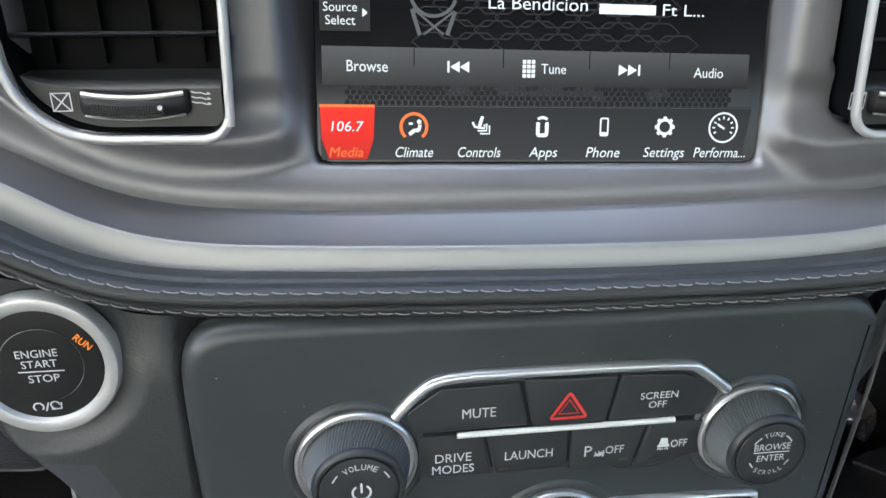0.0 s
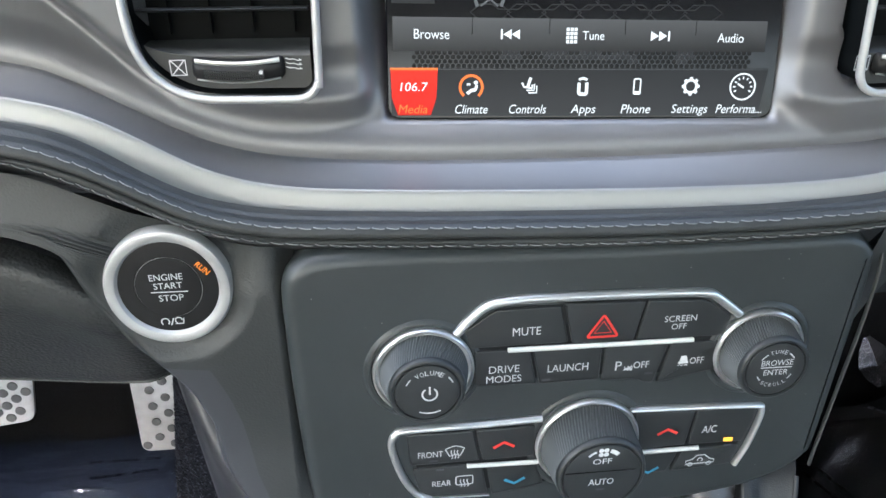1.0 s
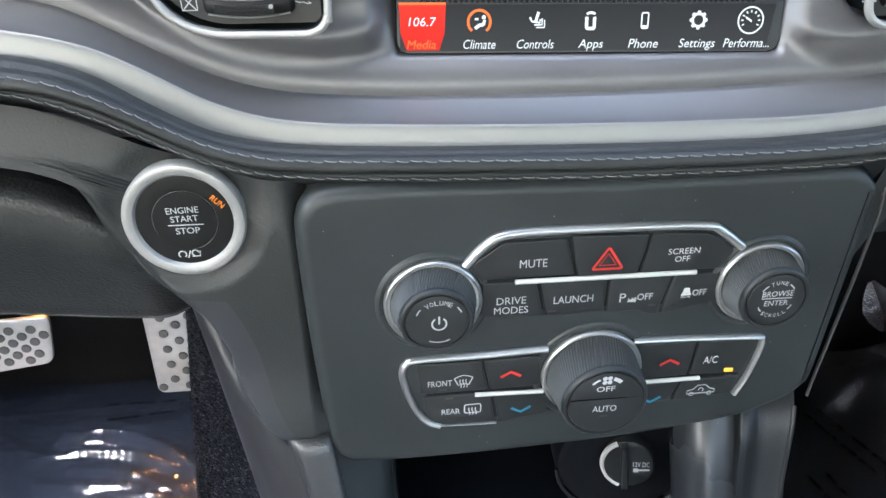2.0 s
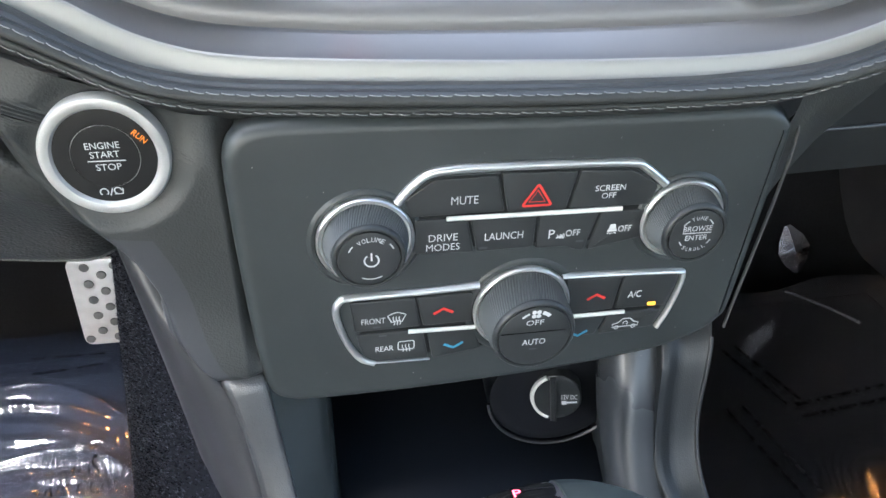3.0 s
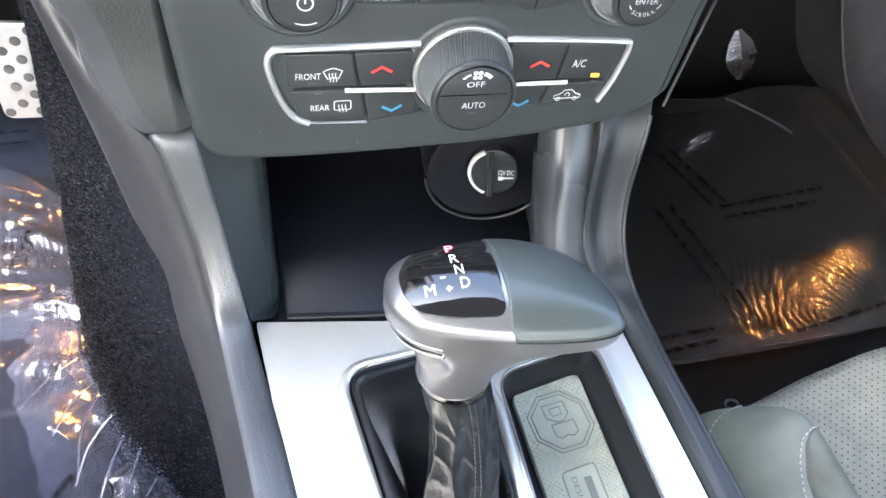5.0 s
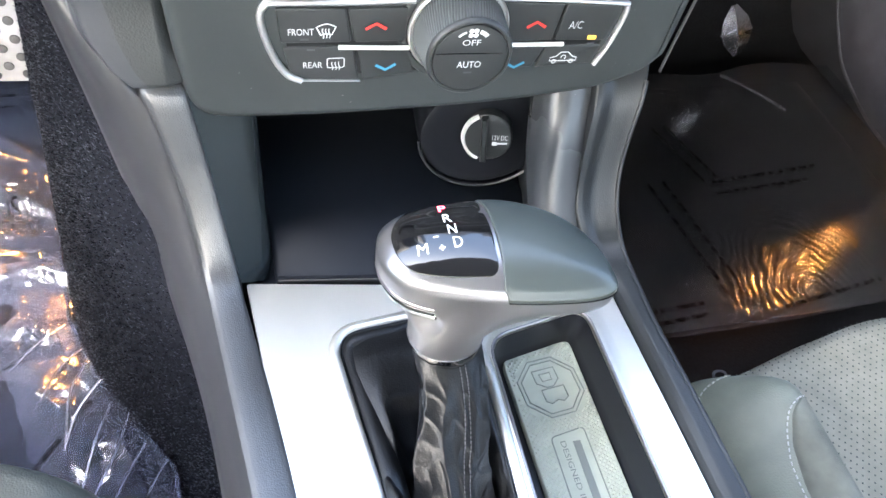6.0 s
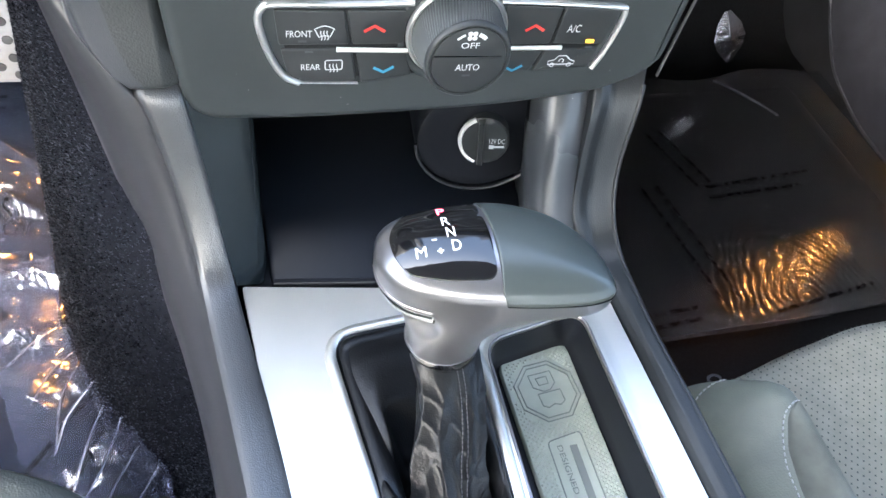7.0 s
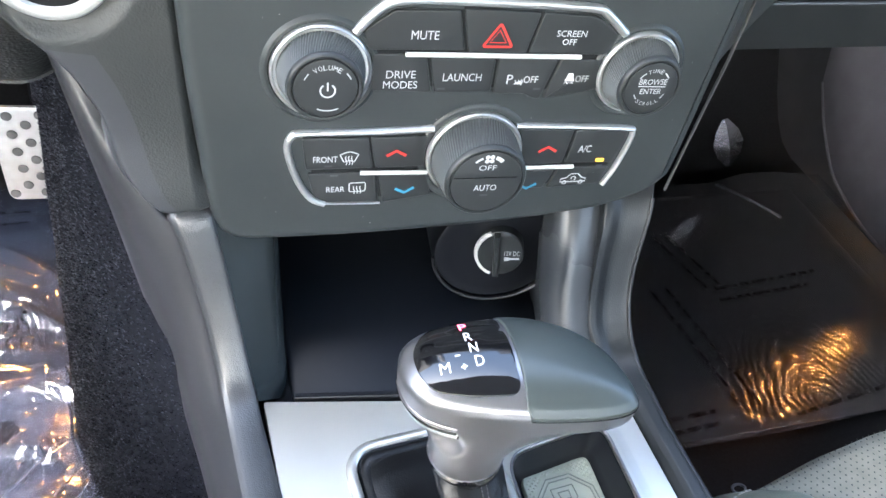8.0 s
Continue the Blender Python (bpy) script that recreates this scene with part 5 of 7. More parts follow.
# ---- start button ----
start = thing("start_button", (-0.1005, 0.25, 0.64), "round engine start button with a satin silver ring", "button")
B = Matrix.Translation((-0.1003, 0.2500, 0.6672)) @ FRONT @ Matrix.Diagonal((1.0, 1.045, 1, 1))
part("ring", lathe([(0.0210, -0.004), (0.0273, -0.004), (0.0271, 0.0005), (0.0262, 0.0020), (0.0244, 0.0026), (0.0222, 0.0018), (0.0212, 0.0)], 96, B), RING, start, "satin silver ring")
part("bezel", lathe([(0.0217, -0.004), (0.0217, 0.0000), (0.0205, 0.0003), (0.0143, 0.0002), (0.0143, -0.004)], 80, B), CAPBLACK, start, angle=25)
part("push_cap", lathe([(0.01405, -0.004), (0.01405, 0.00045), (0.0120, 0.0006), (0.0095, 0.0007), (0.004, 0.0007)], 80, B), CAPBLACK, start, "black push button", angle=25)
TB = face_at(0.2474)
word("ENGINE", -0.1070, 0.6723, -0.0930, 0.6754, TB, LEGEND, start)
word("START", -0.1058, 0.6681, -0.0938, 0.6711, TB, LEGEND, start)
word("STOP", -0.1045, 0.6620, -0.0940, 0.6651, TB, LEGEND, start)
part("legend", ribbon([(-0.1073, 0.6667), (-0.0918, 0.6663)], 0.0005, TB), LEGEND, start, smooth=False)
RN = face_at(0.2494) @ Matrix.Translation((-0.0846, 0.6760, 0)) @ Matrix.Rotation(radians(-48), 4, "Z")
word("RUN", -0.0034, -0.0014, 0.0034, 0.0014, RN, ORANGE, start, label="lit orange word")
TR = face_at(0.2494)
bm = ribbon(circle(-0.1044, 0.6503, 0.0017, 14, -50, 230), 0.00055, TR)
ribbon([(-0.1020, 0.6484), (-0.1007, 0.6520)], 0.00055, TR, bm=bm)
ribbon(circle(-0.0986, 0.6507, 0.0015, 12, 0, 250), 0.00055, TR, bm=bm)
ribbon([(-0.1002, 0.6490), (-0.0967, 0.6490), (-0.0964, 0.6517)], 0.00055, TR, bm=bm)
part("legend", bm, LEGEND, start, "small start symbol", smooth=False)

# ---- centre console ----
console = thing("center_console", (0.09, 0.05, 0.05), "dark plastic car console with an aluminium top plate", "console")
rail_in = [(-0.0472, 0.256, 0.5355), (-0.0469, 0.2415, 0.5322), (-0.0444, 0.235, 0.516), (-0.0405, 0.226, 0.485), (-0.0355, 0.210, 0.449), (-0.0312, 0.192, 0.4275), (-0.0256, 0.158, 0.4215), (-0.018, 0.109, 0.4210), (-0.010, 0.04, 0.4210), (0.004, -0.12, 0.4210), (0.02, -0.30, 0.4210)]
rail_top = [(-0.0685, 0.256, 0.5355), (-0.068, 0.2415, 0.5322), (-0.0635, 0.235, 0.515), (-0.0582, 0.227, 0.482), (-0.0535, 0.212, 0.450), (-0.0498, 0.193, 0.431), (-0.0455, 0.160, 0.4245), (-0.0387, 0.109, 0.4235), (-0.0305, 0.04, 0.4235), (-0.017, -0.12, 0.4235), (-0.001, -0.30, 0.4235)]
rail_low = [(-0.122, 0.290, 0.632), (-0.1130, 0.280, 0.585), (-0.1033, 0.272, 0.520), (-0.0955, 0.266, 0.455), (-0.0856, 0.250, 0.405), (-0.0762, 0.215, 0.378), (-0.0666, 0.175, 0.370), (-0.0557, 0.115, 0.370), (-0.0480, 0.04, 0.370), (-0.035, -0.12, 0.370), (-0.020, -0.30, 0.370)]
lines = [smooth_line(r, 6) for r in (rail_in, rail_top, rail_low)]


def rail_left(u, v):
    """v: 0 inside the gap, 0.5 at the ridge, 1 where the carpet begins."""
    i = min(int(u * (len(lines[0]) - 1) + 0.5), len(lines[0]) - 1)
    a, b, d = (l[i] for l in lines)
    out = (b - a).normalized()
    up = (lines[0][min(i + 1, len(lines[0]) - 1)] - lines[0][max(i - 1, 0)]).cross(out).normalized()
    up = up if up.z - up.y > 0 else -up
    mid = b * 0.48 + d * 0.52 + Vector((-0.0045, -0.0035, 0.0035))
    pts = [a - up * 0.014 - out * 0.002, a - up * 0.0028, a - up * 0.0008 + out * 0.0005, a + out * 0.0022 + up * 0.0002, (a + b) / 2 + up * 0.0010, b - out * 0.0050 + up * 0.0008, b - out * 0.0020 + up * 0.0002, b + out * 0.0008 - up * 0.0018,
           b + out * 0.0026 - up * 0.0050, b * 0.8 + d * 0.2 + (mid - (b + d) / 2) * 0.55, mid, b * 0.2 + d * 0.8 + (mid - (b + d) / 2) * 0.6, d, d + Vector((0.012, 0.01, -0.015))]
    k = v * (len(pts) - 1)
    j = min(int(k), len(pts) - 2)
    return pts[j] + (pts[j + 1] - pts[j]) * (k - j)


part("rail_flank", grid(lambda u, v: rail_left(u, (7 + 6 * v) / 13), len(lines[0]) - 1, 12), FLANK, console, "smooth dark plastic flank", angle=80)
part("side_rail", grid(lambda u, v: rail_left(u, 7.3 / 13 * v), len(lines[0]) - 1, 22), GRAIN, console, "grained dark plastic side rail", angle=80)

right_in = [(0.191, 0.2520, 0.530), (0.1885, 0.237, 0.510), (0.185, 0.224, 0.480), (0.1835, 0.208, 0.448), (0.192, 0.190, 0.428), (0.1985, 0.165, 0.4215), (0.2005, 0.133, 0.4212), (0.203, 0.066, 0.4212), (0.210, -0.12, 0.4212), (0.217, -0.30, 0.4212)]
right_top = [(0.2225, 0.2520, 0.535), (0.2185, 0.2375, 0.515), (0.2125, 0.2235, 0.476), (0.2115, 0.209, 0.449), (0.2135, 0.188, 0.430), (0.2135, 0.158, 0.4265), (0.2135, 0.122, 0.4262), (0.2165, 0.063, 0.4262), (0.224, -0.12, 0.4262), (0.231, -0.30, 0.4262)]
right_low = [(0.245, 0.31, 0.52), (0.240, 0.30, 0.48), (0.236, 0.29, 0.43), (0.234, 0.27, 0.38), (0.234, 0.23, 0.34), (0.234, 0.18, 0.31), (0.234, 0.12, 0.30), (0.238, 0.06, 0.30), (0.246, -0.12, 0.30), (0.252, -0.30, 0.30)]
rl = [smooth_line(r, 6) for r in (right_in, right_top, right_low)]


def rail_right(u, v):
    i = min(int(u * (len(rl[0]) - 1) + 0.5), len(rl[0]) - 1)
    a, b, d = (l[i] for l in rl)
    flat = blend(0.20, 0.165, a.y)
    up = Vector((0, -0.0012, 0.0030)) * flat
    pts = [a + Vector((-0.002, 0.004, -0.012)), a - 0.3 * up, a * 0.85 + b * 0.15 + 0.7 * up, a * 0.6 + b * 0.4 + Vector((0, 0.002, -0.001)) * (1 - flat) + 1.1 * up, b + Vector((-0.0020, -0.0002, 0.0003)) + 0.35 * up, b + Vector((0, -0.0008, 0.0008)), b + Vector((0.0016, 0.0010, -0.0006)), b + Vector((0.0075, 0.008, -0.009)), b * 0.5 + d * 0.5 + Vector((0.003, 0, 0)), d]
    k = v * (len(pts) - 1)
    j = min(int(k), len(pts) - 2)
    return pts[j] + (pts[j + 1] - pts[j]) * (k - j)


part("rail_edge", sweep([p + Vector((0.0002, -0.0007, 0.0006)) for p in rl[1][4:]], oval(0.0030, 0.0026, 10), (0, -0.7, 0.7)), RAILP, console, "thin rounded ridge along the rail")
part("side_rail", grid(rail_right, len(rl[0]) - 1, 36), RAILP, console, "smooth dark plastic side rail", angle=80)

# top plate with an opening for the tray
plate_edge = rounded([(-0.0285, 0.1975), (0.1970, 0.1645), (0.2016, 0.066), (0.2086, -0.12), (0.2156, -0.30), (0.018, -0.30)], 0.002, 2)
tray_edge = rounded([(0.1087, 0.1365), (0.1745, 0.1495), (0.1800, -0.075), (0.1066, -0.060)][::-1], 0.013, 6)


boot_edge = inset(rounded([(0.0215, 0.1500), (0.0890, 0.1565), (0.0965, 0.1200), (0.0905, -0.090), (0.0450, -0.095), (0.0330, 0.060)][::-1], 0.013, 6), -0.0035)


def holed(outer, holes, z0, z1):
    bm = bmesh.new()
    for z in (z0, z1):
        loops = []
        for poly in (outer, *holes):
            vs = [bm.verts.new((p[0], p[1], z)) for p in poly]
            loops.append(vs)
            for i in range(len(vs)):
                bm.edges.new((vs[i], vs[(i + 1) % len(vs)]))
        es = [e for e in bm.edges if all(abs(v.co.z - z) < 1e-6 for v in e.verts)]
        bmesh.ops.triangle_fill(bm, use_beauty=True, edges=es)
        if z == z0:
            first = loops
        else:
            for p, q in zip(first, loops):
                for i in range(len(p)):
                    j = (i + 1) % len(p)
                    bm.faces.new((p[i], p[j], q[j], q[i]))
    return bm


part("top_plate", holed(plate_edge, (tray_edge, boot_edge), 0.410, 0.4200), PLATE, console, "bright brushed aluminium plate", smooth=False)
Z = Matrix.Identity(4)
tray_rim = [(p[0], p[1], 0.4205) for p in inset(tray_edge, -0.001)]
part("tray_rim", sweep(tray_rim, oval(0.0022, 0.0030, 10), (0, 0, 1), closed=True), TITAN, console, "satin rim of the tray")
surround = bmesh.new()
dished = []
for d, z in ((-0.0014, 0.4212), (-0.0030, 0.4214), (-0.0050, 0.4209), (-0.0080, 0.4204), (-0.0105, 0.4202)):
    wide, slim = inset(tray_edge, d), inset(tray_edge, -0.0014 + (d + 0.0014) * 0.4)
    dished.append([surround.verts.new((*(Vector(q[:2]) + (Vector(p[:2]) - Vector(q[:2])) * blend(0.106, 0.135, q[0])), z)) for p, q in zip(wide, slim)])
for a, b in zip(dished, dished[1:]):
    for i in range(len(a)):
        surround.faces.new((a[i], a[(i + 1) % len(a)], b[(i + 1) % len(a)], b[i]))
bmesh.ops.recalc_face_normals(surround, faces=surround.faces)
part("tray_surround", surround, PLATE, console, "sloping metal surround of the tray", angle=60)
bm = bmesh.new()
rings = [[bm.verts.new((p[0], p[1], z)) for p in inset(tray_edge, d)] for d, z in ((0.0005, 0.4195), (0.0012, 0.416), (0.0028, 0.400), (0.0040, 0.3915), (0.0065, 0.3885))]
for a, b in zip(rings, rings[1:]):
    for i in range(len(a)):
        bm.faces.new((a[i], a[(i + 1) % len(a)], b[(i + 1) % len(a)], b[i]))
bm.faces.new(rings[-1])
part("tray", bm, TRAYP, console, "black plastic tray", angle=70)

mat_poly = rounded([(0.1218, 0.1372), (0.1705, 0.1460), (0.1745, -0.060), (0.1250, -0.048)], 0.007, 5)
tray_mat = part("rubber_mat", prism(mat_poly, [(0, 0.3885), (0, 0.3915), (0.0008, 0.3925)], Z), MATRUB, None, angle=50)
tagged(tray_mat, "grey-green textured rubber mat with embossed emblem, in the console tray", "mat")
studs = bmesh.new()
for i in range(19):
    for j in range(118):
        x, y = 0.1150 + 0.0034 * i + 0.0017 * (j % 2), -0.052 + 0.0017 * j
        inside = x > 0.1238 + 0.016 * (0.135 - y) and x < 0.1690 + 0.018 * (0.14 - y) and y < 0.1338 + 0.2 * (x - 0.1195)
        emblem = math.hypot(x - 0.1475, (y - 0.1135)) < 0.0225
        plaque = 0.135 < x < 0.160 and y < 0.083
        if inside and not emblem and not plaque:
            s = 0.00162
            v = [studs.verts.new(q) for q in ((x - s, y, 0.3923), (x, y - s, 0.3923), (x + s, y, 0.3923), (x, y + s, 0.3923), (x, y, 0.3934))]
            for k in range(4):
                studs.faces.new((v[k], v[(k + 1) % 4], v[4]))
part("studs", studs, MATRUB, tray_mat, smooth=False)
EM = Matrix.Translation((0.1475, 0.1135, 0.3926)) @ Matrix.Rotation(radians(-84), 4, "Z")
bm = bmesh.new()
for r in (0.0212, 0.0186):
    path = [EM @ Vector((*p, 0)) for p in circle(0, 0, r, 8, 22.5, 382.5)]
    sweep(path, oval(0.0008, 0.0012, 6), (0, 0, 1), bm, closed=True)
for poly in ([(-0.0125, 0.0055), (-0.0125, -0.0065), (-0.004, -0.0065), (0.0, -0.002), (0.0, 0.0015), (-0.004, 0.0055)], [(0.001, 0.0065), (0.001, -0.0055), (0.009, -0.0055), (0.011, -0.003), (0.0095, 0.0005), (0.011, 0.0035), (0.009, 0.0065)], [(-0.0095, 0.0025), (-0.0095, -0.0035), (-0.0045, -0.0030), (-0.0045, 0.002)]):
    sweep([EM @ Vector((p[0], p[1] * 1.25, 0)) for p in poly], oval(0.0007, 0.0012, 6), (0, 0, 1), bm, closed=True)
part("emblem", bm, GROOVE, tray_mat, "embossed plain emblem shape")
bm = sweep([(p[0], p[1], 0.3926) for p in rounded([(0.1365, 0.0810), (0.1585, 0.0845), (0.1600, -0.03), (0.1365, -0.03)], 0.003, 4)], oval(0.0008, 0.0012, 6), (0, 0, 1), closed=True)
box(0.1490, 0.1535, -0.02, 0.0765, 0.3922, 0.3931, bm)
part("plaque", bm, GROOVE, tray_mat, "embossed plaque")
DM = Matrix.Translation((0.1455, 0.0775, 0.3929)) @ Matrix.Rotation(radians(-88.5), 4, "Z")
word("DESIGNED IN", 0.0, -0.0046, 0.038, -0.0012, DM, GROOVE, tray_mat, name="lettering")

# open cubby below the control panel
bm = bmesh.new()
cub_in = [Vector(p) for p in smooth_line(rail_in[1:6], 6)]
k = len(cub_in)


def cubby_left(u, v):
    p = cub_in[min(int(u * (k - 1) + 0.5), k - 1)]
    q = Vector((-0.0125, p.y + 0.022, p.z - 0.012 - 0.016 * blend(0.72, 1.0, u)))
    if v < 0.35:
        t = v / 0.35
        return p + Vector((0.0, 0.002, -0.001)) * (1 - t) + (q - p) * t
    return q.lerp(Vector((-0.016, 0.365, q.z)), (v - 0.35) / 0.65)


part("cubby_wall", grid(cubby_left, k - 1, 16), CUBW, console, "smooth grey cubby wall", angle=50)
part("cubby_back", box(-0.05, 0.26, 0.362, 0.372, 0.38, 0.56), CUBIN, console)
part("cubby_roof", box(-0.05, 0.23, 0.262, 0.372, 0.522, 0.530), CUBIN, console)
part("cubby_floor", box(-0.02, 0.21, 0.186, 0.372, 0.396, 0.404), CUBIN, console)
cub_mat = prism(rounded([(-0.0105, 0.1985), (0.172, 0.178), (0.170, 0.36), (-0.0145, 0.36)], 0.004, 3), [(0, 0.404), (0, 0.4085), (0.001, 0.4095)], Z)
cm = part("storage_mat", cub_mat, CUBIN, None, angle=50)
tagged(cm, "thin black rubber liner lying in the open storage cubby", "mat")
part("mat_lip", sweep([(-0.0095, 0.1995, 0.4125), (0.08, 0.1890, 0.4125), (0.168, 0.1790, 0.4125)], [(-0.0025, -0.004), (0.0025, -0.004), (0.0025, 0.006), (0.0015, 0.0075), (-0.0015, 0.0075), (-0.0025, 0.006)], (0, 0, 1)), TRAYP, cm)


seam_x = curve_of([(0.40, 0.190), (0.428, 0.1875), (0.448, 0.1845), (0.480, 0.1850), (0.507, 0.188), (0.522, 0.190), (0.54, 0.192)], 0.03)
seam_y = curve_of([(0.40, 0.180), (0.428, 0.196), (0.448, 0.208), (0.480, 0.225), (0.500, 0.235), (0.512, 0.243), (0.53, 0.256), (0.54, 0.262)], 0.02)


def column(u, v):
    """One smooth skin from the seam of the rail round into the back of the cubby."""
    z = 0.402 + 0.128 * u
    x, y = seam_x(z), seam_y(z)
    pts = smooth_line([(x + 0.007, y + 0.010, 0), (x + 0.0015, y + 0.0040, 0), (x - 0.0035, y + 0.0014, 0), (x - 0.010, y + 0.0002, 0), (x - 0.018, y + 0.0002, 0), (x - 0.0250, y + 0.005, 0), (x - 0.0290, y + 0.016, 0), (x - 0.0275, y + 0.034, 0), (0.180, 0.306, 0), (0.1915, 0.363, 0)], 5)
    p = pts[min(int(v * (len(pts) - 1) + 0.5), len(pts) - 1)]
    return Vector((p.x, p.y, z))


part("polished_column", grid(column, 40, 45), COLUMN, console, "glossy dark column", angle=80)

# ---- power outlet ----
outlet = thing("power_outlet", (0.148, 0.29, 0.405), "black twelve volt power outlet with a hinged cap", "power outlet")
OC = Matrix.Translation((0.1375, 0.278, 0.4590)) @ FRONT @ Matrix.Rotation(radians(-6), 4, "Y") @ Matrix.Scale(1.03, 4)
part("pod", lathe([(0.0450, -0.08), (0.0449, -0.01), (0.0445, 0.003), (0.0430, 0.0062), (0.040, 0.0072), (0.034, 0.0070), (0.026, 0.0066)], 96, OC), TRAYP, outlet, "round black pod")
part("pod_rim", sweep([OC @ Vector((*p, 0.0085)) for p in circle(0, 0, 0.0446, 48, 185, 350)], oval(0.0022, 0.0026, 10), (0, -1, 0)), FLANK, outlet, "smooth lower rim")
OD = Matrix.Translation((0.1360, 0.267, 0.4620)) @ FRONT @ Matrix.Rotation(radians(7), 4, "Z") @ Matrix.Rotation(radians(-16), 4, "Y") @ Matrix.Diagonal((0.71, 0.87, 0.87, 1))
part("cap", lathe([(0.0235, -0.012), (0.0235, 0.0015), (0.0222, 0.0028), (0.018, 0.0032), (0.006, 0.0032)], 64, OD), KEY, outlet, "round hinged black cap")
part("cap_rim", sweep([OD @ Vector((*p, 0.0016)) for p in circle(0, 0, 0.0228, 26, 112, 248)], [(-0.0013, -0.001), (0.0013, -0.001), (0.0013, 0.0012), (0, 0.0018), (-0.0013, 0.0012)], (0, -1, 0)), SILVER, outlet, "bright crescent edge")
part("pull_tab", prism([(-0.0062, -0.0222), (-0.0004, -0.0228), (-0.0004, 0.0228), (-0.0062, 0.0222)], [(0, 0), (0, 0.0055), (0.0010, 0.0068)], OD), KEY, outlet)
word("12V DC", 0.0046, -0.0005, 0.0192, 0.0045, OD, LEGEND, outlet, lift=0.0036)
bm = patch(rect(0.0046, -0.0062, 0.0092, -0.0022), OD, 0.0036)
ribbon([(0.0092, -0.0040), (0.0190, -0.0036)], 0.0018, OD, 0.0036, bm=bm)
part("legend", bm, LEGEND, outlet, "small socket symbol", smooth=False)

# ---- gear shifter ----
shifter = thing("gear_shifter", (0.066, 0.07, 0.42), "satin metal gear shifter in park with a pleated leather boot", "gear shifter")
KR = radians(-9)


def ring_at(cx, cy, z, hx, hy, n=56, e=2.4, turn=KR):
    out = []
    for i in range(n):
        a = 2 * math.pi * i / n
        c, s = math.cos(a), math.sin(a)
        x = hx * math.copysign(abs(c) ** (2 / e), c)
        y = hy * math.copysign(abs(s) ** (2 / e), s)
        out.append(Vector((cx + x * math.cos(turn) - y * math.sin(turn), cy + x * math.sin(turn) + y * math.cos(turn), z)))
    return out


def loft(rings, cap=(True, True), bm=None):
    bm = bm or bmesh.new()
    rs = [[bm.verts.new(p) for p in r] for r in rings]
    n = len(rs[0])
    for a, b in zip(rs, rs[1:]):
        for i in range(n):
            bm.faces.new((a[i], a[(i + 1) % n], b[(i + 1) % n], b[i]))
    if cap[0]:
        bm.faces.new(rs[0])
    if cap[1]:
        bm.faces.new(rs[-1])
    return bm


HEAD = (0.088, 0.1275)
head_line = smooth_line([(*p, 0) for p in ((0.0345, 0.1370), (0.0382, 0.1475), (0.0480, 0.1545), (0.0660, 0.1580), (0.0880, 0.1583), (0.1080, 0.1545), (0.1265, 0.1452), (0.1385, 0.1325), (0.1440, 0.1185), (0.1455, 0.1050), (0.1430, 0.0965), (0.1310, 0.0936),
                                               (0.1120, 0.0948), (0.0950, 0.0972), (0.0750, 0.1014), (0.0570, 0.1070), (0.0440, 0.1140), (0.0365, 0.1248), (0.0345, 0.1370))], 8)[:-1]
head_polar = sorted((math.atan2(p.y - HEAD[1], p.x - HEAD[0]), math.hypot(p.x - HEAD[0], p.y - HEAD[1])) for p in head_line)
head_a, head_r = [a for a, r in head_polar], [r for a, r in head_polar]


def head_reach(a):
    """Radius of the handle's widest outline in direction a."""
    a = (a + math.pi) % (2 * math.pi) - math.pi
    return float(np.interp(a, [head_a[-1] - 2 * math.pi, *head_a, head_a[0] + 2 * math.pi], [head_r[-1], *head_r, head_r[0]]))


def top_z(x, y, lift=0.0):
    """Height of the handle's top, domed at its edge and leaning towards the driver."""
    dx, dy = x - HEAD[0], y - HEAD[1]
    q = max(0.0, 1 - math.hypot(dx, dy) / head_reach(math.atan2(dy, dx)))
    return 0.5165 + lift + 0.0160 * (1 - (1 - q) ** 2.2) ** 0.5 + 0.05 * dy * blend(0.0, 0.2, q)


HN = 120
around = [2 * math.pi * i / HN for i in range(HN)]
rim_ring = [Vector((HEAD[0] + head_reach(a) * math.cos(a), HEAD[1] + head_reach(a) * math.sin(a), 0.5165)) for a in around]
rings = []
for k in range(25):
    t = k / 24
    low = min(1.0, t / 0.84)
    w = 0.985 * low ** 2.2 + 0.015 * blend(0.84, 1.0, t)
    row = []
    for i, a in enumerate(around):
        neck = Vector((0.0715 + 0.0200 * math.cos(a), 0.1195 + 0.0185 * math.sin(a), 0))
        p = neck.lerp(rim_ring[i], w)
        p.z = 0.4650 + 0.0425 * low ** 0.92 + 0.0085 * max(0.0, t - 0.84) / 0.16
        # thumb dent under the trigger, on the driver's near flank
        d = (p - Vector((0.0535, 0.1070, 0.4935))).length
        p += Vector((0.72, 0.62, 0.1)) * 0.0042 * blend(0.0115, 0.003, d)
        row.append(p)
    rings.append(row)
for q in (0.0, 0.003, 0.01, 0.02, 0.04, 0.07, 0.11, 0.16, 0.24, 0.36, 0.52, 0.72, 0.95):
    rings.append([Vector((p.x, p.y, top_z(p.x, p.y))) for p in (Vector((HEAD[0] + (r.x - HEAD[0]) * (1 - q), HEAD[1] + (r.y - HEAD[1]) * (1 - q), 0)) for r in rim_ring)])
part("handle_body", loft(rings), TITAN, shifter, "satin metal handle", angle=70)


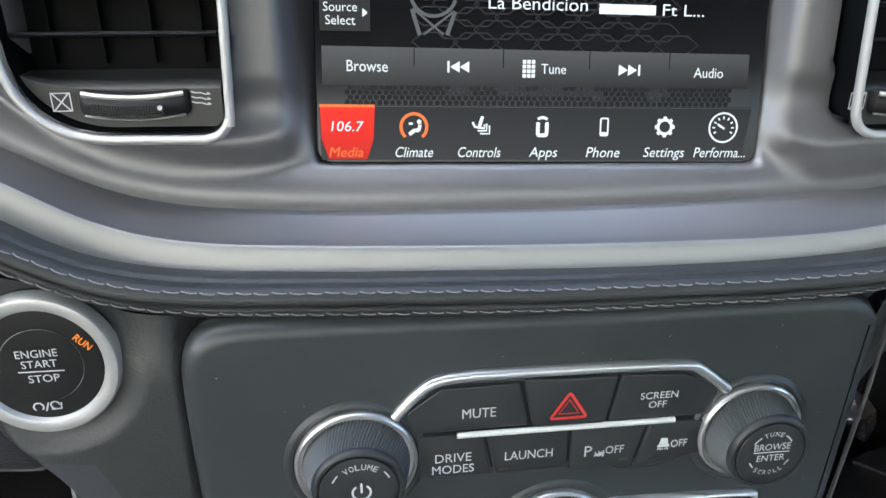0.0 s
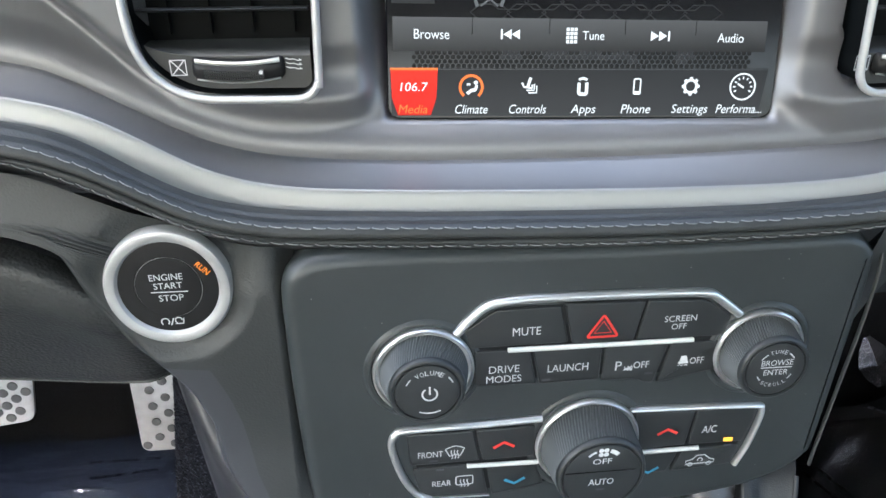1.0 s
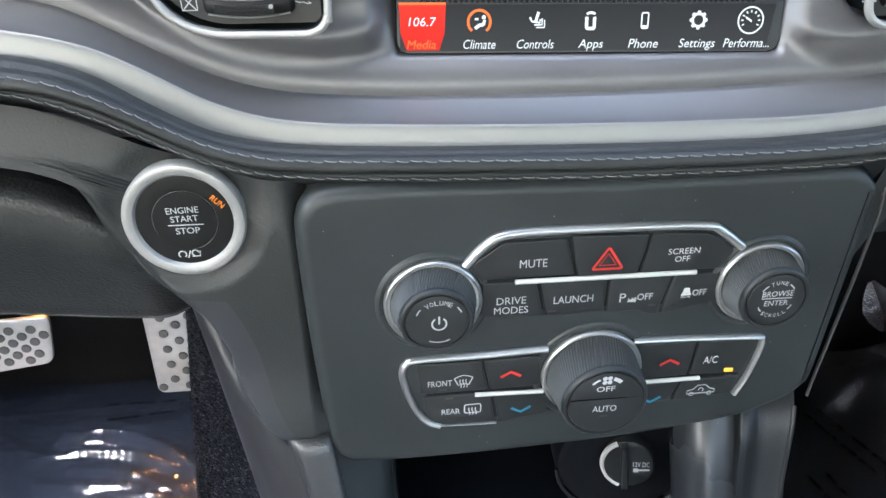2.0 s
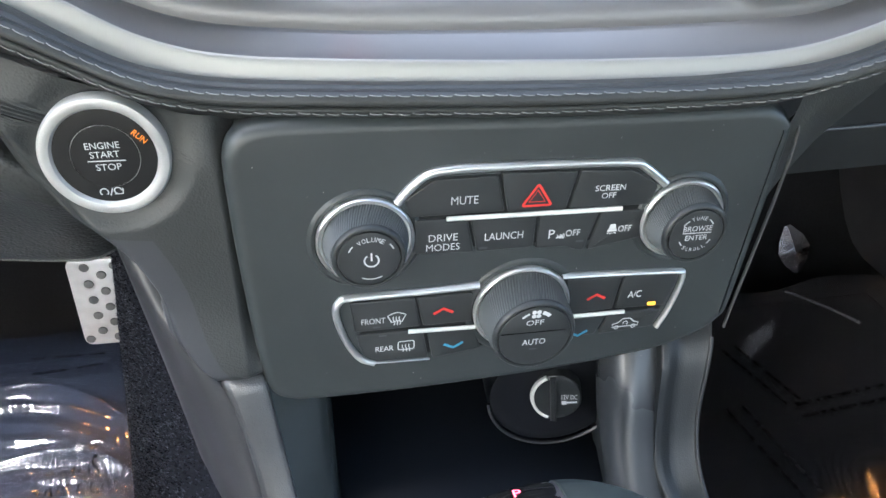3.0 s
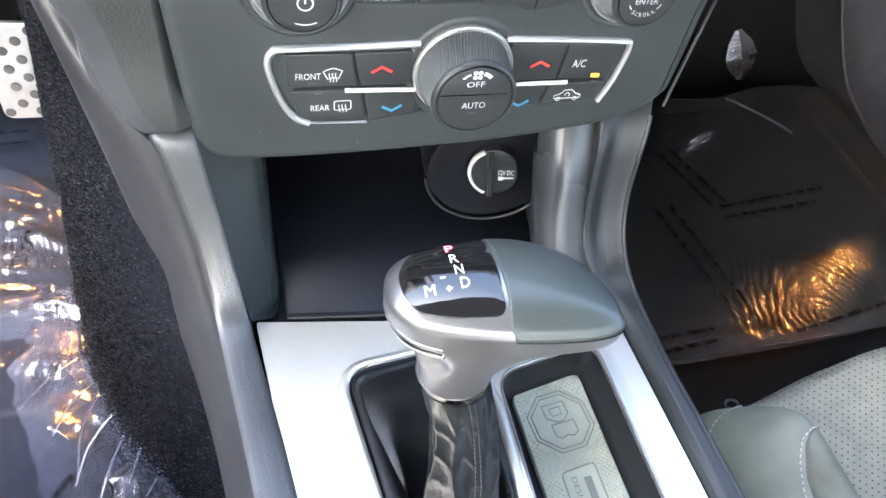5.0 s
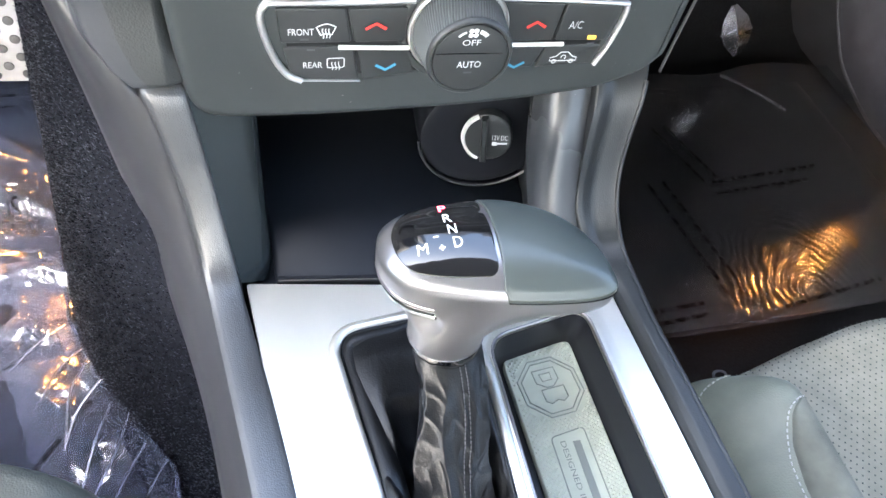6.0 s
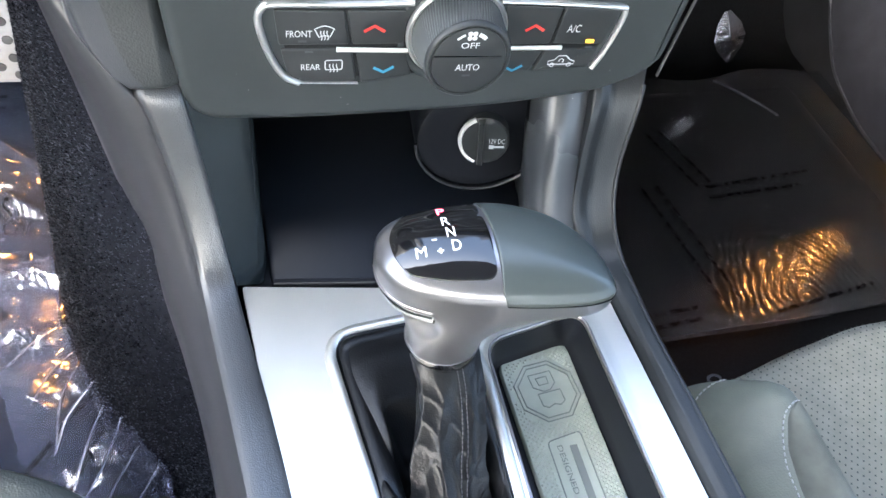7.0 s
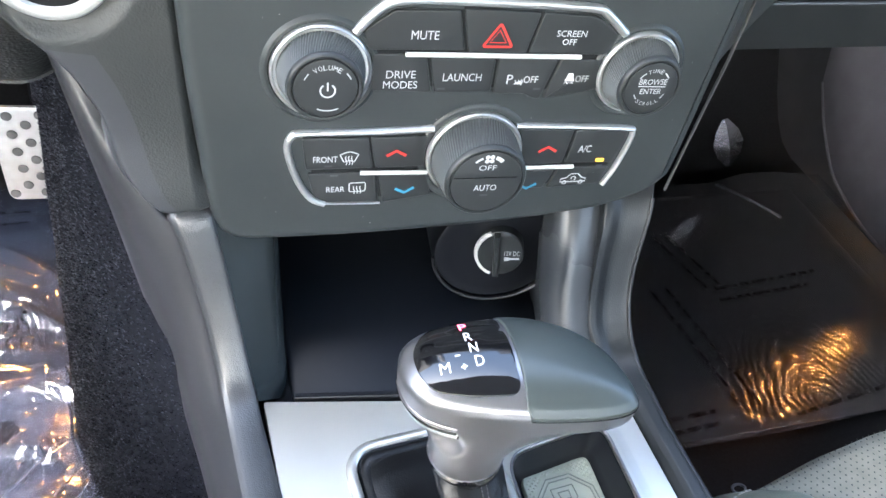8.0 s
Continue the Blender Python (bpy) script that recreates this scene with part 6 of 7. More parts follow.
def fan_sheet(edge, middle, lift, skirt, closed, rows=22):
    """A domed sheet over the handle's top from a middle point out to an edge, with its rim turned down."""
    bm = bmesh.new()
    loops = []
    for p in edge:
        v = Vector(p) - Vector(middle)
        row = [Vector(middle) + v * (k / rows) for k in range(1, rows + 1)]
        pts = [Vector((*c, top_z(c.x, c.y, lift))) for c in row]
        last = pts[-1]
        out = Vector((v.x, v.y, 0)).normalized()
        pts += [last + out * skirt * 0.35 - Vector((0, 0, skirt * 0.25)), last + out * skirt * 0.5 - Vector((0, 0, skirt * 1.1)), last + out * skirt * 0.4 - Vector((0, 0, skirt * 2.2))]
        loops.append([bm.verts.new(q) for q in pts])
    mid = bm.verts.new((*middle, top_z(*middle, lift)))
    n = len(loops)
    for i in range(n if closed else n - 1):
        a, b = loops[i], loops[(i + 1) % n]
        bm.faces.new((mid, a[0], b[0]))
        for k in range(len(a) - 1):
            bm.faces.new((a[k], a[k + 1], b[k + 1], b[k]))
    return bm


cap_start, cap_end = math.atan2(0.0300, 0.0002), math.atan2(-0.0290, 0.0022)
cap_edge = []
for i in range(91):
    a = cap_start + (cap_end - cap_start) * i / 90
    cap_edge.append((HEAD[0] + head_reach(a) * 0.985 * math.cos(a), HEAD[1] + head_reach(a) * 0.985 * math.sin(a)))
seam_edge = [(0.0882 + 0.0012 * (1 - (2 * t - 1) ** 2), cap_edge[-1][1] + 0.0035 + (cap_edge[0][1] - cap_edge[-1][1] - 0.0055) * t) for t in (i / 24 for i in range(25))]
part("grip_cap", fan_sheet(cap_edge + seam_edge, (0.108, 0.124), 0.0014, 0.0016, True), MATTE, shifter, "matte grey grip cap", angle=80)
part("cap_gap", sweep([(x, y, top_z(x, y) - 0.0006) for x, y in ((HEAD[0] + (p[0] - HEAD[0]) * 1.012, HEAD[1] + (p[1] - HEAD[1]) * 1.012) for p in cap_edge)], oval(0.0012, 0.0012, 6), (0, 0, 1)), DARK, shifter, "dark gap under the grip cap")
disp_edge = rounded([(0.0415, 0.1400), (0.0505, 0.1515), (0.0700, 0.1552), (0.0862, 0.1556), (0.0872, 0.1310), (0.0862, 0.1070), (0.0640, 0.1105), (0.0475, 0.1165), (0.0422, 0.1270)], 0.006, 5)
disp = part("gear_display", fan_sheet([(p[0], p[1]) for p in disp_edge], (0.067, 0.133), 0.0004, 0.0006, True), GLOSS, shifter, "glossy black gear display", angle=80)


def gear_letter(ch, x, y, size, mat, turn=-3):
    m = Matrix.Translation((x, y, 0)) @ Matrix.Rotation(radians(turn), 4, "Z")
    w = 0.36 if ch not in "M" else 0.44
    if ch in "-+":
        bm = ribbon([(-size * 0.4, 0), (size * 0.4, 0)], 0.0008, m, 0)
        if ch == "+":
            ribbon([(0, -size * 0.4), (0, size * 0.4)], 0.0008, m, 0.0001, bm=bm)
        me = finish(bm, "gear_letter", mat, False)
    else:
        me = lettering(ch, -size * w, -size / 2, size * w, size / 2, m, "gear_letter")
        me.materials.append(mat)
    for v in me.vertices:
        v.co.z = top_z(v.co.x, v.co.y, 0.0007)
    part("gear_letter", me, mat, disp, "glowing red letter" if mat is GEARRED else "", smooth=False)


GW = glow("gear_white", (0.85, 0.87, 0.9), 0.7)
gear_letter("P", 0.0680, 0.1480, 0.0053, GEARRED)
gear_letter("R", 0.0684, 0.1402, 0.0054, GW)
gear_letter("N", 0.0692, 0.1332, 0.0056, GW)
gear_letter("D", 0.0703, 0.1255, 0.0058, GW)
gear_letter("M", 0.0538, 0.1252, 0.0055, GW)
gear_letter("-", 0.0608, 0.1302, 0.0030, GW)
gear_letter("+", 0.0625, 0.1238, 0.0036, GW)
# release trigger on the driver's flank: two metal blades with a dark slot between them
flank_angles = [radians(d) for d in (168, 178, 188, 196, 203, 209, 214)]
for z, shrink, rad, mat in ((0.5068, 0.978, 0.0016, TITAN), (0.5034, 0.958, 0.0018, GLOSS), (0.5000, 0.932, 0.0019, CHROME), (0.4970, 0.885, 0.0014, GLOSS)):
    pts = [(HEAD[0] + head_reach(a) * shrink * math.cos(a), HEAD[1] + head_reach(a) * shrink * math.sin(a), z - 0.0015 * k / 6) for k, a in enumerate(flank_angles)]
    part("trigger_blade", sweep(smooth_line(pts, 6), oval(rad * 2, rad * 1.5, 10), (-0.7, -0.6, 0.3)), mat, shifter, "metal trigger blade" if mat is not GLOSS else "dark slot of the trigger")
part("collar", loft([ring_at(0.0715, 0.1190 - 0.0008 * i, 0.4655 - 0.0028 * i, r, r * 0.93, 48, 2.0) for i, r in enumerate((0.0186, 0.0190, 0.0188, 0.0176))]), GLOSS, shifter, "glossy black collar")
part("collar_line", sweep([p + Vector((0, 0, 0.0003)) for p in ring_at(0.0715, 0.1195, 0.4655, 0.0202, 0.0187, 48, 2.0, 0)], oval(0.0008, 0.0008, 6), (0, 0, 1), closed=True), TITAN, shifter, "thin metal line")

# boot frame, its padded flange and the creased boot
rim_path = [(p[0], p[1], 0.4208) for p in inset(boot_edge, -0.0028)]
part("boot_frame", sweep(rim_path, [(-0.0034, -0.0010), (0.0034, -0.0010), (0.0031, 0.0008), (0.0018, 0.0019), (0.0, 0.0022), (-0.0018, 0.0019), (-0.0031, 0.0008)], (0, 0, 1), closed=True), PLATE, shifter, "raised bright frame round the boot")
base = inset(boot_edge, 0.0008)
flange = bmesh.new()
padded = []
for d, z in ((0.0, 0.4206), (0.0012, 0.4226), (0.0040, 0.4236), (0.0085, 0.4226), (0.0120, 0.4190), (0.0140, 0.4110), (0.0145, 0.4000)):
    wide, slim = inset(base, d), inset(base, d * 0.30)
    padded.append([flange.verts.new((*(Vector(q[:2]).lerp(Vector(p[:2]), blend(0.090, 0.055, q[0]))), z + 0.0006 * math.sin(k * 0.9))) for k, (p, q) in enumerate(zip(wide, slim))])
for a, b in zip(padded, padded[1:]):
    for i in range(len(a)):
        flange.faces.new((a[i], a[(i + 1) % len(a)], b[(i + 1) % len(a)], b[i]))
part("boot_flange", flange, BOOT, shifter, "padded leather edge of the boot", angle=80)
reach_from = Vector((0.068, 0.035))


def reach(a):
    """Distance from the middle of the opening to its edge in direction a."""
    d, far, k = Vector((math.cos(a), math.sin(a))), 0.0, len(base)
    for j in range(k):
        p, q = base[j] - reach_from, base[(j + 1) % k] - reach_from
        e = q - p
        den = d.x * e.y - d.y * e.x
        if abs(den) > 1e-12:
            s, u = (p.x * e.y - p.y * e.x) / den, (p.x * d.y - p.y * d.x) / den
            if s > 0 and -1e-6 <= u <= 1 + 1e-6:
                far = max(far, s)
    return far


BN = 180
far_at = [reach(2 * math.pi * i / BN) for i in range(BN)]


# long folds of the sleeve: angle, sway, beat and lead along it, height, width
boot_ridges = ((-158, 0.22, 6.0, 0.4, 0.0085, 0.30), (-112, 0.16, 8.0, 1.6, 0.0060, 0.22), (-62, 0.12, 5.0, 0.2, 0.0045, 0.35), (-18, 0.25, 5.5, 2.2, 0.0080, 0.26), (60, 0.2, 4.0, 1.0, 0.0060, 0.4), (140, 0.2, 5.0, 0.0, 0.0060, 0.4))


def boot_ring(t):
    """t: 0 at the collar, 0.55 at the foot of the sleeve, 1 at the frame."""
    out = []
    s = min(1.0, t / 0.55)
    cx, cy = 0.0718 - 0.003 * s + 0.0022 * math.sin(6 * s), 0.1180 - 0.080 * s ** 1.1
    r = 0.0172 + 0.0014 * math.sin(math.pi * s) + 0.0030 * s
    z = 0.4610 - 0.054 * s
    w = blend(0.53, 1.0, t) ** 0.9
    env = blend(0.0, 0.25, s)
    for i in range(BN):
        a = 2 * math.pi * i / BN
        d = Vector((math.cos(a), math.sin(a)))
        near = Vector((cx, cy)) + d * r * (1 + 0.10 * math.sin(2 * a + 1))
        p = near.lerp(reach_from + d * far_at[i], w)
        off = 0.0
        for at, sway, beat, lead, high, wide in boot_ridges:
            gap = (a - radians(at) - sway * math.sin(beat * s + lead) + math.pi) % (2 * math.pi) - math.pi
            off += high * (0.35 + 0.65 * s) * (math.exp(-abs(gap) / wide) - 0.25)
        knuckle = (1 - abs(noise.noise((1.6 * a, 7 * s + 0.8 * math.sin(2 * a), 4.0)))) ** 4
        off = (off + 0.0012 * knuckle) * env * (1 - w) + 0.0002 * noise.noise((9 * a, 40 * s, 2.0)) * env
        p = p + d * off
        zz = z * (1 - w) + 0.4225 * w
        if w > 0:
            pleat = 1.25 * math.sin(a * 4 + 1.1 * math.sin(2 * a) + 3 * w) + 0.6 * math.sin(9 * a + 4 * w)
            zz -= (0.019 - 0.009 * blend(-0.2, -0.9, math.cos(a - 0.5))) * math.sin(math.pi * min(1, w / 0.56)) ** 1.2 - (0.003 + 0.009 * blend(0.1, -0.8, math.cos(a - 0.5))) * blend(0.45, 0.70, w) * blend(1.0, 0.80, w)
            zz += (0.0060 + 0.0035 * blend(-0.2, -0.9, math.cos(a - 0.5))) * pleat * math.sin(math.pi * w)
        out.append(Vector((p.x, p.y, zz)))
    return out


boot_rings = [boot_ring(i / 150) for i in range(151)]
boot_part = part("boot", loft(boot_rings, (False, False)), BOOT, shifter, "creased glossy black leather boot", angle=80)
for off in (0.02, 0.22):
    seam_bm = bmesh.new()
    line = []
    for i in range(2, 82):
        f = ((-math.pi / 2 + 0.18 + off) % (2 * math.pi)) / (2 * math.pi) * BN
        j = int(f)
        line.append(boot_rings[i][j].lerp(boot_rings[i][(j + 1) % BN], f - j) + Vector((0.0002, -0.0004, 0.0003)))
    for i in range(0, len(line) - 2, 2):
        sweep([line[i].lerp(line[i + 2], q) for q in (0.10, 0.5, 0.80)], oval(0.0006, 0.0006, 6), (0, -0.6, 0.8), seam_bm)
    part("boot_stitching", seam_bm, DARKTHREAD, boot_part, "dark grey seam")

# ---- tunnel carpet ----
tunnel_top = curve_of([(-0.5, -0.0), (-0.3, -0.012), (0.0, -0.036), (0.1, -0.042), (0.2, -0.053), (0.3, -0.082), (0.4, -0.116), (0.72, -0.210), (0.95, -0.278)], 0.05)
tunnel_foot = curve_of([(-0.5, -0.03), (-0.3, -0.055), (0.0, -0.085), (0.17, -0.122), (0.34, -0.200), (0.45, -0.235), (0.67, -0.274), (0.95, -0.333)], 0.05)


def tunnel(u, v):
    y = -0.30 + 1.20 * u
    top = 0.362 + 0.22 * blend(0.17, 0.30, y)
    n = 0.003 * noise.noise((y * 14, v * 5, 3))
    return Vector((tunnel_top(y) + (tunnel_foot(y) - tunnel_top(y)) * v ** 0.85 + n, y, top + (0.03 - top) * v))


felt = tagged(part("tunnel_carpet", grid(tunnel, 90, 40), CARPET, None, angle=80), "black felt carpet covering the side of the transmission tunnel", "carpet", kind="structure")
rng = random.Random(5)
tufts = bmesh.new()
for k in range(80000):
    u, v = 0.22 + 0.70 * rng.random(), rng.random()
    p = tunnel(u, v)
    a, h = rng.random() * 6.28, 0.0006 + 0.0014 * rng.random()
    w = Vector((0.0002 * math.cos(a), 0.0008 * math.cos(a + 1), 0.0008 * math.sin(a)))
    tip = p + Vector((-h, 0.0012 * math.cos(a * 3), h * 0.8 + 0.0012 * math.sin(a * 5)))
    tufts.faces.new([tufts.verts.new(q) for q in (p - w, p + w, tip)])
tagged(part("carpet_pile", tufts, PILE, felt, smooth=False), kind="stuff")


def tunnel_r(u, v):
    y = -0.30 + 1.20 * u
    x0 = 0.234 + 0.10 * max(0, y - 0.2)
    return Vector((x0 + 0.02 * v, y, 0.31 - 0.28 * v))


tagged(part("tunnel_carpet", grid(tunnel_r, 40, 20), FLOORC, None, angle=80), "black carpet on the passenger flank of the tunnel", "carpet", kind="structure")


# ---- pedals ----
def pedal(name, label, corners, y, tilt, studs):
    """A dimpled plate; corners in x, z at depth y."""
    p = thing(name, (sum(c[0] for c in corners) / 4, y, min(c[1] for c in corners)), label, "pedal", "foot pedals")
    m = face_at(y)
    poly = rounded(corners, 0.012, 5)
    part("plate", prism(poly, [(0, -0.006), (0, -0.001), (0.0015, 0.0)], m), STEEL, p, "brushed steel plate", angle=50)
    x0, x1 = min(c[0] for c in corners), max(c[0] for c in corners)
    z0, z1 = min(c[1] for c in corners), max(c[1] for c in corners)
    j = 0
    z = z0 + 0.012
    inner = inset(poly, 0.007)
    while z < z1 - 0.004:
        x = x0 + 0.008 + (studs / 2 if j % 2 else 0)
        while x < x1 - 0.006:
            turns = sum((a.y > z) != (b.y > z) and x < (b.x - a.x) * (z - a.y) / (b.y - a.y) + a.x for a, b in zip(inner, inner[1:] + inner[:1]))
            ok = turns % 2 == 1
            if ok:
                part("rubber_stud", lathe([(0.0058, 0.0), (0.0055, 0.0014), (0.0044, 0.0020)], 16, m @ Matrix.Translation((x, z, 0))), STUD, p)
            x += studs
        z += studs * 0.36
        j += 1
    part("arm", box(p.location.x - 0.008, p.location.x + 0.008, y + 0.006, y + 0.10, p.location.z + 0.05, p.location.z + 0.09), DARK, p)
    return p


pedal("accelerator_pedal", "steel accelerator pedal with black rubber studs", [(-0.310, 0.174), (-0.240, 0.172), (-0.228, 0.302), (-0.305, 0.306)], 0.72, 0, 0.034)
pedal("brake_pedal", "wide steel brake pedal with black rubber studs", [(-0.535, 0.240), (-0.415, 0.254), (-0.402, 0.322), (-0.535, 0.318)], 0.70, 0, 0.025)


# ---- protective film on the floor ----
def crease_lift(x, y, lines, width):
    """Height of sharp folds that run along the given polylines (x, y, height)."""
    best = 0.0
    for line in lines:
        for (ax, ay, ah), (bx, by, bh) in zip(line, line[1:]):
            dx, dy = bx - ax, by - ay
            t = min(1, max(0, ((x - ax) * dx + (y - ay) * dy) / (dx * dx + dy * dy)))
            d = math.hypot(x - ax - dx * t, y - ay - dy * t)
            if d < width:
                best = max(best, (ah + (bh - ah) * t) * (1 - d / width) ** 1.4)
    return best


driver_folds = [[(-0.47, 0.775, 0.020), (-0.412, 0.770, 0.026), (-0.366, 0.755, 0.026), (-0.318, 0.721, 0.022), (-0.272, 0.675, 0.012)],
                [(-0.46, 0.640, 0.014), (-0.383, 0.641, 0.024), (-0.324, 0.636, 0.026), (-0.295, 0.619, 0.022), (-0.255, 0.592, 0.012)],
                [(-0.44, 0.715, 0.010), (-0.37, 0.690, 0.017), (-0.31, 0.655, 0.008)], [(-0.33, 0.505, 0.010), (-0.27, 0.512, 0.018), (-0.22, 0.495, 0.010)],
                [(-0.40, 0.54, 0.006), (-0.33, 0.575, 0.012), (-0.26, 0.560, 0.008)], [(-0.250, 0.70, 0.012), (-0.262, 0.755, 0.018), (-0.305, 0.80, 0.010)],
                [(-0.50, 0.735, 0.010), (-0.43, 0.742, 0.018), (-0.36, 0.722, 0.018), (-0.30, 0.690, 0.010)], [(-0.48, 0.690, 0.008), (-0.41, 0.675, 0.016), (-0.35, 0.665, 0.012)],
                [(-0.42, 0.600, 0.008), (-0.35, 0.603, 0.014), (-0.29, 0.585, 0.008)], [(-0.30, 0.440, 0.008), (-0.25, 0.425, 0.014), (-0.20, 0.435, 0.008)]]


def facets(x, y, seed):
    """Creased sheet: cones that meet in sharp ridges, 0 to about 1."""
    near = noise.voronoi(Vector((x, y, seed)))[0]
    return min(1.0, near[0]), near[1] - near[0]


def crumpled(u, v):
    x, y = -0.66 + 0.50 * u, -0.02 + 0.92 * v
    q = noise.noise((x * 6 + 3, y * 4, 3.0))
    warp = noise.noise((x * 9, y * 9, 1.0))
    a, ridge = facets(x * 7 + 0.6 * warp + 3 * y, y * 15 + 0.8 * warp, 3.0)
    b, fine = facets(x * 20 + 0.5 * warp + 6 * y, y * 34 + 0.5 * warp, 8.0)
    h = 0.006 * q + 0.0095 * a * a + 0.0030 * b * b + 0.003 * max(0.0, 0.25 - ridge)
    fold = crease_lift(x, y, driver_folds, 0.020)
    h *= 1 - 0.85 * min(1.0, fold / 0.006)
    for cx, cy, r in ((-0.31, 0.625, 0.07), (-0.285, 0.465, 0.04)):
        h *= 1 - 0.8 * blend(r * 1.2, r * 0.8, math.hypot(x - cx, y - cy))
    h = max(h, 0) + fold + 0.02 * blend(0.62, 1.0, u) ** 1.5 * blend(0.80, 0.1, v)
    return Vector((x + 0.02 * noise.noise((y * 7, 3, 0)) * u, y + 0.012 * noise.noise((x * 8, 3, 5)), 0.057 + h + 0.40 * blend(0.90, 1.3, y)))


passenger_folds = [[(0.785, 0.806, 0.004), (0.797, 0.792, 0.009), (0.832, 0.745, 0.012), (0.860, 0.706, 0.006)], [(0.865, 0.705, 0.004), (0.92, 0.712, 0.010), (0.985, 0.735, 0.006)]]


def lying(u, v):
    x, y = 0.300 + 0.72 * u, 0.312 + 0.020 * blend(0.4, 0.95, u) + (0.50 + 0.05 * noise.noise((u * 4.5, 0.3, 3.0))) * v
    h = 0.003 + 0.0012 * noise.noise((x * 7, y * 6, 8.0)) + 0.005 * blend(0.014, 0.0, v)
    # rucks pressed into the film in arches, like a fingerprint, and a small puckered place
    ax, ay = x - 0.700, y - 0.345
    r = math.hypot(ax, ay * 0.72) + 0.014 * noise.noise((x * 16, y * 16, 2.0)) + 0.006 * noise.noise((x * 45, y * 45, 6.0))
    h += 0.0011 * math.sin(r * 6.283 / 0.0108) * blend(0.150, 0.110, r) * blend(0.325, 0.360, y) * (0.55 + 0.45 * blend(-0.2, 0.2, noise.noise((x * 30, y * 30, 4.0))))
    h += 0.0016 * noise.noise((x * 75, y * 60, 1.0)) * blend(0.050, 0.015, math.hypot(x - 0.575, y - 0.350))
    return Vector((x, y, 0.050 + h + 0.47 * blend(0.90, 1.3, y)))


driver_film = tagged(part("floor_film", grid(crumpled, 190, 300), FILM, None, angle=180), "crumpled clear protective film on the driver floor", "plastic film")
passenger_film = tagged(part("floor_film", grid(lying, 340, 240), FLATFILM, None, angle=180), "clear protective film lying over the passenger floor mat", "plastic film")


def drape(u, v):
    """Film drawn up against the side of the tunnel, hanging in sharp folds."""
    y = 0.02 + 0.52 * u
    top = 0.060 + 0.15 * blend(0.46, 0.12, y) + 0.012 * noise.noise((y * 24, 1, 2))
    z = 0.045 + (top - 0.045) * v
    x = tunnel_foot(y) + (tunnel_top(y) - tunnel_foot(y)) * (z - 0.03) / 0.36 - 0.006 - 0.085 * (1 - v) ** 2
    s = y + 0.10 * (1 - v)
    a, ridge = facets(s * 22 + 1.5 * v, v * 2.6 + s * 5, 11.0)
    b, fine = facets(s * 60 + 3 * v, v * 7 - s * 9, 15.0)
    out = (0.026 * a * a + 0.007 * b * b) * math.sin(math.pi * (0.08 + 0.86 * v)) + 0.5 * crease_lift(y, 0.3 * v, hem_folds, 0.010)
    return Vector((x - out, y - 0.15 * out, z + 0.6 * out * (1 - v)))


rng = random.Random(11)
hem_folds = []
for k in range(12):
    y0 = 0.06 + 0.40 * (k + 0.6 * rng.random()) / 12
    y1 = y0 - 0.045 - 0.045 * rng.random()
    h = 0.007 + 0.009 * rng.random()
    hem_folds.append([(y0, 0.30 - 0.03 * rng.random(), h * 0.4), (y0 * 0.55 + y1 * 0.45 + 0.004, 0.17, h), (y1, 0.10 * rng.random(), h * 0.6)])
hem = part("drawn_up_edge", grid(drape, 300, 60), HEMFILM, driver_film, "bunched edge of the film", angle=180)
roll = [drape(i / 60, 1.0) + Vector((-0.002, 0, 0.001 + 0.0015 * math.sin(i * 1.7))) for i in range(61)]
part("rolled_hem", sweep(roll, oval(0.0030, 0.0022, 6), (0.2, 0, 1)), HEMFILM, driver_film, "rolled hem of the film")
# thin pale strips laid along the hem folds as their bright highlights
for line in hem_folds:
    path = [drape((a - 0.02) / 0.52, min(1, b / 0.3)) for a, b, h in line]
    part("fold_glint", sweep(smooth_line([p + Vector((-0.0012, 0, 0.0010)) for p in path], 8), oval(0.0036, 0.0012, 8), (-0.6, 0, 0.8)), FOIL, driver_film)
# one wider pale strip drawn as the bright streak on the passenger film
for line in passenger_folds[:1]:
    path = [Vector((a, b, 0.055 + 0.35 * h)) for a, b, h in line]
    part("fold_glint", sweep(smooth_line(path, 8), oval(0.0060, 0.0036, 7), (0, -0.5, 0.9)), TIPFOIL, passenger_film)
for ob, side in ((driver_film, Vector((0, 0, 1))), (passenger_film, Vector((0, 0, 1))), (hem, Vector((-0.7, -0.2, 0.7)))):
    ob.visible_shadow = False
    if sum(f.normal.dot(side) * f.area for f in ob.data.polygons) < 0:
        ob.data.flip_normals()
# print on the films: the words that can be read, and bars for the rest
for body, fx, fy, w, turn in (("A MUST", -0.372, 0.600, 0.088, 3), ("TIVE COV", -0.374, 0.572, 0.098, 2), ("MUST", -0.243, 0.424, 0.060, 196), ("ECTIVE", -0.232, 0.452, 0.062, 206)):
    m = Matrix.Translation((fx, fy, 0)) @ Matrix.Rotation(radians(turn), 4, "Z")
    me = lettering(body, 0, 0, w, 0.020, m, "film_lettering", 0)
    for v in me.vertices:
        v.co.z = crumpled((v.co.x + 0.66) / 0.50, (v.co.y + 0.02) / 0.92).z - 0.0012
    me.materials.append(PRINT)
    part("film_lettering", me, PRINT, driver_film, "black printed words", smooth=False)
bars = random.Random(21)
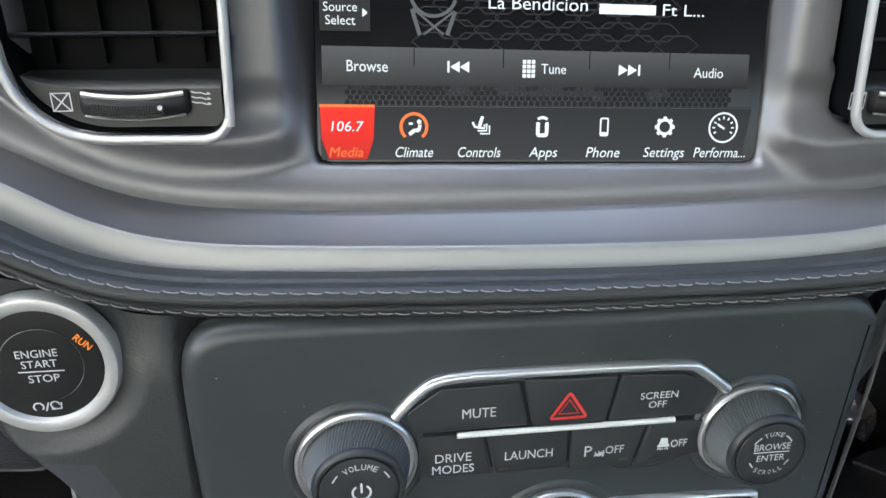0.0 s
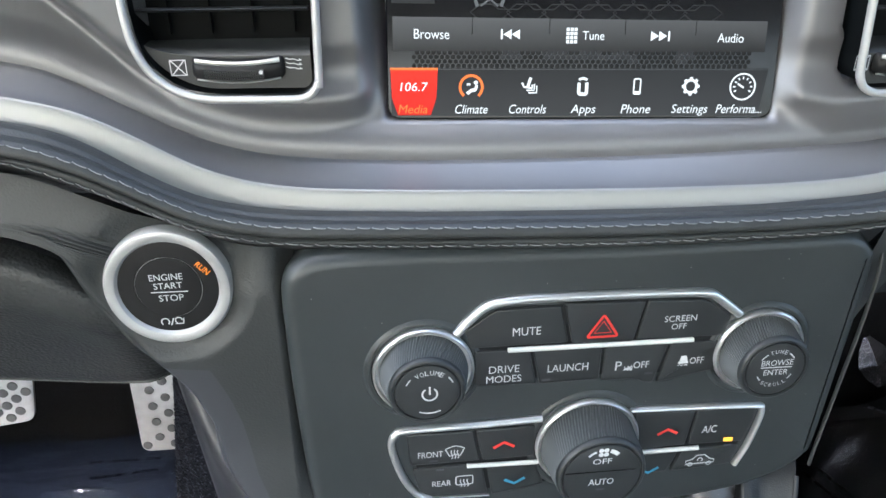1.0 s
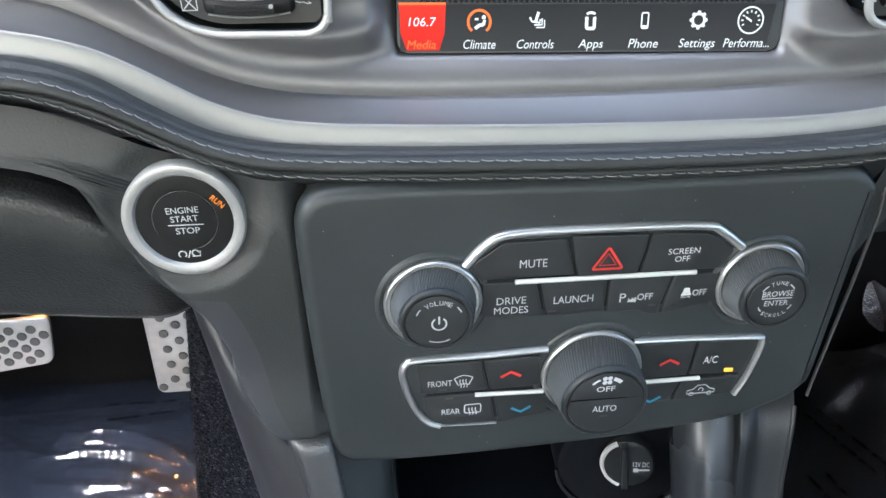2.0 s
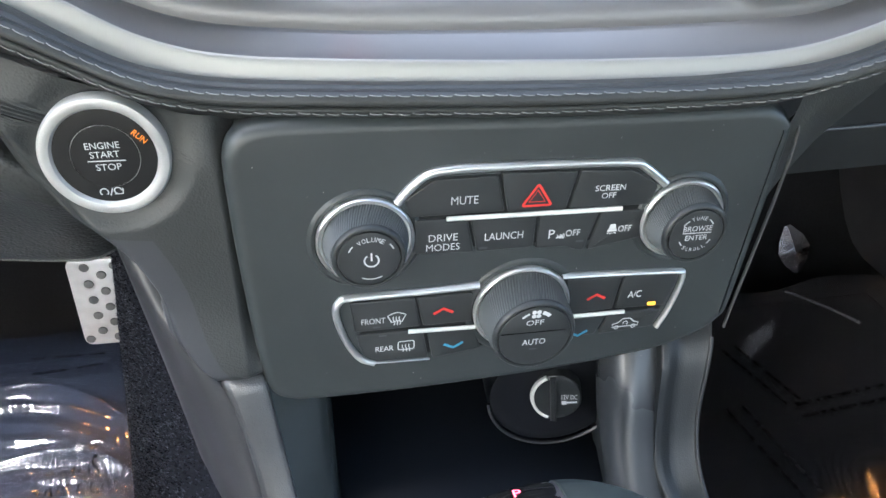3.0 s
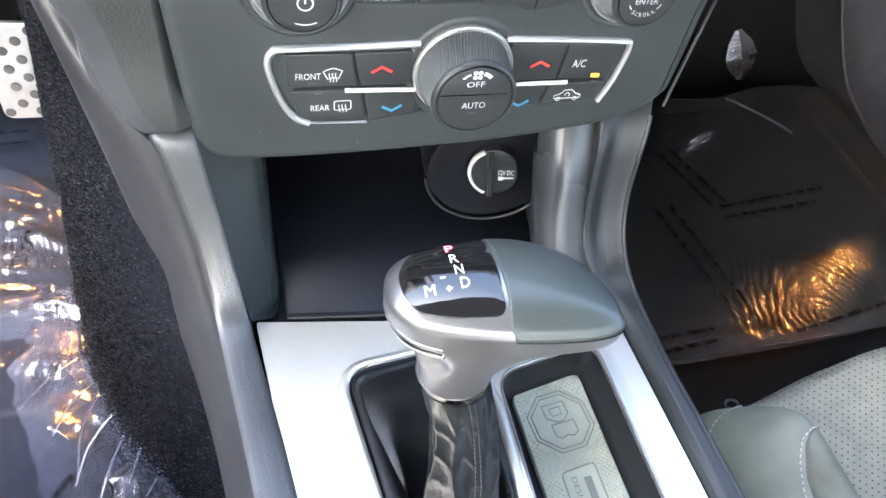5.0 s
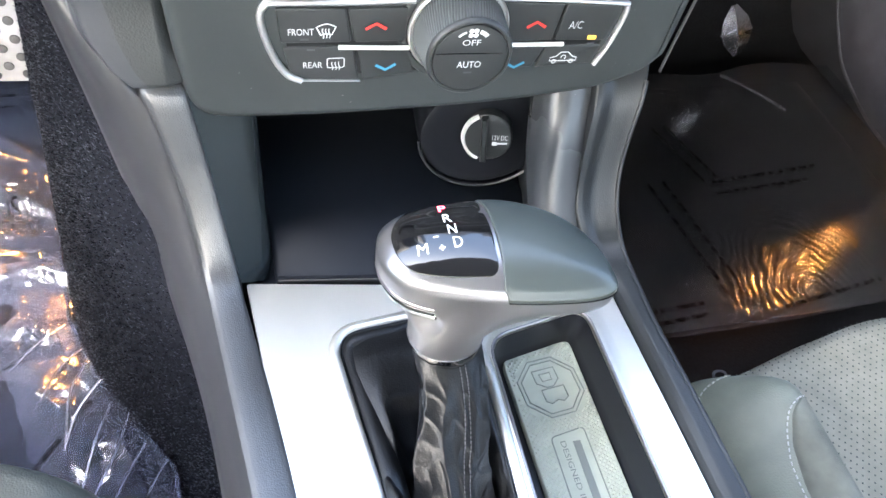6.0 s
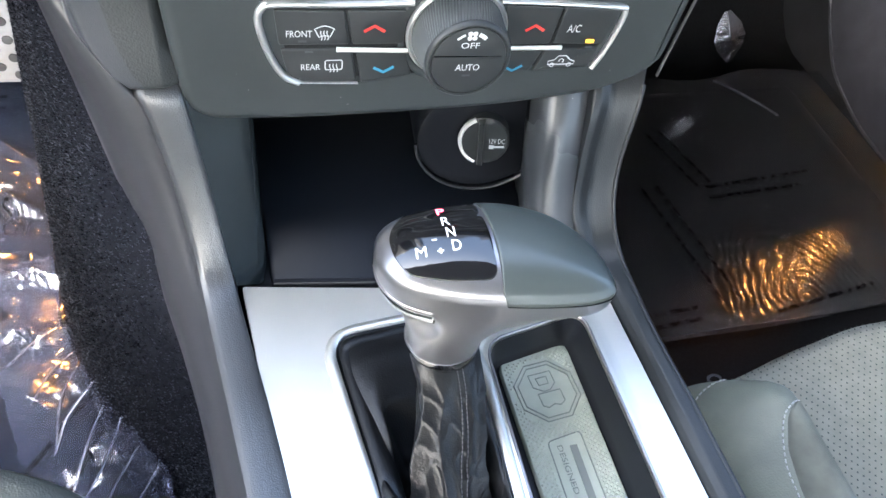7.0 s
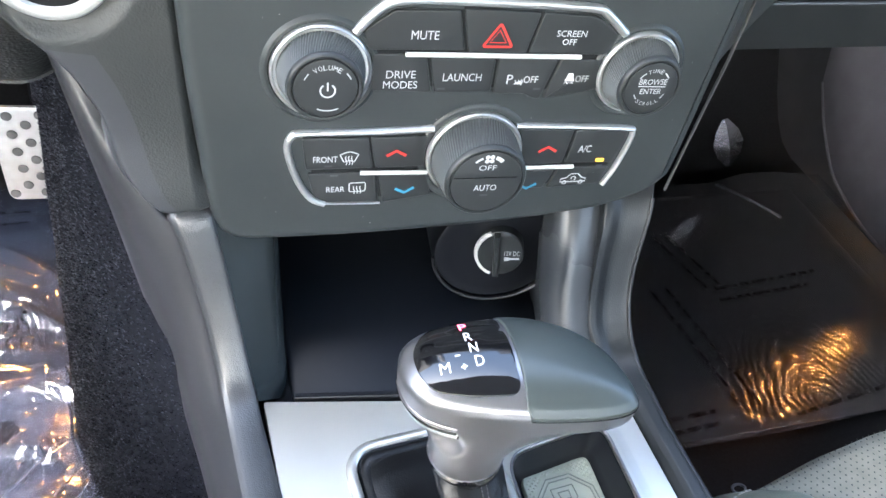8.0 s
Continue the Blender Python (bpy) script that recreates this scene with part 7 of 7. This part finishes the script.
for fx, fy, turn, n, host in ((-0.435, 0.840, -3, 4, driver_film), (-0.425, 0.806, 3, 4, driver_film), (-0.190, 0.345, 235, 3, driver_film), (-0.175, 0.290, 235, 3, driver_film), (0.645, 0.560, 5, 15, passenger_film), (0.640, 0.538, 4, 13, passenger_film), (0.540, 0.570, -82, 15, passenger_film), (0.566, 0.572, -82, 15, passenger_film),
                              (0.622, 0.690, -74, 9, passenger_film), (0.598, 0.684, -74, 9, passenger_film), (0.640, 0.333, 8, 13, passenger_film), (0.355, 0.326, 4, 12, passenger_film), (0.365, 0.347, 3, 12, passenger_film)):
    reach_out, a = 0.0, radians(turn)
    step = 0.0130 if host is passenger_film else 0.024
    while reach_out < step * n:
        long_ = step * (0.5 + 1.9 * bars.random())
        px, py = fx + reach_out * math.cos(a), fy + reach_out * math.sin(a)
        tall = 0.0062 if host is passenger_film else 0.0055
        m = Matrix.Translation((px, py, crumpled((px + 0.66) / 0.50, (py + 0.02) / 0.92).z + 0.003 if host is driver_film else 0.0568)) @ Matrix.Rotation(a, 4, "Z")
        part("print_bar", patch(rect(0, -0.0024, long_, tall - 0.0024), m, 0), PRINT, host, smooth=False)
        reach_out += long_ + step * (0.25 + 0.35 * bars.random())
# a twisted tip of the film standing up against the toe board
tip = bmesh.new()
for k, (du, dy) in enumerate(((-0.026, 0.006), (0.030, 0.010))):
    spine = [Vector((0.740 + 0.05 * t, 0.80 - 0.010 * math.sin(3 * t), 0.200 - 0.098 * t)) for t in (0, 0.25, 0.5, 0.75, 1.0)]
    side = [p + Vector((du, dy, 0.006 * (1 if k else -1))) * math.sin(math.pi * (0.06 + 0.88 * t)) for p, t in zip(spine, (0, 0.25, 0.5, 0.75, 1.0))]
    a, b = [tip.verts.new(p) for p in spine], [tip.verts.new(p) for p in side]
    for i in range(4):
        tip.faces.new((a[i], a[i + 1], b[i + 1], b[i]))
part("twisted_tip", tip, TIPFOIL, passenger_film, "shiny twisted tip of the film", smooth=False)


def floor_mat(name, x0, x1, y0, y1, label):
    def f(u, v):
        x, y = x0 + (x1 - x0) * u, y0 + (y1 - y0) * v
        e = min(u, 1 - u, v, 1 - v)
        return Vector((x, y, 0.038 + 0.010 * blend(0, 0.02, e) + 0.40 * blend(0.90, 1.3, y)))
    return tagged(part(name, grid(f, 40, 40), FLOORC, None, angle=80), label, "floor mat")


floor_mat("floor_mat", -0.62, -0.20, 0.02, 0.86, "dark carpet floor mat under the clear film")
floor_mat("floor_mat", 0.29, 0.95, 0.33, 0.80, "dark carpet floor mat under the clear film")

# ---- kick panel beside the passenger's feet ----
kick_y = curve_of([(0, 0.84), (0.25, 0.793), (0.5, 0.725), (0.75, 0.621), (1, 0.50)], 0.08)
kick_z = curve_of([(0, 0.26), (0.25, 0.203), (0.5, 0.144), (0.75, 0.114), (1, 0.112)], 0.08)


def kick(u, v):
    bulge = math.sin(math.pi * min(1, v * 2.2) / 2)
    return Vector((0.935 - 0.022 * bulge + 0.095 * v * v, kick_y(u) + 0.06 * v, kick_z(u) - 0.012 * (1 - bulge) + 0.34 * v))


kick_panel = thing("kick_panel", (0.96, 0.66, 0.10), "smooth grey-purple plastic kick panel beside the passenger floor", "trim panel")
part("panel_skin", grid(kick, 30, 26), KICK, kick_panel, angle=80)
part("panel_edge", sweep([kick(i / 30, 0.0) for i in range(31)], oval(0.006, 0.006, 8), (1, 0, 0)), KICK, kick_panel)

# ---- seats ----
seat = thing("passenger_seat", (0.50, -0.10, 0.05), "grey perforated suede car seat with stitched leather bolster", "car seat", "front seats")


def cushion(u, v):
    x, t = 0.300 + 0.416 * u, v
    y = 0.138 + 0.026 * blend(0, 0.4, u) - 0.42 * t + 0.006 * math.sin(math.pi * u)
    z = 0.342 - 0.050 * (1 - blend(0.0, 0.05, t)) ** 2 - 0.004 * math.sin(math.pi * u) - 0.03 * t
    return Vector((x, y, z))


cu = part("seat_cushion", grid(cushion, 40, 60), SUEDE, seat, "perforated grey suede cushion", angle=80)
holes = bmesh.new()
for j in range(62):
    for i in range(64):
        u, v = (i + 0.5 * (j % 2) + 0.5) / 64, 0.030 + j * 0.0095
        if u < 0.99 and v < 0.62:
            p = cushion(u, v)
            c = [holes.verts.new(p + Vector((0.0009 * math.cos(a), 0.0009 * math.sin(a), 0.0005))) for a in (0.5, 2.07, 3.64, 5.21)]
            holes.faces.new(c)
hp = part("perforation_pattern", holes, HOLE, cu, smooth=False)
tagged(hp, kind="stuff")


def bolster(u, v):
    """u from the nose backwards, v across from the console side."""
    nose = min(1, u / 0.12)
    plan = math.sqrt(max(0, 1 - (1 - nose) ** 2))
    c = 2 * v - 1
    xc = 0.296 + 0.003 * plan
    full = math.sqrt(max(0, 1 - (1 - min(1, u / 0.12)) ** 2))
    z = 0.292 + 0.060 * max(0, 1 - abs(c) ** 2.3) ** 0.5 * full + 0.034 * blend(-1.0, 0.9, c) * blend(0.0, 0.10, u)
    return Vector((xc + 0.045 * plan * c, 0.140 - 0.45 * u, z))


bo = part("bolster", grid(bolster, 70, 36), SEATL, seat, "smooth grey leather bolster", angle=80)


def seam_row(f):
    bm = bmesh.new()
    for i in range(70):
        pts = [f((i + s) / 70) + Vector((0, 0, 0.0010)) for s in (0.1, 0.4, 0.7)]
        sweep(pts, oval(0.0012, 0.0012, 6), (0, 0, 1), bm)
    return part("seat_stitching", bm, SEATTHREAD, bo, "pale thread seam")


def seam_path(pts):
    """Point at t along a smooth seam given by places (u, v) on the bolster."""
    line = [bolster(p.x, p.y) for p in smooth_line([(*p, 0) for p in pts], 24)]
    reach = [0.0]
    for a, b in zip(line, line[1:]):
        reach.append(reach[-1] + (b - a).length)

    def at(t):
        s = t * reach[-1]
        i = min(max(sum(r <= s for r in reach) - 1, 0), len(line) - 2)
        return line[i] + (line[i + 1] - line[i]) * ((s - reach[i]) / max(1e-9, reach[i + 1] - reach[i]))
    return at


seam_row(seam_path([(0.031, 0.68), (0.038, 0.46), (0.052, 0.26), (0.075, 0.16), (0.11, 0.12), (0.30, 0.10), (0.70, 0.10)]))
seam_row(seam_path([(0.118, 0.82), (0.124, 0.72), (0.142, 0.60), (0.185, 0.50), (0.245, 0.45), (0.45, 0.43), (0.75, 0.43)]))
insert_edge = curve_of([(0.118, 0.82), (0.124, 0.735), (0.142, 0.63), (0.185, 0.53), (0.245, 0.48), (0.45, 0.46), (1.0, 0.46)], 0.008)


def insert(u, v):
    a = 0.118 + 0.86 * u ** 1.5
    e = insert_edge(a)
    return bolster(a, e + (1 - e) * v) + Vector((0, 0, 0.0012 * blend(0.0, 0.06, v)))


part("bolster_insert", grid(insert, 70, 30), INSERT, bo, "soft grey suede insert", angle=80)
part("seat_base", box(0.30, 0.72, -0.36, 0.120, 0.06, 0.285), DARK, seat, "dark plastic seat base")
tab = slab(0.350, 0.150, 0.268, 0.016, 0.010, 0.004, 0.001)
sweep([Vector((0.350 + 0.006 * math.cos(a), 0.159 + 0.004 * math.sin(a), 0.268)) for a in (2 * math.pi * i / 16 for i in range(16))], oval(0.0025, 0.0025, 6), (0, 0, 1), tab, closed=True)
part("latch_loop", tab, TRIMP, seat, "small dull metal loop at the cushion front")
part("seat_rail", box(0.335, 0.36, 0.10, 0.175, 0.045, 0.07), TRIMP, seat)

dseat = thing("driver_seat", (-0.35, -0.20, 0.05), "dark grey leather driver seat cushion", "car seat", "front seats")
part("seat_bolster", grid(lambda u, v: Vector((-0.082 - 0.42 * u - 0.02 * math.sin(math.pi * v), 0.132 - 0.34 * v - 0.032 * (1 - blend(0, 0.22, u)), 0.405 + 0.010 * math.sin(math.pi * min(1, v * 2)) - 0.07 * (1 - blend(0.0, 0.14, u)) ** 2 - 0.08 * (1 - blend(0, 0.06, v)) ** 2)), 50, 60), DARKSEAT, dseat, "grained leather bolster", angle=80)
part("seat_base", box(-0.50, -0.12, -0.34, 0.03, 0.05, 0.31), DARK, dseat)

# ---- footwell lamps ----
for eye, aim, power, cone in (((0.97, 0.575, 0.30), (0.630, 0.565, 0.05), 3.6, 64), ((-0.44, 0.86, 0.43), (-0.30, 0.55, 0.06), 0.9, 46)):
    la = bpy.data.lights.new("footwell_lamp", "SPOT")
    la.shadow_soft_size, la.spot_size, la.spot_blend, la.energy, la.color = 0.025, radians(cone), 1.0, power, (1.0, 0.36, 0.07)
    lo = new("footwell_lamp", la)
    lo.matrix_world = look(eye, aim)
